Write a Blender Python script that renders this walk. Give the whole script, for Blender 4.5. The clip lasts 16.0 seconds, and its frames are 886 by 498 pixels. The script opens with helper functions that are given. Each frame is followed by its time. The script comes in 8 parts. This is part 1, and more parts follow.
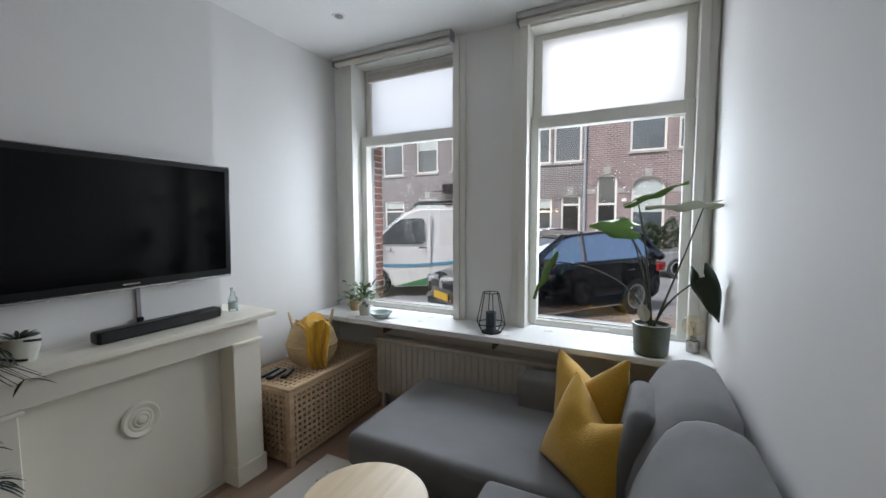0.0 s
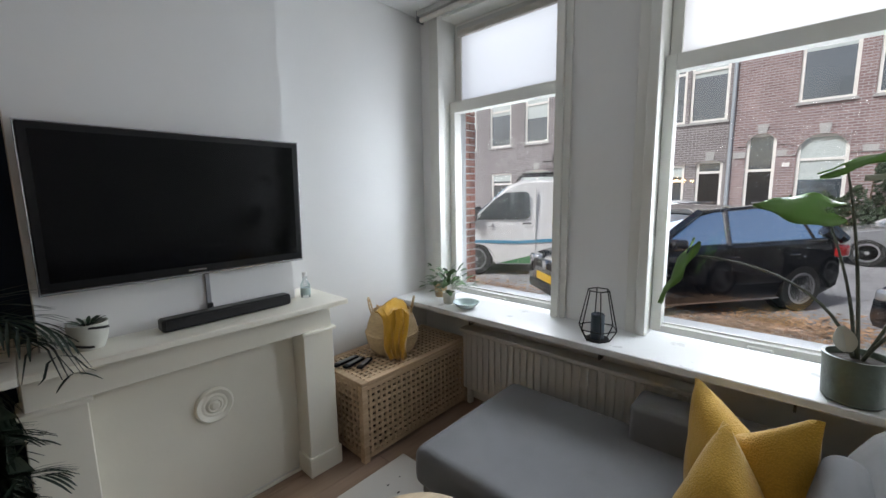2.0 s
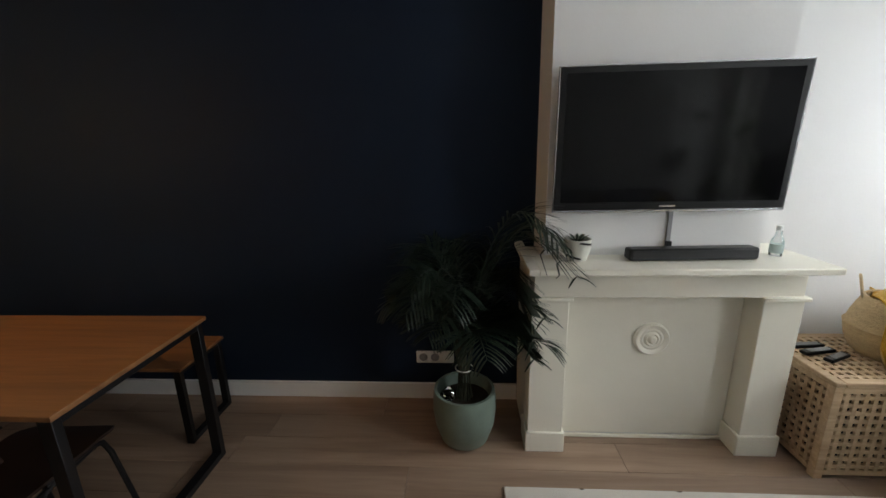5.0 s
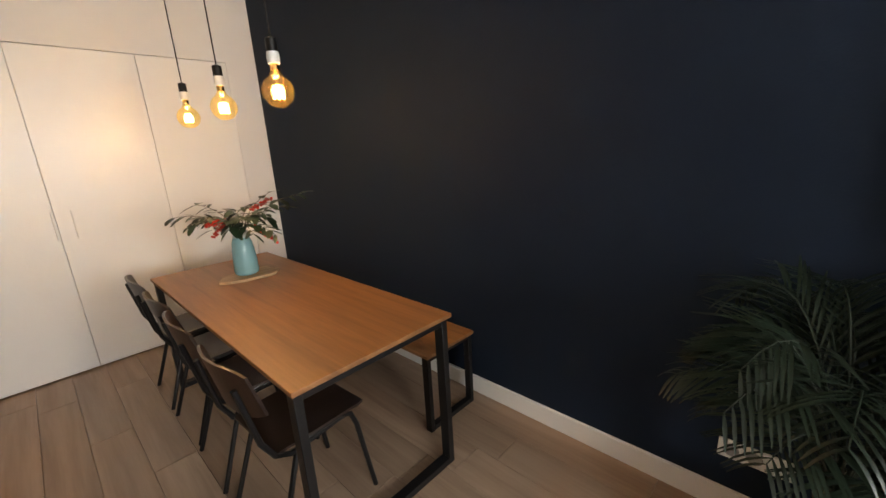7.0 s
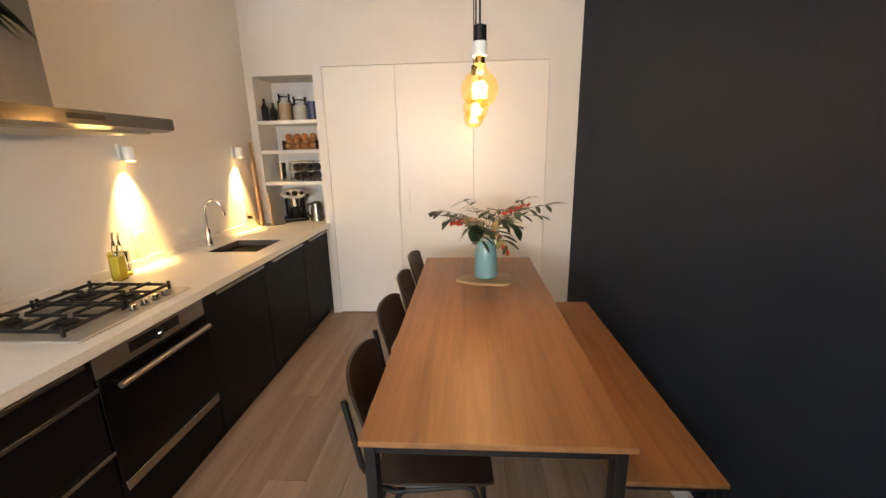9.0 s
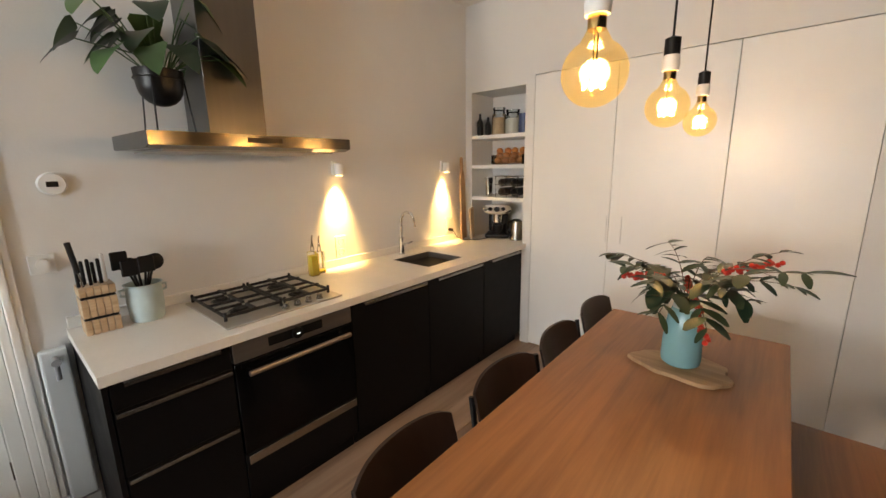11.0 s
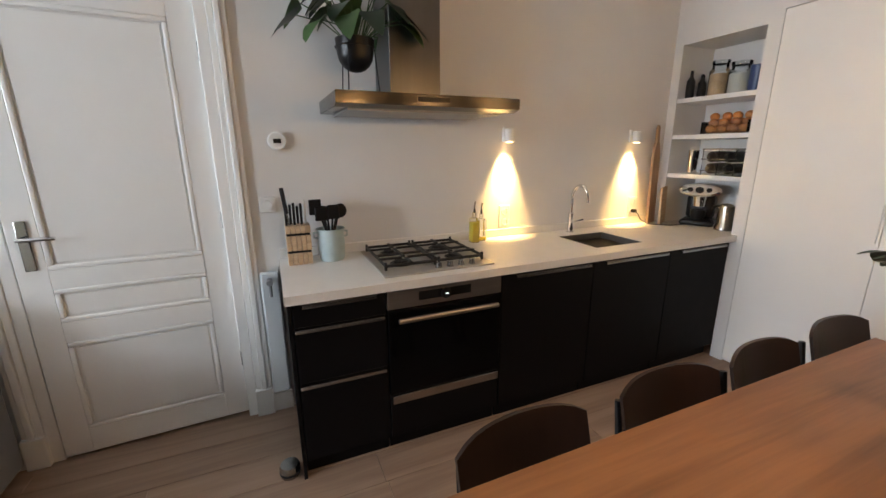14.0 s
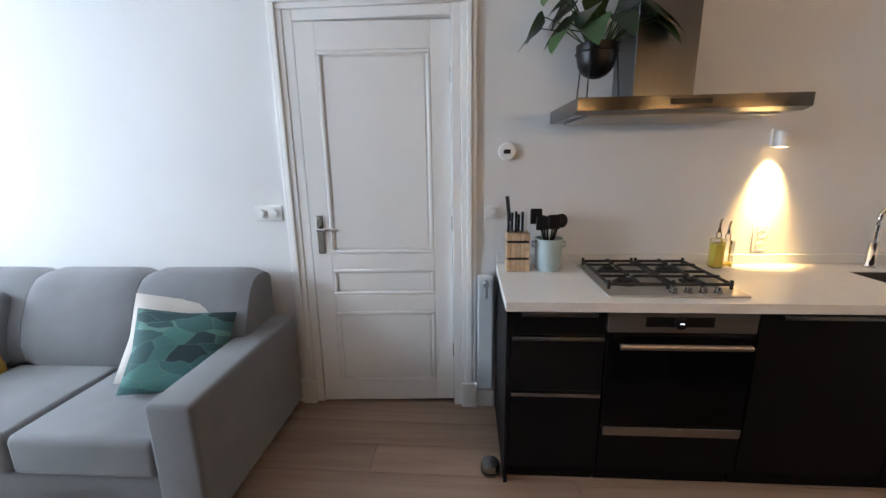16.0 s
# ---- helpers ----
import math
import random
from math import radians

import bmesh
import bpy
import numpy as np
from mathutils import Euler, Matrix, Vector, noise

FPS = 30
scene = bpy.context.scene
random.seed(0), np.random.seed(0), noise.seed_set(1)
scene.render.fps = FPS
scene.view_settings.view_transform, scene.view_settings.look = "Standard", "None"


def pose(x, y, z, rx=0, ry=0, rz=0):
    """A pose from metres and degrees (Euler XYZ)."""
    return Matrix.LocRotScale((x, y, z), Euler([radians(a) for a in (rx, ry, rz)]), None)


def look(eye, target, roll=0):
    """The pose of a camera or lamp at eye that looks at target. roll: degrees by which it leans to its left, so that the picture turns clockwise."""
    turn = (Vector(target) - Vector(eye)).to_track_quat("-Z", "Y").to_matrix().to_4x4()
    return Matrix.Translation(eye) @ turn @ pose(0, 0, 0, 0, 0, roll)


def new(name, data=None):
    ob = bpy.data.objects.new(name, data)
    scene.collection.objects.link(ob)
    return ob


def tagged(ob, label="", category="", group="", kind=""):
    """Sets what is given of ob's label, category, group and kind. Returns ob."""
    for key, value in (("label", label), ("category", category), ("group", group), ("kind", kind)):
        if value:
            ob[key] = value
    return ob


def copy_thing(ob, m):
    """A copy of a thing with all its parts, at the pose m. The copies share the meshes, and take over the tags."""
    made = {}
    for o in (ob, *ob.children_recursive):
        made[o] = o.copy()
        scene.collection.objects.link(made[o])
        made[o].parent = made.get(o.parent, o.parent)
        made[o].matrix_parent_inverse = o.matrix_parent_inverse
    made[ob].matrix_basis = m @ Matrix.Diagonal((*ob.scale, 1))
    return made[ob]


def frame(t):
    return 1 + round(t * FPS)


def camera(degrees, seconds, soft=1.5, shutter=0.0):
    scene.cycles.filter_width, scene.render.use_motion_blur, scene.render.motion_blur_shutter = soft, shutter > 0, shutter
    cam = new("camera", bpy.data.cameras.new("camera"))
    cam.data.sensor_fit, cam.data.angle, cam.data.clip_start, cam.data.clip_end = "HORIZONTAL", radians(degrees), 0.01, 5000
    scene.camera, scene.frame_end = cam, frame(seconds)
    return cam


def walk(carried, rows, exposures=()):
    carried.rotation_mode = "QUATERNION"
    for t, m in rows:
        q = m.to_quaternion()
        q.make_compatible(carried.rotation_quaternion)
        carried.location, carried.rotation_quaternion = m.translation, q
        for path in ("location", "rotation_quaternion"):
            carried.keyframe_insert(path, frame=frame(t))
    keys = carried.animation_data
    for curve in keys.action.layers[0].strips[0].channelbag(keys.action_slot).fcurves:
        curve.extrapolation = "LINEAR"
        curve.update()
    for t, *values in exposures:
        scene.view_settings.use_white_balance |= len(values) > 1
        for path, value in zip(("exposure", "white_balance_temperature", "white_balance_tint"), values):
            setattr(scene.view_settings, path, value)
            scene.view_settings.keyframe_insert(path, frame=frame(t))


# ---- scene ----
cam = camera(96.6, 16.0)
PATH = [
    (0, (2.832, 3.838, 1.547), (1.941, 5.623, 1.398), -0.2),
    (0.5, (2.765, 4.002, 1.584), (1.874, 5.79, 1.487), -0.2),
    (1, (2.762, 4.162, 1.596), (1.822, 5.924, 1.494), -0.4),
    (1.5, (2.754, 4.262, 1.602), (1.628, 5.904, 1.418), -0.6),
    (2, (2.707, 4.27, 1.576), (1.376, 5.737, 1.295), -0.9),
    (2.5, (2.683, 4.259, 1.555), (1.152, 5.495, 1.197), -1.0),
    (3, (2.648, 4.233, 1.554), (0.967, 5.231, 1.13), -0.9),
    (3.5, (2.598, 4.183, 1.544), (0.807, 4.942, 1.08), -1.0),
    (4, (2.561, 4.112, 1.54), (0.69, 4.615, 1.045), -1.1),
    (4.5, (2.551, 4.01, 1.526), (0.624, 4.214, 1.03), -1.2),
    (5, (2.532, 3.921, 1.53), (0.599, 3.803, 1.031), -1.3),
    (5.2, (2.529, 3.878, 1.516), (0.604, 3.641, 1.029), -1.3),
    (7.3, (1.893, 3.715, 1.485), (0.661, 2.222, 0.982), -2.3),
    (7.5, (1.826, 3.674, 1.494), (0.706, 2.092, 1.002), -1.3),
    (8, (1.625, 3.631, 1.497), (0.842, 1.855, 1.014), -1.2),
    (8.5, (1.426, 3.639, 1.53), (1.11, 1.724, 1.045), -1.7),
    (9, (1.281, 3.558, 1.523), (1.407, 1.621, 1.042), -1.2),
    (9.5, (1.152, 3.406, 1.555), (1.635, 1.522, 1.09), -0.9),
    (12, (0.924, 2.791, 1.536), (2.478, 1.605, 1.116), -0.3),
    (12.5, (0.925, 2.765, 1.513), (2.548, 1.685, 1.067), 0.2),
    (13, (0.94, 2.777, 1.472), (2.605, 1.764, 1.022), 0.2),
    (13.5, (0.957, 2.787, 1.46), (2.674, 1.875, 0.991), 0.0),
    (14, (0.976, 2.815, 1.461), (2.757, 2.048, 0.973), -0.2),
    (14.5, (0.996, 2.848, 1.46), (2.838, 2.25, 0.962), -0.3),
    (15, (1.007, 2.881, 1.467), (2.904, 2.491, 0.97), -0.5),
    (15.5, (1.018, 2.919, 1.476), (2.954, 2.774, 0.997), -0.8),
    (16, (1.03, 2.966, 1.466), (2.978, 3.097, 1.028), -0.9),
]
walk(cam, [(t, look(*r)) for t, *r in PATH],
     exposures=[(0, -0.5, 6850, 13), (2.5, -0.45, 6950, 13), (3.5, -0.2, 7000, 13), (4.5, -0.1, 7250, 13), (5.2, 0.0, 7500, 12), (7.3, 1.35, 8300, 14), (9.5, 1.45, 8300, 13), (12, 1.1, 7300, 12), (14, 1.15, 6800, 12), (16, 1.1, 6150, 12)])
# ---- world, sun, large lights, exposure ----
world = bpy.data.worlds.new("world")
scene.world = world
world.use_nodes = True
nt = world.node_tree
sky = nt.nodes.new("ShaderNodeTexSky")
sky.sky_type = "NISHITA"
sky.sun_disc = False
sky.sun_elevation = radians(42)
sky.sun_rotation = radians(200)
sky.air_density = 1.0
sky.dust_density = 3.0
nt.links.new(sky.outputs[0], nt.nodes["Background"].inputs[0])
nt.nodes["Background"].inputs[1].default_value = 0.15

sun = bpy.data.lights.new("sun", "SUN")
sun.energy, sun.angle, sun.color = 5.0, radians(14), (0.84, 0.93, 1.0)
sun_ob = new("sun", sun)
sun_ob.matrix_world = look((0, 0, 20), (3, 8, 9))


def area_lamp(name, centre, target, sx, sy, watts, color):
    d = bpy.data.lights.new(name, "AREA")
    d.shape, d.size, d.size_y, d.energy, d.color = "RECTANGLE", sx, sy, watts, color
    ob = new(name, d)
    ob.matrix_world = look(centre, target)
    return ob


# daylight standing in the openings of the two windows
area_lamp("daylight_left_window", (1.115, 6.83, 2.52), (1.115, 0, 1.6), 0.80, 0.5, 1.7, (0.82, 0.91, 1.0))
area_lamp("daylight_right_window", (2.615, 6.83, 2.52), (2.615, 0, 1.6), 0.82, 0.5, 2.5, (0.82, 0.91, 1.0))
area_lamp("daylight_left_window_low", (1.115, 6.97, 1.60), (1.115, 2.0, 0.3), 0.56, 0.8, 36, (0.74, 0.86, 1.0))
area_lamp("daylight_right_window_low", (2.615, 6.97, 1.60), (2.2, 2.0, 0.3), 0.56, 0.8, 36, (0.74, 0.86, 1.0))


# ---- materials ----
def mat(name, color, rough=0.5, metal=0.0, vary=0.0, scale=8.0, bump=0.0, bump_scale=60.0, emit=None, strength=0.0, coat=0.0, random_vary=0.0, stretch=None, spec=0.5):
    """A surface with two scales of variation in colour and gloss, and a fine relief."""
    m = bpy.data.materials.new(name)
    m.use_nodes = True
    t = m.node_tree
    b = t.nodes["Principled BSDF"]
    b.inputs["Roughness"].default_value = rough
    b.inputs["Metallic"].default_value = metal
    b.inputs["Coat Weight"].default_value = coat
    b.inputs["Coat IOR"].default_value = 1.7
    b.inputs["Specular IOR Level"].default_value = spec
    tc = t.nodes.new("ShaderNodeTexCoord")
    co = tc.outputs["Object"]
    if stretch:
        mp = t.nodes.new("ShaderNodeMapping")
        mp.inputs["Scale"].default_value = stretch
        t.links.new(co, mp.inputs[0])
        co = mp.outputs[0]
    base = t.nodes.new("ShaderNodeRGB")
    base.outputs[0].default_value = (*color, 1)
    out = base.outputs[0]
    if vary > 0:
        n1 = t.nodes.new("ShaderNodeTexNoise")
        n1.inputs["Scale"].default_value = scale
        n1.inputs["Detail"].default_value = 6
        n2 = t.nodes.new("ShaderNodeTexNoise")
        n2.inputs["Scale"].default_value = scale * 0.17
        add = t.nodes.new("ShaderNodeMath")
        add.operation = "ADD"
        t.links.new(co, n1.inputs[0]), t.links.new(co, n2.inputs[0])
        t.links.new(n1.outputs[0], add.inputs[0]), t.links.new(n2.outputs[0], add.inputs[1])
        mr = t.nodes.new("ShaderNodeMapRange")
        mr.inputs["From Min"].default_value, mr.inputs["From Max"].default_value = 0.6, 1.4
        mr.inputs["To Min"].default_value, mr.inputs["To Max"].default_value = 1 - vary, 1 + vary
        t.links.new(add.outputs[0], mr.inputs[0])
        hsv = t.nodes.new("ShaderNodeHueSaturation")
        t.links.new(mr.outputs[0], hsv.inputs["Value"])
        t.links.new(out, hsv.inputs["Color"])
        out = hsv.outputs[0]
        rr = t.nodes.new("ShaderNodeMapRange")
        rr.inputs["To Min"].default_value, rr.inputs["To Max"].default_value = max(rough - 0.08, 0.02), min(rough + 0.08, 1)
        t.links.new(n1.outputs[0], rr.inputs[0])
        t.links.new(rr.outputs[0], b.inputs["Roughness"])
    if random_vary > 0:
        oi = t.nodes.new("ShaderNodeObjectInfo")
        mr = t.nodes.new("ShaderNodeMapRange")
        mr.inputs["To Min"].default_value, mr.inputs["To Max"].default_value = 1 - random_vary, 1 + random_vary
        t.links.new(oi.outputs["Random"], mr.inputs[0])
        hsv = t.nodes.new("ShaderNodeHueSaturation")
        t.links.new(mr.outputs[0], hsv.inputs["Value"])
        t.links.new(out, hsv.inputs["Color"])
        out = hsv.outputs[0]
    t.links.new(out, b.inputs["Base Color"])
    if bump > 0:
        n = t.nodes.new("ShaderNodeTexNoise")
        n.inputs["Scale"].default_value = bump_scale
        n.inputs["Detail"].default_value = 4
        t.links.new(co, n.inputs[0])
        bp = t.nodes.new("ShaderNodeBump")
        bp.inputs["Strength"].default_value = bump
        bp.inputs["Distance"].default_value = 0.01
        t.links.new(n.outputs[0], bp.inputs["Height"])
        t.links.new(bp.outputs[0], b.inputs["Normal"])
    if emit:
        b.inputs["Emission Color"].default_value = (*emit, 1)
        b.inputs["Emission Strength"].default_value = strength
    return m


def wood(name, c1, c2, axis="y", rough=0.45, scale=1.0, random_vary=0.12):
    """Wood with long grain along one axis."""
    m = bpy.data.materials.new(name)
    m.use_nodes = True
    t = m.node_tree
    b = t.nodes["Principled BSDF"]
    tc = t.nodes.new("ShaderNodeTexCoord")
    oi = t.nodes.new("ShaderNodeObjectInfo")
    mp = t.nodes.new("ShaderNodeMapping")
    k = {"x": (0.8, 14, 14), "y": (14, 0.8, 14), "z": (14, 14, 0.8)}[axis]
    mp.inputs["Scale"].default_value = [v * scale for v in k]
    off = t.nodes.new("ShaderNodeVectorMath")
    off.operation = "SCALE"
    off.inputs[0].default_value = (37, 51, 23)
    t.links.new(oi.outputs["Random"], off.inputs["Scale"])
    t.links.new(off.outputs[0], mp.inputs["Location"])
    t.links.new(tc.outputs["Object"], mp.inputs[0])
    n = t.nodes.new("ShaderNodeTexNoise")
    n.inputs["Scale"].default_value, n.inputs["Detail"].default_value, n.inputs["Distortion"].default_value = 1.6, 8, 0.8
    n2 = t.nodes.new("ShaderNodeTexNoise")
    n2.inputs["Scale"].default_value, n2.inputs["Detail"].default_value = 9, 5
    t.links.new(mp.outputs[0], n.inputs[0]), t.links.new(mp.outputs[0], n2.inputs[0])
    mx = t.nodes.new("ShaderNodeMath")
    mx.operation = "MULTIPLY_ADD"
    mx.inputs[1].default_value = 0.35
    t.links.new(n2.outputs[0], mx.inputs[0]), t.links.new(n.outputs[0], mx.inputs[2])
    ramp = t.nodes.new("ShaderNodeValToRGB")
    ramp.color_ramp.elements[0].position, ramp.color_ramp.elements[1].position = 0.48, 0.86
    ramp.color_ramp.elements[0].color, ramp.color_ramp.elements[1].color = (*c1, 1), (*c2, 1)
    t.links.new(mx.outputs[0], ramp.inputs[0])
    mr = t.nodes.new("ShaderNodeMapRange")
    mr.inputs["To Min"].default_value, mr.inputs["To Max"].default_value = 1 - random_vary, 1 + random_vary
    t.links.new(oi.outputs["Random"], mr.inputs[0])
    hsv = t.nodes.new("ShaderNodeHueSaturation")
    t.links.new(mr.outputs[0], hsv.inputs["Value"]), t.links.new(ramp.outputs[0], hsv.inputs["Color"])
    t.links.new(hsv.outputs[0], b.inputs["Base Color"])
    b.inputs["Roughness"].default_value = rough
    bp = t.nodes.new("ShaderNodeBump")
    bp.inputs["Strength"].default_value, bp.inputs["Distance"].default_value = 0.25, 0.004
    t.links.new(mx.outputs[0], bp.inputs["Height"]), t.links.new(bp.outputs[0], b.inputs["Normal"])
    return m


def fabric(name, color, rough=0.9, weave=420.0, vary=0.1, bump=0.5, color2=None):
    """Woven cloth: a fine cross weave and slow unevenness."""
    m = bpy.data.materials.new(name)
    m.use_nodes = True
    t = m.node_tree
    b = t.nodes["Principled BSDF"]
    tc = t.nodes.new("ShaderNodeTexCoord")
    v = t.nodes.new("ShaderNodeTexVoronoi")
    v.inputs["Scale"].default_value = weave
    n = t.nodes.new("ShaderNodeTexNoise")
    n.inputs["Scale"].default_value, n.inputs["Detail"].default_value = 5, 6
    t.links.new(tc.outputs["Object"], v.inputs[0]), t.links.new(tc.outputs["Object"], n.inputs[0])
    mixer = t.nodes.new("ShaderNodeMix")
    mixer.data_type = "RGBA"
    d = color2 or [c * (1 - vary * 2) for c in color]
    mixer.inputs["A"].default_value, mixer.inputs["B"].default_value = (*[min(c * (1 + vary), 1) for c in color], 1), (*d, 1)
    t.links.new(n.outputs[0], mixer.inputs["Factor"])
    hs = t.nodes.new("ShaderNodeHueSaturation")
    mr = t.nodes.new("ShaderNodeMapRange")
    mr.inputs["To Min"].default_value, mr.inputs["To Max"].default_value = 1.12, 0.85
    t.links.new(v.outputs["Distance"], mr.inputs[0]), t.links.new(mr.outputs[0], hs.inputs["Value"])
    t.links.new(mixer.outputs["Result"], hs.inputs["Color"]), t.links.new(hs.outputs[0], b.inputs["Base Color"])
    b.inputs["Roughness"].default_value = rough
    b.inputs["Sheen Weight"].default_value = 0.25
    bp = t.nodes.new("ShaderNodeBump")
    bp.inputs["Strength"].default_value, bp.inputs["Distance"].default_value = bump, 0.002
    t.links.new(v.outputs["Distance"], bp.inputs["Height"]), t.links.new(bp.outputs[0], b.inputs["Normal"])
    return m


def glass(name, tint=(1, 1, 1), gloss=1.0, rough=0.0):
    """Clear pane: lets light through, with a Fresnel reflection."""
    m = bpy.data.materials.new(name)
    m.use_nodes = True
    t = m.node_tree
    t.nodes.clear()
    o = t.nodes.new("ShaderNodeOutputMaterial")
    tr, gl, mx, fr = (t.nodes.new("ShaderNode" + k) for k in ("BsdfTransparent", "BsdfGlossy", "MixShader", "Fresnel"))
    tr.inputs[0].default_value = (*tint, 1)
    gl.inputs["Roughness"].default_value = rough
    gl.inputs[0].default_value = (gloss, gloss, gloss, 1)
    fr.inputs[0].default_value = 1.45
    t.links.new(fr.outputs[0], mx.inputs[0]), t.links.new(tr.outputs[0], mx.inputs[1]), t.links.new(gl.outputs[0], mx.inputs[2])
    t.links.new(mx.outputs[0], o.inputs[0])
    return m


def brickwork(name, c1, c2, mortar, size=0.21, row=0.062):
    m = bpy.data.materials.new(name)
    m.use_nodes = True
    t = m.node_tree
    b = t.nodes["Principled BSDF"]
    tc = t.nodes.new("ShaderNodeTexCoord")
    sep, com = t.nodes.new("ShaderNodeSeparateXYZ"), t.nodes.new("ShaderNodeCombineXYZ")
    t.links.new(tc.outputs["Object"], sep.inputs[0])
    t.links.new(sep.outputs["X"], com.inputs["X"]), t.links.new(sep.outputs["Z"], com.inputs["Y"])
    br = t.nodes.new("ShaderNodeTexBrick")
    br.inputs["Color1"].default_value, br.inputs["Color2"].default_value, br.inputs["Mortar"].default_value = (*c1, 1), (*c2, 1), (*mortar, 1)
    br.inputs["Scale"].default_value = 1
    br.inputs["Brick Width"].default_value, br.inputs["Row Height"].default_value, br.inputs["Mortar Size"].default_value = size, row, 0.013
    t.links.new(com.outputs[0], br.inputs[0])
    n = t.nodes.new("ShaderNodeTexNoise")
    n.inputs["Scale"].default_value, n.inputs["Detail"].default_value = 1.2, 8
    t.links.new(tc.outputs["Object"], n.inputs[0])
    mr = t.nodes.new("ShaderNodeMapRange")
    mr.inputs["To Min"].default_value, mr.inputs["To Max"].default_value = 0.65, 1.35
    t.links.new(n.outputs[0], mr.inputs[0])
    hs = t.nodes.new("ShaderNodeHueSaturation")
    t.links.new(mr.outputs[0], hs.inputs["Value"]), t.links.new(br.outputs[0], hs.inputs["Color"])
    t.links.new(hs.outputs[0], b.inputs["Base Color"])
    bp = t.nodes.new("ShaderNodeBump")
    bp.inputs["Strength"].default_value, bp.inputs["Distance"].default_value = 0.6, 0.01
    bp.invert = True
    t.links.new(br.outputs["Fac"], bp.inputs["Height"]), t.links.new(bp.outputs[0], b.inputs["Normal"])
    b.inputs["Roughness"].default_value = 0.9
    return m


M_WALL = mat("white_wall_paint", (0.71, 0.705, 0.69), 0.75, vary=0.03, scale=3, bump=0.05, bump_scale=70)
M_CEIL = mat("ceiling_paint", (0.72, 0.72, 0.71), 0.8, vary=0.015, scale=2, bump=0.06, bump_scale=90)
M_DARK = mat("navy_wall_paint", (0.010, 0.018, 0.034), 0.62, spec=0.10, vary=0.10, scale=4, bump=0.15, bump_scale=110)
M_TRIM = mat("white_satin_paint", (0.80, 0.795, 0.77), 0.32, vary=0.02, scale=6, bump=0.05, bump_scale=40)
M_CREAMTRIM = mat("cream_satin_paint", (0.80, 0.765, 0.66), 0.35, vary=0.03, scale=6, bump=0.06, bump_scale=40)
M_WINPAINT = mat("window_gloss_paint", (0.68, 0.675, 0.63), 0.3, vary=0.04, scale=5, bump=0.08, bump_scale=30)
M_SILL = mat("sill_paint", (0.70, 0.70, 0.69), 0.3, vary=0.02, scale=9)
M_OAK_FLOOR = wood("oak_floor", (0.25, 0.165, 0.115), (0.36, 0.25, 0.18), "y", 0.40, 0.6, 0.10)
M_TABLE = wood("oiled_table_wood", (0.195, 0.086, 0.034), (0.31, 0.138, 0.054), "y", 0.42, 0.8, 0.02)
M_BEECH = wood("pale_acacia", (0.42, 0.285, 0.17), (0.58, 0.42, 0.27), "y", 0.5, 1.5, 0.12)
M_BIRCH = wood("birch_top", (0.56, 0.43, 0.27), (0.68, 0.55, 0.38), "y", 0.4, 0.8, 0.02)
M_BOARD = wood("cutting_board_wood", (0.22, 0.12, 0.05), (0.40, 0.24, 0.12), "z", 0.5, 1.5, 0.1)
M_TRAY = wood("slab_wood", (0.30, 0.18, 0.09), (0.50, 0.33, 0.19), "x", 0.6, 1.2, 0.02)
M_DARKWOOD = mat("stained_plywood", (0.022, 0.012, 0.009), 0.35, vary=0.25, scale=14, stretch=(1, 6, 1))
M_BLACKMETAL = mat("black_powder_steel", (0.012, 0.012, 0.013), 0.42, 0.4, vary=0.15, scale=30)
M_BLACK = mat("black_plastic", (0.007, 0.007, 0.0075), 0.35, vary=0.1, scale=20, spec=0.3)
M_SCREEN = mat("tv_screen", (0.002, 0.002, 0.0025), 0.10, spec=0.18)
M_SILVER = mat("silver_trim", (0.55, 0.55, 0.57), 0.25, 0.9)
M_STEEL = mat("brushed_steel", (0.33, 0.315, 0.30), 0.24, 1.0, vary=0.12, scale=40, bump=0.05, bump_scale=300, stretch=(1, 0.05, 1))
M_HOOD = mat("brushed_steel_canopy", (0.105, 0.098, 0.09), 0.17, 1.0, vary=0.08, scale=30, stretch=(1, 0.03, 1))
M_HOBSTEEL = mat("hob_steel", (0.50, 0.47, 0.43), 0.42, 0.7, vary=0.06, scale=40)
M_OVENSTEEL = mat("brushed_oven_steel", (0.36, 0.32, 0.29), 0.34, 0.9, vary=0.12, scale=40, stretch=(1, 0.05, 1))
M_STEELV = mat("brushed_steel_chimney", (0.20, 0.195, 0.19), 0.33, 1.0, vary=0.1, scale=40, stretch=(1, 1, 0.05))
M_CHROME = mat("chrome", (0.75, 0.75, 0.75), 0.08, 1.0)
M_CABINET = mat("black_cabinet_laminate", (0.006, 0.0055, 0.006), 0.5, vary=0.12, scale=12, spec=0.10)
M_COUNTER = mat("white_composite_worktop", (0.74, 0.72, 0.68), 0.35, vary=0.04, scale=60, bump=0.03, bump_scale=200)
M_SINK = mat("grey_granite_sink", (0.06, 0.058, 0.055), 0.5, vary=0.2, scale=90)
M_IRON = mat("cast_iron", (0.010, 0.010, 0.011), 0.5, 0.3, vary=0.2, scale=40, bump=0.2, bump_scale=200)
M_SOFA = fabric("grey_wool_sofa", (0.175, 0.176, 0.182), vary=0.16)
M_CHARCOAL = fabric("grey_cushion", (0.14, 0.14, 0.145))
M_YELLOW = fabric("mustard_waffle", (0.56, 0.32, 0.035), weave=170, bump=0.8, vary=0.12)
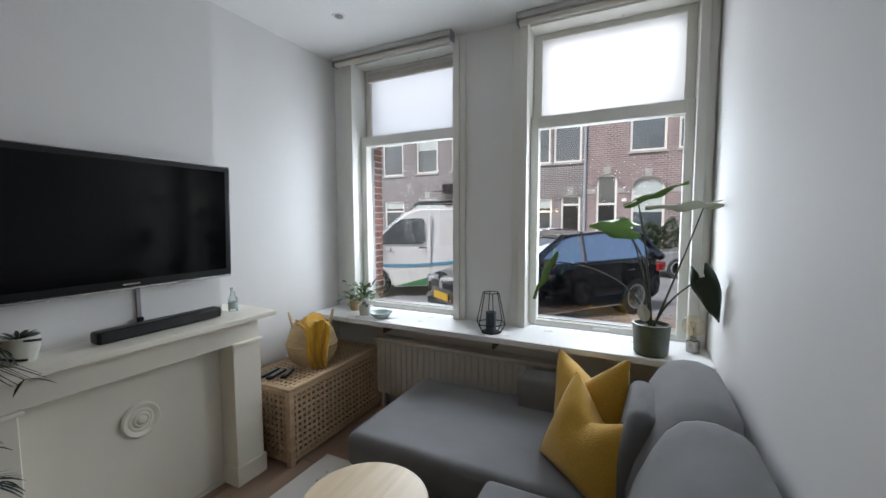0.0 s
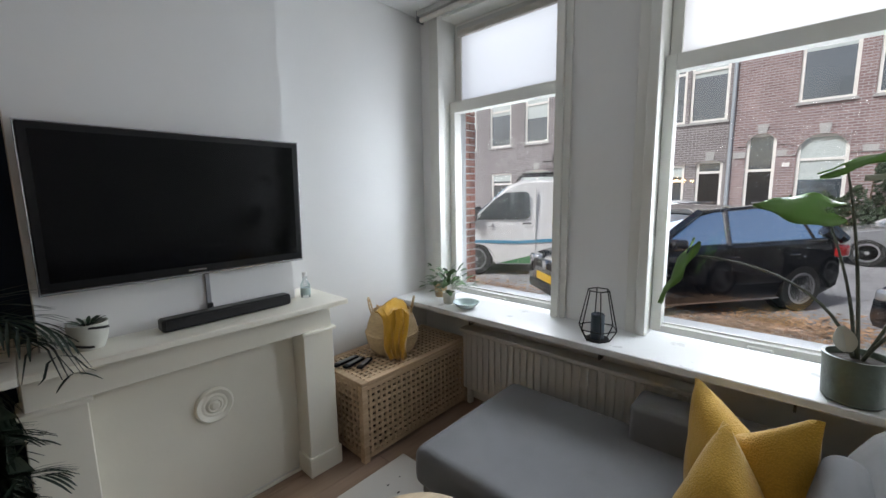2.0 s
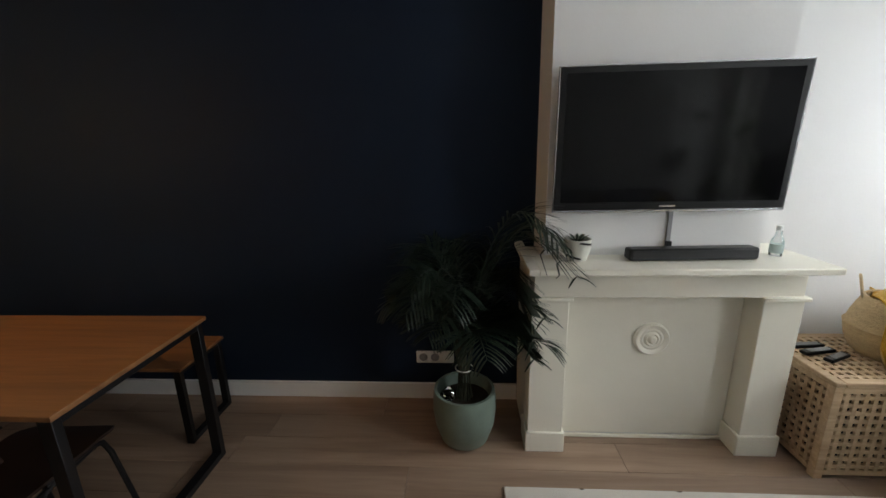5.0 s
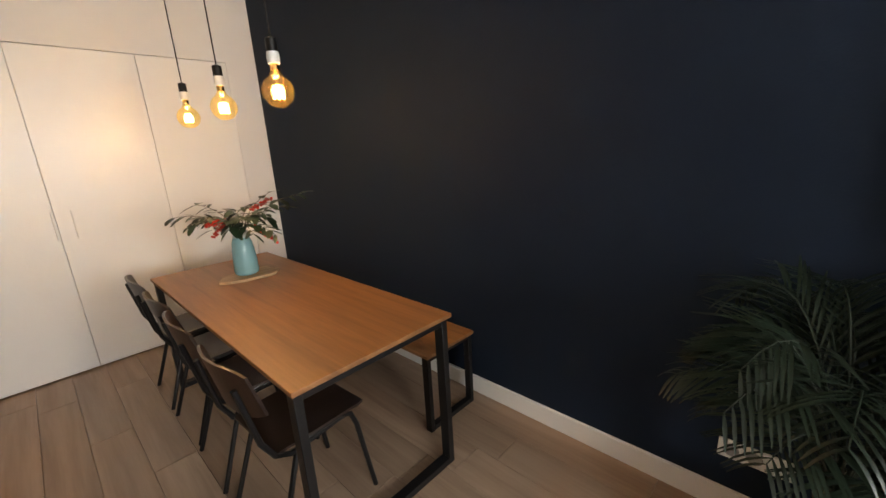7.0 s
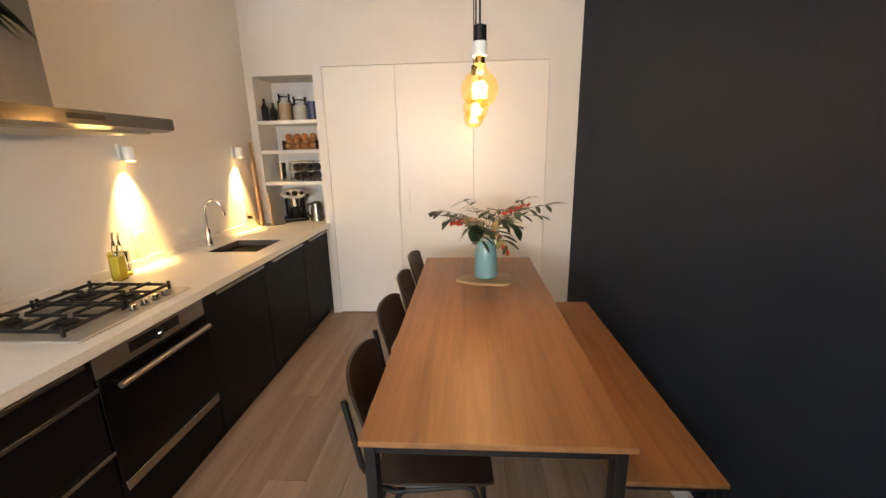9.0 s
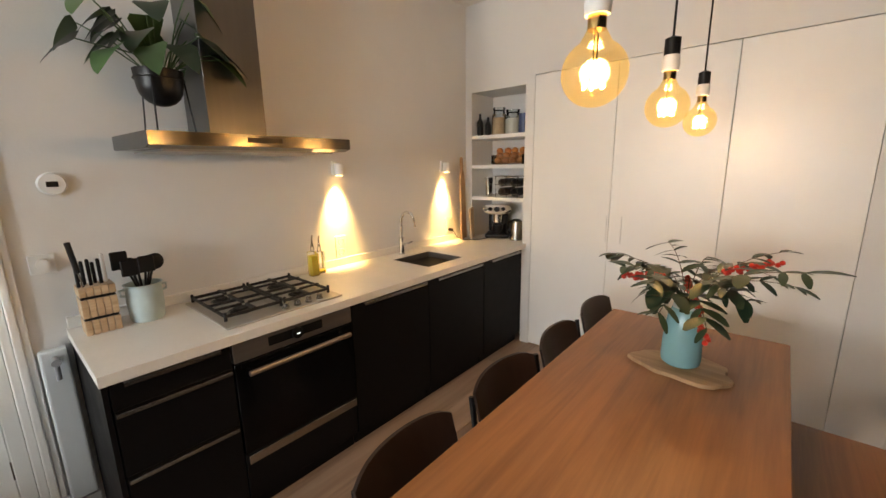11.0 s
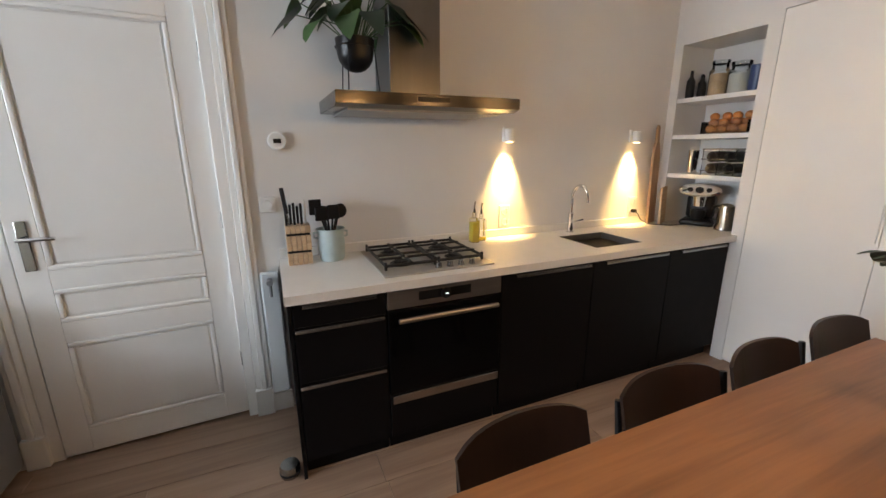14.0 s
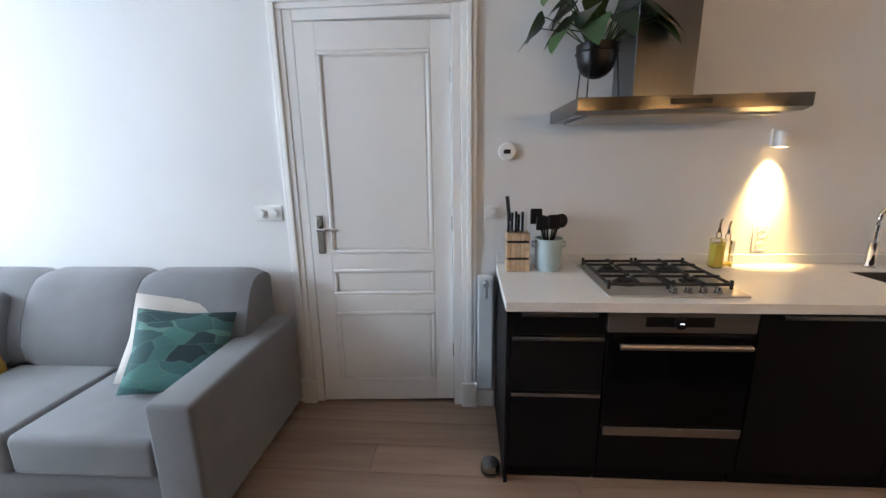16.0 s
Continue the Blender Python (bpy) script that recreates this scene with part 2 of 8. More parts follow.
M_THROW = fabric("mustard_throw", (0.62, 0.33, 0.02), weave=300, bump=0.8, vary=0.2)
M_CREAM = fabric("cream_cushion", (0.62, 0.58, 0.52))
M_RATTAN = mat("seagrass_weave", (0.50, 0.36, 0.20), 0.8, vary=0.25, scale=40, bump=0.8, bump_scale=90, stretch=(1, 1, 3))
M_LEAF = mat("leaf_green", (0.045, 0.10, 0.03), 0.4, vary=0.3, scale=12, random_vary=0.25)
M_LEAFPALM = mat("palm_dark_green", (0.009, 0.020, 0.011), 0.45, vary=0.3, scale=12)
M_LEAFDARK = mat("leaf_dark_green", (0.016, 0.036, 0.018), 0.38, vary=0.3, scale=12)
M_LEAFBRIGHT = mat("leaf_bright_green", (0.085, 0.20, 0.028), 0.4, vary=0.2, scale=9)
M_LEAFPALE = mat("leaf_pale_back", (0.36, 0.38, 0.28), 0.5, vary=0.2, scale=9)
M_STEM = mat("speckled_stem", (0.045, 0.05, 0.03), 0.5, vary=0.95, scale=110)
M_BARK = mat("bark_brown", (0.09, 0.06, 0.035), 0.8, vary=0.4, scale=30, bump=0.5)
M_SOIL = mat("potting_soil", (0.025, 0.018, 0.012), 0.95, vary=0.4, scale=60, bump=0.9)
M_SAGE = mat("sage_glaze", (0.15, 0.20, 0.165), 0.38, vary=0.28, scale=9, bump=0.12)
M_POTGREY = mat("greygreen_ceramic", (0.09, 0.115, 0.09), 0.35, vary=0.35, scale=14, bump=0.15)
M_POTPALE = mat("pale_ceramic", (0.50, 0.50, 0.44), 0.5, vary=0.1, scale=16)
M_TEAL = mat("teal_enamel", (0.20, 0.40, 0.42), 0.22, vary=0.05, scale=5)
M_RADPALE = mat("pale_grey_radiator_enamel", (0.60, 0.64, 0.66), 0.35, vary=0.05, scale=6)
M_TEALPALE = mat("pale_blue_stoneware", (0.42, 0.52, 0.53), 0.35, vary=0.12, scale=20)
M_DISH = mat("celadon_dish", (0.42, 0.52, 0.50), 0.25, vary=0.2, scale=14)
M_RED = mat("red_berries", (0.55, 0.035, 0.02), 0.35, vary=0.2, scale=30)
M_BRASS = mat("brass", (0.65, 0.42, 0.16), 0.25, 1.0)


def amber_globe(tint=(0.96, 0.87, 0.60, 1)):
    """Thin coated glass that scatters a little of the lamp's light."""
    m = bpy.data.materials.new("amber_bulb_glass")
    m.use_nodes = True
    t = m.node_tree
    t.nodes.clear()
    o = t.nodes.new("ShaderNodeOutputMaterial")
    tr, tl, gl, m1, m2 = (t.nodes.new("ShaderNode" + k) for k in ("BsdfTransparent", "BsdfTranslucent", "BsdfGlossy", "MixShader", "MixShader"))
    tr.inputs[0].default_value = tint
    tl.inputs[0].default_value = (1.0, 0.80, 0.42, 1)
    gl.inputs["Roughness"].default_value = 0.02
    m1.inputs[0].default_value, m2.inputs[0].default_value = 0.008, 0.08
    t.links.new(tr.outputs[0], m1.inputs[1]), t.links.new(tl.outputs[0], m1.inputs[2])
    t.links.new(m1.outputs[0], m2.inputs[1]), t.links.new(gl.outputs[0], m2.inputs[2]), t.links.new(m2.outputs[0], o.inputs[0])
    return m


M_BULBGLASS = amber_globe()
M_BULBTHIN = amber_globe((0.97, 0.93, 0.84, 1))
M_BULBCLEAR = glass("gold_tint_glass", (0.97, 0.9, 0.72), 1.0)
M_GLASS = glass("window_glass")
M_JAR = glass("jar_glass", (0.90, 0.92, 0.92))
M_FILAMENT = mat("glowing_filament", (1, 0.7, 0.35), 0.5, emit=(1.0, 0.55, 0.16), strength=90)
M_SPOTLENS = mat("lit_spot_lens", (1, 0.85, 0.6), 0.5, emit=(1.0, 0.62, 0.25), strength=12)
M_WHITEPLASTIC = mat("white_plastic", (0.72, 0.72, 0.70), 0.3)
M_GREYPLASTIC = mat("grey_plastic", (0.25, 0.25, 0.26), 0.4)
M_RAD = mat("radiator_enamel", (0.72, 0.70, 0.65), 0.35, vary=0.04, scale=6)
M_PIPE = mat("pipe_dark", (0.10, 0.09, 0.08), 0.5)
M_OIL = mat("olive_oil", (0.68, 0.55, 0.08), 0.1)
M_ORANGE = mat("orange_fruit", (0.62, 0.24, 0.06), 0.45, vary=0.2, scale=30)
M_BLUEJAR = mat("blue_tin", (0.03, 0.05, 0.13), 0.35)
M_CEREAL = mat("dry_goods", (0.45, 0.33, 0.2), 0.8, vary=0.3, scale=80)
M_CARPAINT_DARK = mat("black_car_paint", (0.006, 0.007, 0.010), 0.10, 0.0, coat=1.0, spec=0.9)
M_CARPAINT_WHITE = mat("white_car_paint", (0.78, 0.78, 0.78), 0.2, coat=0.6)
M_CARPAINT_SILVER = mat("silver_car_paint", (0.38, 0.39, 0.41), 0.25, 0.5, coat=0.6)
# blue metallic base colour paints in the sky's reflection on the panes
M_SKYCARGLASS = mat("sky_blue_car_glass", (0.62, 0.80, 1.0), 0.03, 0.9, coat=1.0, spec=1.0)
M_VANGLASS = mat("dark_van_glass", (0.05, 0.06, 0.065), 0.05, 0.2, coat=0.6)
M_TYRE = mat("tyre_rubber", (0.018, 0.018, 0.018), 0.8)
M_ALLOY = mat("alloy_rim", (0.50, 0.50, 0.52), 0.3, 0.8)
M_LAMPRED = mat("tail_lamp", (0.45, 0.02, 0.02), 0.15, coat=1.0)
M_HEADLAMP = mat("head_lamp", (0.55, 0.57, 0.6), 0.1, 0.6, coat=1.0)
M_PLATE = mat("yellow_plate", (0.70, 0.42, 0.02), 0.4)
M_STRIPEBLUE = mat("blue_stripe", (0.09, 0.32, 0.48), 0.3)
M_STRIPEGREEN = mat("green_stripe", (0.06, 0.22, 0.09), 0.3)
M_STRIPERED = mat("red_patch", (0.55, 0.03, 0.03), 0.3)
M_ASPHALT = mat("street_clinker", (0.27, 0.265, 0.27), 0.7, vary=0.25, scale=7, bump=0.5, bump_scale=22)
M_FACADE_RED = brickwork("red_brick_facade", (0.23, 0.15, 0.15), (0.32, 0.22, 0.22), (0.42, 0.41, 0.42), 0.26, 0.095)
M_FACADE_BROWN = brickwork("brown_brick_facade", (0.16, 0.14, 0.145), (0.22, 0.195, 0.20), (0.40, 0.39, 0.40), 0.26, 0.095)
M_BRICK = mat("near_red_brick", (0.24, 0.075, 0.045), 0.85, vary=0.3, scale=30, bump=0.5, bump_scale=90, random_vary=0.25)
M_MORTAR = mat("pale_mortar", (0.50, 0.47, 0.43), 0.9, vary=0.1, scale=30)
M_STONE = mat("pale_stone_band", (0.42, 0.42, 0.42), 0.8, vary=0.15, scale=3)
M_FARGLASS = mat("far_window_glass", (0.13, 0.16, 0.19), 0.05, 0.5, coat=0.5, vary=0.3, scale=0.8)
M_CURTAIN = mat("pale_curtain", (0.50, 0.56, 0.56), 0.9, vary=0.1, scale=2)
M_BLACKDOOR = mat("black_house_door", (0.012, 0.012, 0.014), 0.3)
M_ZINC = mat("zinc_pipe", (0.40, 0.45, 0.50), 0.5, 0.3)
M_DRYLEAF = mat("fallen_leaves", (0.33, 0.20, 0.12), 0.8, vary=0.9, scale=14)
M_HEDGE = mat("hedge_green", (0.028, 0.05, 0.022), 0.7, vary=0.4, scale=3)
M_BLIND = mat("aluminium_blind_rail", (0.50, 0.50, 0.48), 0.4, 0.3)
M_FROST = None


def frosted(tint=(0.84, 0.86, 0.89, 1)):
    m = bpy.data.materials.new("frosted_film")
    m.use_nodes = True
    t = m.node_tree
    t.nodes.clear()
    o = t.nodes.new("ShaderNodeOutputMaterial")
    tl, tr, mx = (t.nodes.new("ShaderNode" + k) for k in ("BsdfTranslucent", "BsdfTransparent", "MixShader"))
    tl.inputs[0].default_value = tint
    mx.inputs[0].default_value = 0.85
    t.links.new(tr.outputs[0], mx.inputs[1]), t.links.new(tl.outputs[0], mx.inputs[2]), t.links.new(mx.outputs[0], o.inputs[0])
    return m


M_FROST = frosted()
# same film in a whiter tint: the right pane's extra brightness is put into its colour
M_FROST_BRIGHT = frosted((0.95, 0.95, 0.95, 1))


def rug_material():
    m = bpy.data.materials.new("wool_rug_with_dashes")
    m.use_nodes = True
    t = m.node_tree
    b = t.nodes["Principled BSDF"]
    b.inputs["Roughness"].default_value = 0.95
    tc = t.nodes.new("ShaderNodeTexCoord")
    mp = t.nodes.new("ShaderNodeMapping")
    mp.inputs["Scale"].default_value = (1.0, 0.55, 1.0)
    t.links.new(tc.outputs["Object"], mp.inputs[0])
    v = t.nodes.new("ShaderNodeTexVoronoi")
    v.inputs["Scale"].default_value, v.inputs["Randomness"].default_value = 17, 0.85
    t.links.new(mp.outputs[0], v.inputs[0])
    n = t.nodes.new("ShaderNodeTexNoise")
    n.inputs["Scale"].default_value = 300
    t.links.new(tc.outputs["Object"], n.inputs[0])
    ramp = t.nodes.new("ShaderNodeValToRGB")
    ramp.color_ramp.interpolation = "CONSTANT"
    ramp.color_ramp.elements[0].color = (0.02, 0.02, 0.022, 1)
    ramp.color_ramp.elements[1].position = 0.135
    ramp.color_ramp.elements[1].color = (0.62, 0.59, 0.54, 1)
    t.links.new(v.outputs["Distance"], ramp.inputs[0])
    t.links.new(ramp.outputs[0], b.inputs["Base Color"])
    bp = t.nodes.new("ShaderNodeBump")
    bp.inputs["Strength"].default_value, bp.inputs["Distance"].default_value = 0.7, 0.004
    t.links.new(n.outputs[0], bp.inputs["Height"]), t.links.new(bp.outputs[0], b.inputs["Normal"])
    return m


def cushion_print():
    """Large overlapping leaves in teal, sea green and near black, with thin pale edges."""
    m = bpy.data.materials.new("teal_leaf_print")
    m.use_nodes = True
    t = m.node_tree
    b = t.nodes["Principled BSDF"]
    b.inputs["Roughness"].default_value = 0.85
    tc = t.nodes.new("ShaderNodeTexCoord")
    mp = t.nodes.new("ShaderNodeMapping")
    mp.inputs["Rotation"].default_value = (0, radians(28), 0)
    mp.inputs["Scale"].default_value = (3.2, 0.6, 9.0)
    nz = t.nodes.new("ShaderNodeTexNoise")
    nz.inputs["Scale"].default_value = 5
    mixv = t.nodes.new("ShaderNodeMix")
    mixv.data_type = "VECTOR"
    mixv.inputs["Factor"].default_value = 0.12
    t.links.new(tc.outputs["Object"], nz.inputs[0])
    t.links.new(tc.outputs["Object"], mixv.inputs[4]), t.links.new(nz.outputs["Color"], mixv.inputs[5])
    t.links.new(mixv.outputs[1], mp.inputs[0])
    v = t.nodes.new("ShaderNodeTexVoronoi")
    v.inputs["Scale"].default_value = 2.4
    e = t.nodes.new("ShaderNodeTexVoronoi")
    e.feature = "DISTANCE_TO_EDGE"
    e.inputs["Scale"].default_value = 2.4
    t.links.new(mp.outputs[0], v.inputs[0]), t.links.new(mp.outputs[0], e.inputs[0])
    sep = t.nodes.new("ShaderNodeSeparateColor")
    t.links.new(v.outputs["Color"], sep.inputs[0])
    ramp = t.nodes.new("ShaderNodeValToRGB")
    el = ramp.color_ramp.elements
    el[0].color, el[1].color = (0.015, 0.035, 0.042, 1), (0.12, 0.25, 0.21, 1)
    for p, c in ((0.3, (0.04, 0.10, 0.10, 1)), (0.55, (0.06, 0.16, 0.155, 1)), (0.8, (0.08, 0.21, 0.19, 1))):
        el.new(p).color = c
    t.links.new(sep.outputs[0], ramp.inputs[0])
    edge = t.nodes.new("ShaderNodeMapRange")
    edge.inputs["From Max"].default_value = 0.035
    edge.inputs["To Min"].default_value, edge.inputs["To Max"].default_value = 0.5, 0.0
    t.links.new(e.outputs["Distance"], edge.inputs[0])
    mx = t.nodes.new("ShaderNodeMix")
    mx.data_type = "RGBA"
    mx.inputs["B"].default_value = (0.15, 0.26, 0.23, 1)
    t.links.new(edge.outputs[0], mx.inputs["Factor"]), t.links.new(ramp.outputs[0], mx.inputs["A"])
    t.links.new(mx.outputs["Result"], b.inputs["Base Color"])
    return m


M_RUG = rug_material()
M_PRINT = cushion_print()


# ---- mesh helpers ----
def box(bm, x0, x1, y0, y1, z0, z1, bevel=0.0, seg=1):
    r = bmesh.ops.create_cube(bm, size=1)
    vs = r["verts"]
    for v in vs:
        v.co = Vector(((x0 + x1) / 2 + v.co.x * (x1 - x0), (y0 + y1) / 2 + v.co.y * (y1 - y0), (z0 + z1) / 2 + v.co.z * (z1 - z0)))
    if bevel > 0:
        es = list({e for v in vs for e in v.link_edges})
        bmesh.ops.bevel(bm, geom=es, offset=bevel, segments=seg, profile=0.5, affect="EDGES", clamp_overlap=True)
    return vs


def cyl(bm, p0, p1, r0, r1=None, seg=16, caps=True):
    p0, p1 = Vector(p0), Vector(p1)
    d = p1 - p0
    m = Matrix.Translation((p0 + p1) / 2) @ d.to_track_quat("Z", "Y").to_matrix().to_4x4()
    bmesh.ops.create_cone(bm, cap_ends=caps, segments=seg, radius1=r0, radius2=r0 if r1 is None else r1, depth=d.length, matrix=m)


def lathe(bm, prof, cx=0, cy=0, seg=28, axis="z"):
    """Turns (radius, height) round an upright axis at (cx, cy)."""
    rings = []
    for r, h in prof:
        ring = []
        for i in range(seg):
            a = 2 * math.pi * i / seg
            if axis == "z":
                ring.append(bm.verts.new((cx + r * math.cos(a), cy + r * math.sin(a), h)))
            else:
                ring.append(bm.verts.new((h, cx + r * math.cos(a), cy + r * math.sin(a))))
        rings.append(ring)
    for a, b in zip(rings, rings[1:]):
        for i in range(seg):
            bm.faces.new((a[i], a[(i + 1) % seg], b[(i + 1) % seg], b[i]))
    bm.faces.new(rings[0][::-1])
    bm.faces.new(rings[-1])
    bmesh.ops.recalc_face_normals(bm, faces=bm.faces)


def tube(bm, pts, r, seg=8, r1=None):
    """A round bar along points, with thinning to r1."""
    pts = [Vector(p) for p in pts]
    n = len(pts)
    rings = []
    for i, p in enumerate(pts):
        d = (pts[min(i + 1, n - 1)] - pts[max(i - 1, 0)]).normalized()
        q = d.to_track_quat("Z", "Y")
        rr = r if r1 is None else r + (r1 - r) * i / (n - 1)
        rings.append([bm.verts.new(p + q @ Vector((rr * math.cos(2 * math.pi * k / seg), rr * math.sin(2 * math.pi * k / seg), 0))) for k in range(seg)])
    for a, b in zip(rings, rings[1:]):
        for k in range(seg):
            bm.faces.new((a[k], a[(k + 1) % seg], b[(k + 1) % seg], b[k]))
    bm.faces.new(rings[0][::-1])
    bm.faces.new(rings[-1])


def prism(bm, pts, axis, a0, a1, bevel=0.0):
    """Pushes a flat outline along an axis: pts are (y, z) for x, (x, z) for y, (x, y) for z."""
    def at(p, a):
        return {"x": (a, p[0], p[1]), "y": (p[0], a, p[1]), "z": (p[0], p[1], a)}[axis]
    lo, hi = [bm.verts.new(at(p, a0)) for p in pts], [bm.verts.new(at(p, a1)) for p in pts]
    fs = [bm.faces.new(lo), bm.faces.new(hi[::-1])]
    n = len(pts)
    for i in range(n):
        fs.append(bm.faces.new((lo[i], hi[i], hi[(i + 1) % n], lo[(i + 1) % n])))
    bmesh.ops.recalc_face_normals(bm, faces=fs)
    if bevel:
        bmesh.ops.bevel(bm, geom=list({e for f in fs for e in f.edges}), offset=bevel, segments=2, affect="EDGES", clamp_overlap=True)


def pillow(bm, w, h, d, n=12, seed=1, chop=0.0):
    """A stuffed square cushion standing in its own x-z plane, centred."""
    rnd = random.Random(seed)
    grid = {}
    for s in (1, -1):
        for i in range(n + 1):
            for j in range(n + 1):
                u, v = i / n * 2 - 1, j / n * 2 - 1
                edge = (1 - abs(u) ** 2.6) * (1 - abs(v) ** 2.6)
                k = 1 - 0.07 * (1 - abs(u)) * abs(v) ** 2 * 1.2
                kk = 1 - 0.07 * (1 - abs(v)) * abs(u) ** 2 * 1.2
                if s == -1 and (i in (0, n) or j in (0, n)):
                    grid[s, i, j] = grid[1, i, j]
                    continue
                wr = 0.04 * d * math.sin(u * 5 + seed) * math.sin(v * 4 + seed * 2)
                grid[s, i, j] = bm.verts.new((u * w / 2 * kk, s * (d / 2 * max(edge, 0) ** 0.55 * (1 - 0.45 * min(chop * 8, 1) * max(0, 1 - abs(u) * 2.2) * max(v, 0)) + wr * edge), v * h / 2 * k - chop * max(0, 1 - (abs(u) / 0.85) ** 1.1) * (max(v + 0.4, 0) / 1.4) ** 2))
    for s in (1, -1):
        for i in range(n):
            for j in range(n):
                q = [grid[s, i, j], grid[s, i + 1, j], grid[s, i + 1, j + 1], grid[s, i, j + 1]]
                bm.faces.new(q if s == -1 else q[::-1])
    bmesh.ops.recalc_face_normals(bm, faces=bm.faces)


def part(name, bm, material, parent=None, label="", smooth=True, kind=""):
    """Links a bmesh as one mesh object under a thing."""
    me = bpy.data.meshes.new(name)
    bm.to_mesh(me)
    bm.free()
    me.materials.append(material)
    if smooth:
        me.shade_smooth()
        me.set_sharp_from_angle(angle=radians(35))
    ob = new(name, me)
    if parent is not None:
        ob.parent = parent
        ob.matrix_parent_inverse = Matrix.Identity(4)
    return tagged(ob, label=label, kind=kind)


def thing(name, label, category, at=(0, 0, 0), rz=0, group=""):
    """An Empty at a thing's base; its parts are drawn about it."""
    ob = new(name)
    ob.empty_display_size = 0.05
    ob.matrix_world = pose(*at, 0, 0, rz)
    return tagged(ob, label=label, category=category, group=group)


def solid(name, label, boxes, material, category="", kind="structure", bevel=0.0):
    bm = bmesh.new()
    for b in boxes:
        box(bm, *b, bevel)
    return tagged(part(name, bm, material, smooth=False), label=label, category=category, kind=kind)


def flat_sides(ob, limit=0.999):
    """Keeps the wide plane faces flat between their rounded edges."""
    for p in ob.data.polygons:
        if max(abs(c) for c in p.normal) > limit:
            p.use_smooth = False
    return ob


def bx(name, dims, material, parent, label="", bevel=0.002, seg=1):
    bm = bmesh.new()
    box(bm, *dims, bevel, seg)
    return flat_sides(part(name, bm, material, parent, label))


def leaf_into(bm, root, direction, length, width, bend=0.3, fold=0.15, n=5, up=(0, 0, 1), heart=False):
    """One leaf blade: pointed, folded along its midrib and bent down."""
    d = Vector(direction).normalized()
    side = d.cross(Vector(up))
    side = side.normalized() if side.length > 1e-4 else Vector((1, 0, 0))
    nrm = side.cross(d).normalized()
    rows = []
    for i in range(n + 1):
        s = i / n
        c = Vector(root) + d * length * s - nrm * bend * length * s * s
        w = width * (math.sin(math.pi * (s * 0.86 + 0.07)) ** 0.8 if not heart else (1 - s) ** 0.65 * (1.0 if i else 0.75)) / 2
        w = max(w, 0.0006)
        rows.append([bm.verts.new(c + side * w + nrm * fold * w), bm.verts.new(c), bm.verts.new(c - side * w + nrm * fold * w)])
    for a, b in zip(rows, rows[1:]):
        bm.faces.new((a[0], a[1], b[1], b[0]))
        bm.faces.new((a[1], a[2], b[2], b[1]))

# ---- the room ----
XW, XA, XE, YN, ZC = 0.35, 0.44, 3.20, 6.55, 2.88   # dark wall, alcove wall, east wall, window wall, ceiling
solid("floor", "pale oak plank floor", [(0.0, 3.6, -0.7, 6.9, -0.12, -0.012)], M_OAK_FLOOR, "floor")
solid("ceiling", "smooth white painted ceiling", [(0.0, 3.6, -0.7, 7.0, ZC, ZC + 0.2)], M_CEIL, "ceiling")
solid("wall_west", "matt dark navy painted wall", [(0.1, XW, -0.6, 4.30, 0, ZC)], M_DARK, "wall")
solid("wall_west_alcove", "white painted alcove wall beside the window", [(0.1, XA, 5.30, 7.0, 0, ZC)], M_WALL, "wall")
solid("chimney_breast", "white painted chimney breast", [(0.1, 0.65, 4.30, 5.30, 0, ZC)], M_WALL, "wall")
solid("wall_east", "white painted long wall behind sofa and kitchen",
      [(XE, XE + 0.2, -0.6, 3.05, 0, ZC), (XE, XE + 0.2, 3.87, 7.0, 0, ZC), (XE, XE + 0.2, 3.05, 3.87, 2.18, ZC)], M_WALL, "wall")
solid("wall_behind_door", "plain wall closing the doorway", [(XE + 0.14, XE + 0.3, 2.9, 4.0, 0, 2.4)], M_WALL, "wall")

# closet wall with its niche
solid("wall_south", "white panel wall round the closet doors",
      [(XW, 0.60, -0.35, 0, 0, ZC), (0.60, 2.52, -0.35, 0, 2.242, ZC), (2.52, 2.60, -0.35, 0, 0, ZC), (2.60, XE, -0.35, 0, 2.18, ZC),
       (3.135, XE, -0.35, 0, 0.9, 2.18), (2.60, XE, -0.42, -0.34, 0, 2.4), (XW, 2.6, -0.42, -0.36, 0, ZC)], M_WALL, "wall")
for i, (a, b) in enumerate(((1.894, 2.518), (1.2265, 1.8920), (0.6022, 1.2245))):
    dr = thing("closet_door", "flush white closet door, closed", "closet door", ((a + b) / 2, 0, 0), group="closet doors")
    bx("panel", (-(b - a) / 2, (b - a) / 2, -0.03, 0.0, 0.012, 2.238), M_TRIM, dr, bevel=0.003)
    if i < 2:
        hx = (1.904 if i == 0 else 1.800) - (a + b) / 2
        bx("handle", (hx, hx + 0.008, 0.0, 0.006, 0.985, 1.185), M_WHITEPLASTIC, dr, "slim white pull", 0.003)
for z in (1.28, 1.56, 1.816):
    solid("niche_shelf", "white shelf in the wall niche", [(2.602, 3.133, -0.338, -0.004, z - 0.03, z)], M_TRIM, "shelf", kind="")

# skirting
solid("baseboard_west", "white painted skirting below the navy wall", [(XW, XW + 0.018, 0, 4.222, 0, 0.105)], M_TRIM, "skirting", bevel=0.002)
solid("baseboard_east", "white painted skirting", [(XE - 0.018, XE, 2.82, 2.925, 0, 0.11), (XE - 0.018, XE, 3.995, 6.5, 0, 0.11)], M_TRIM, "skirting", bevel=0.002)

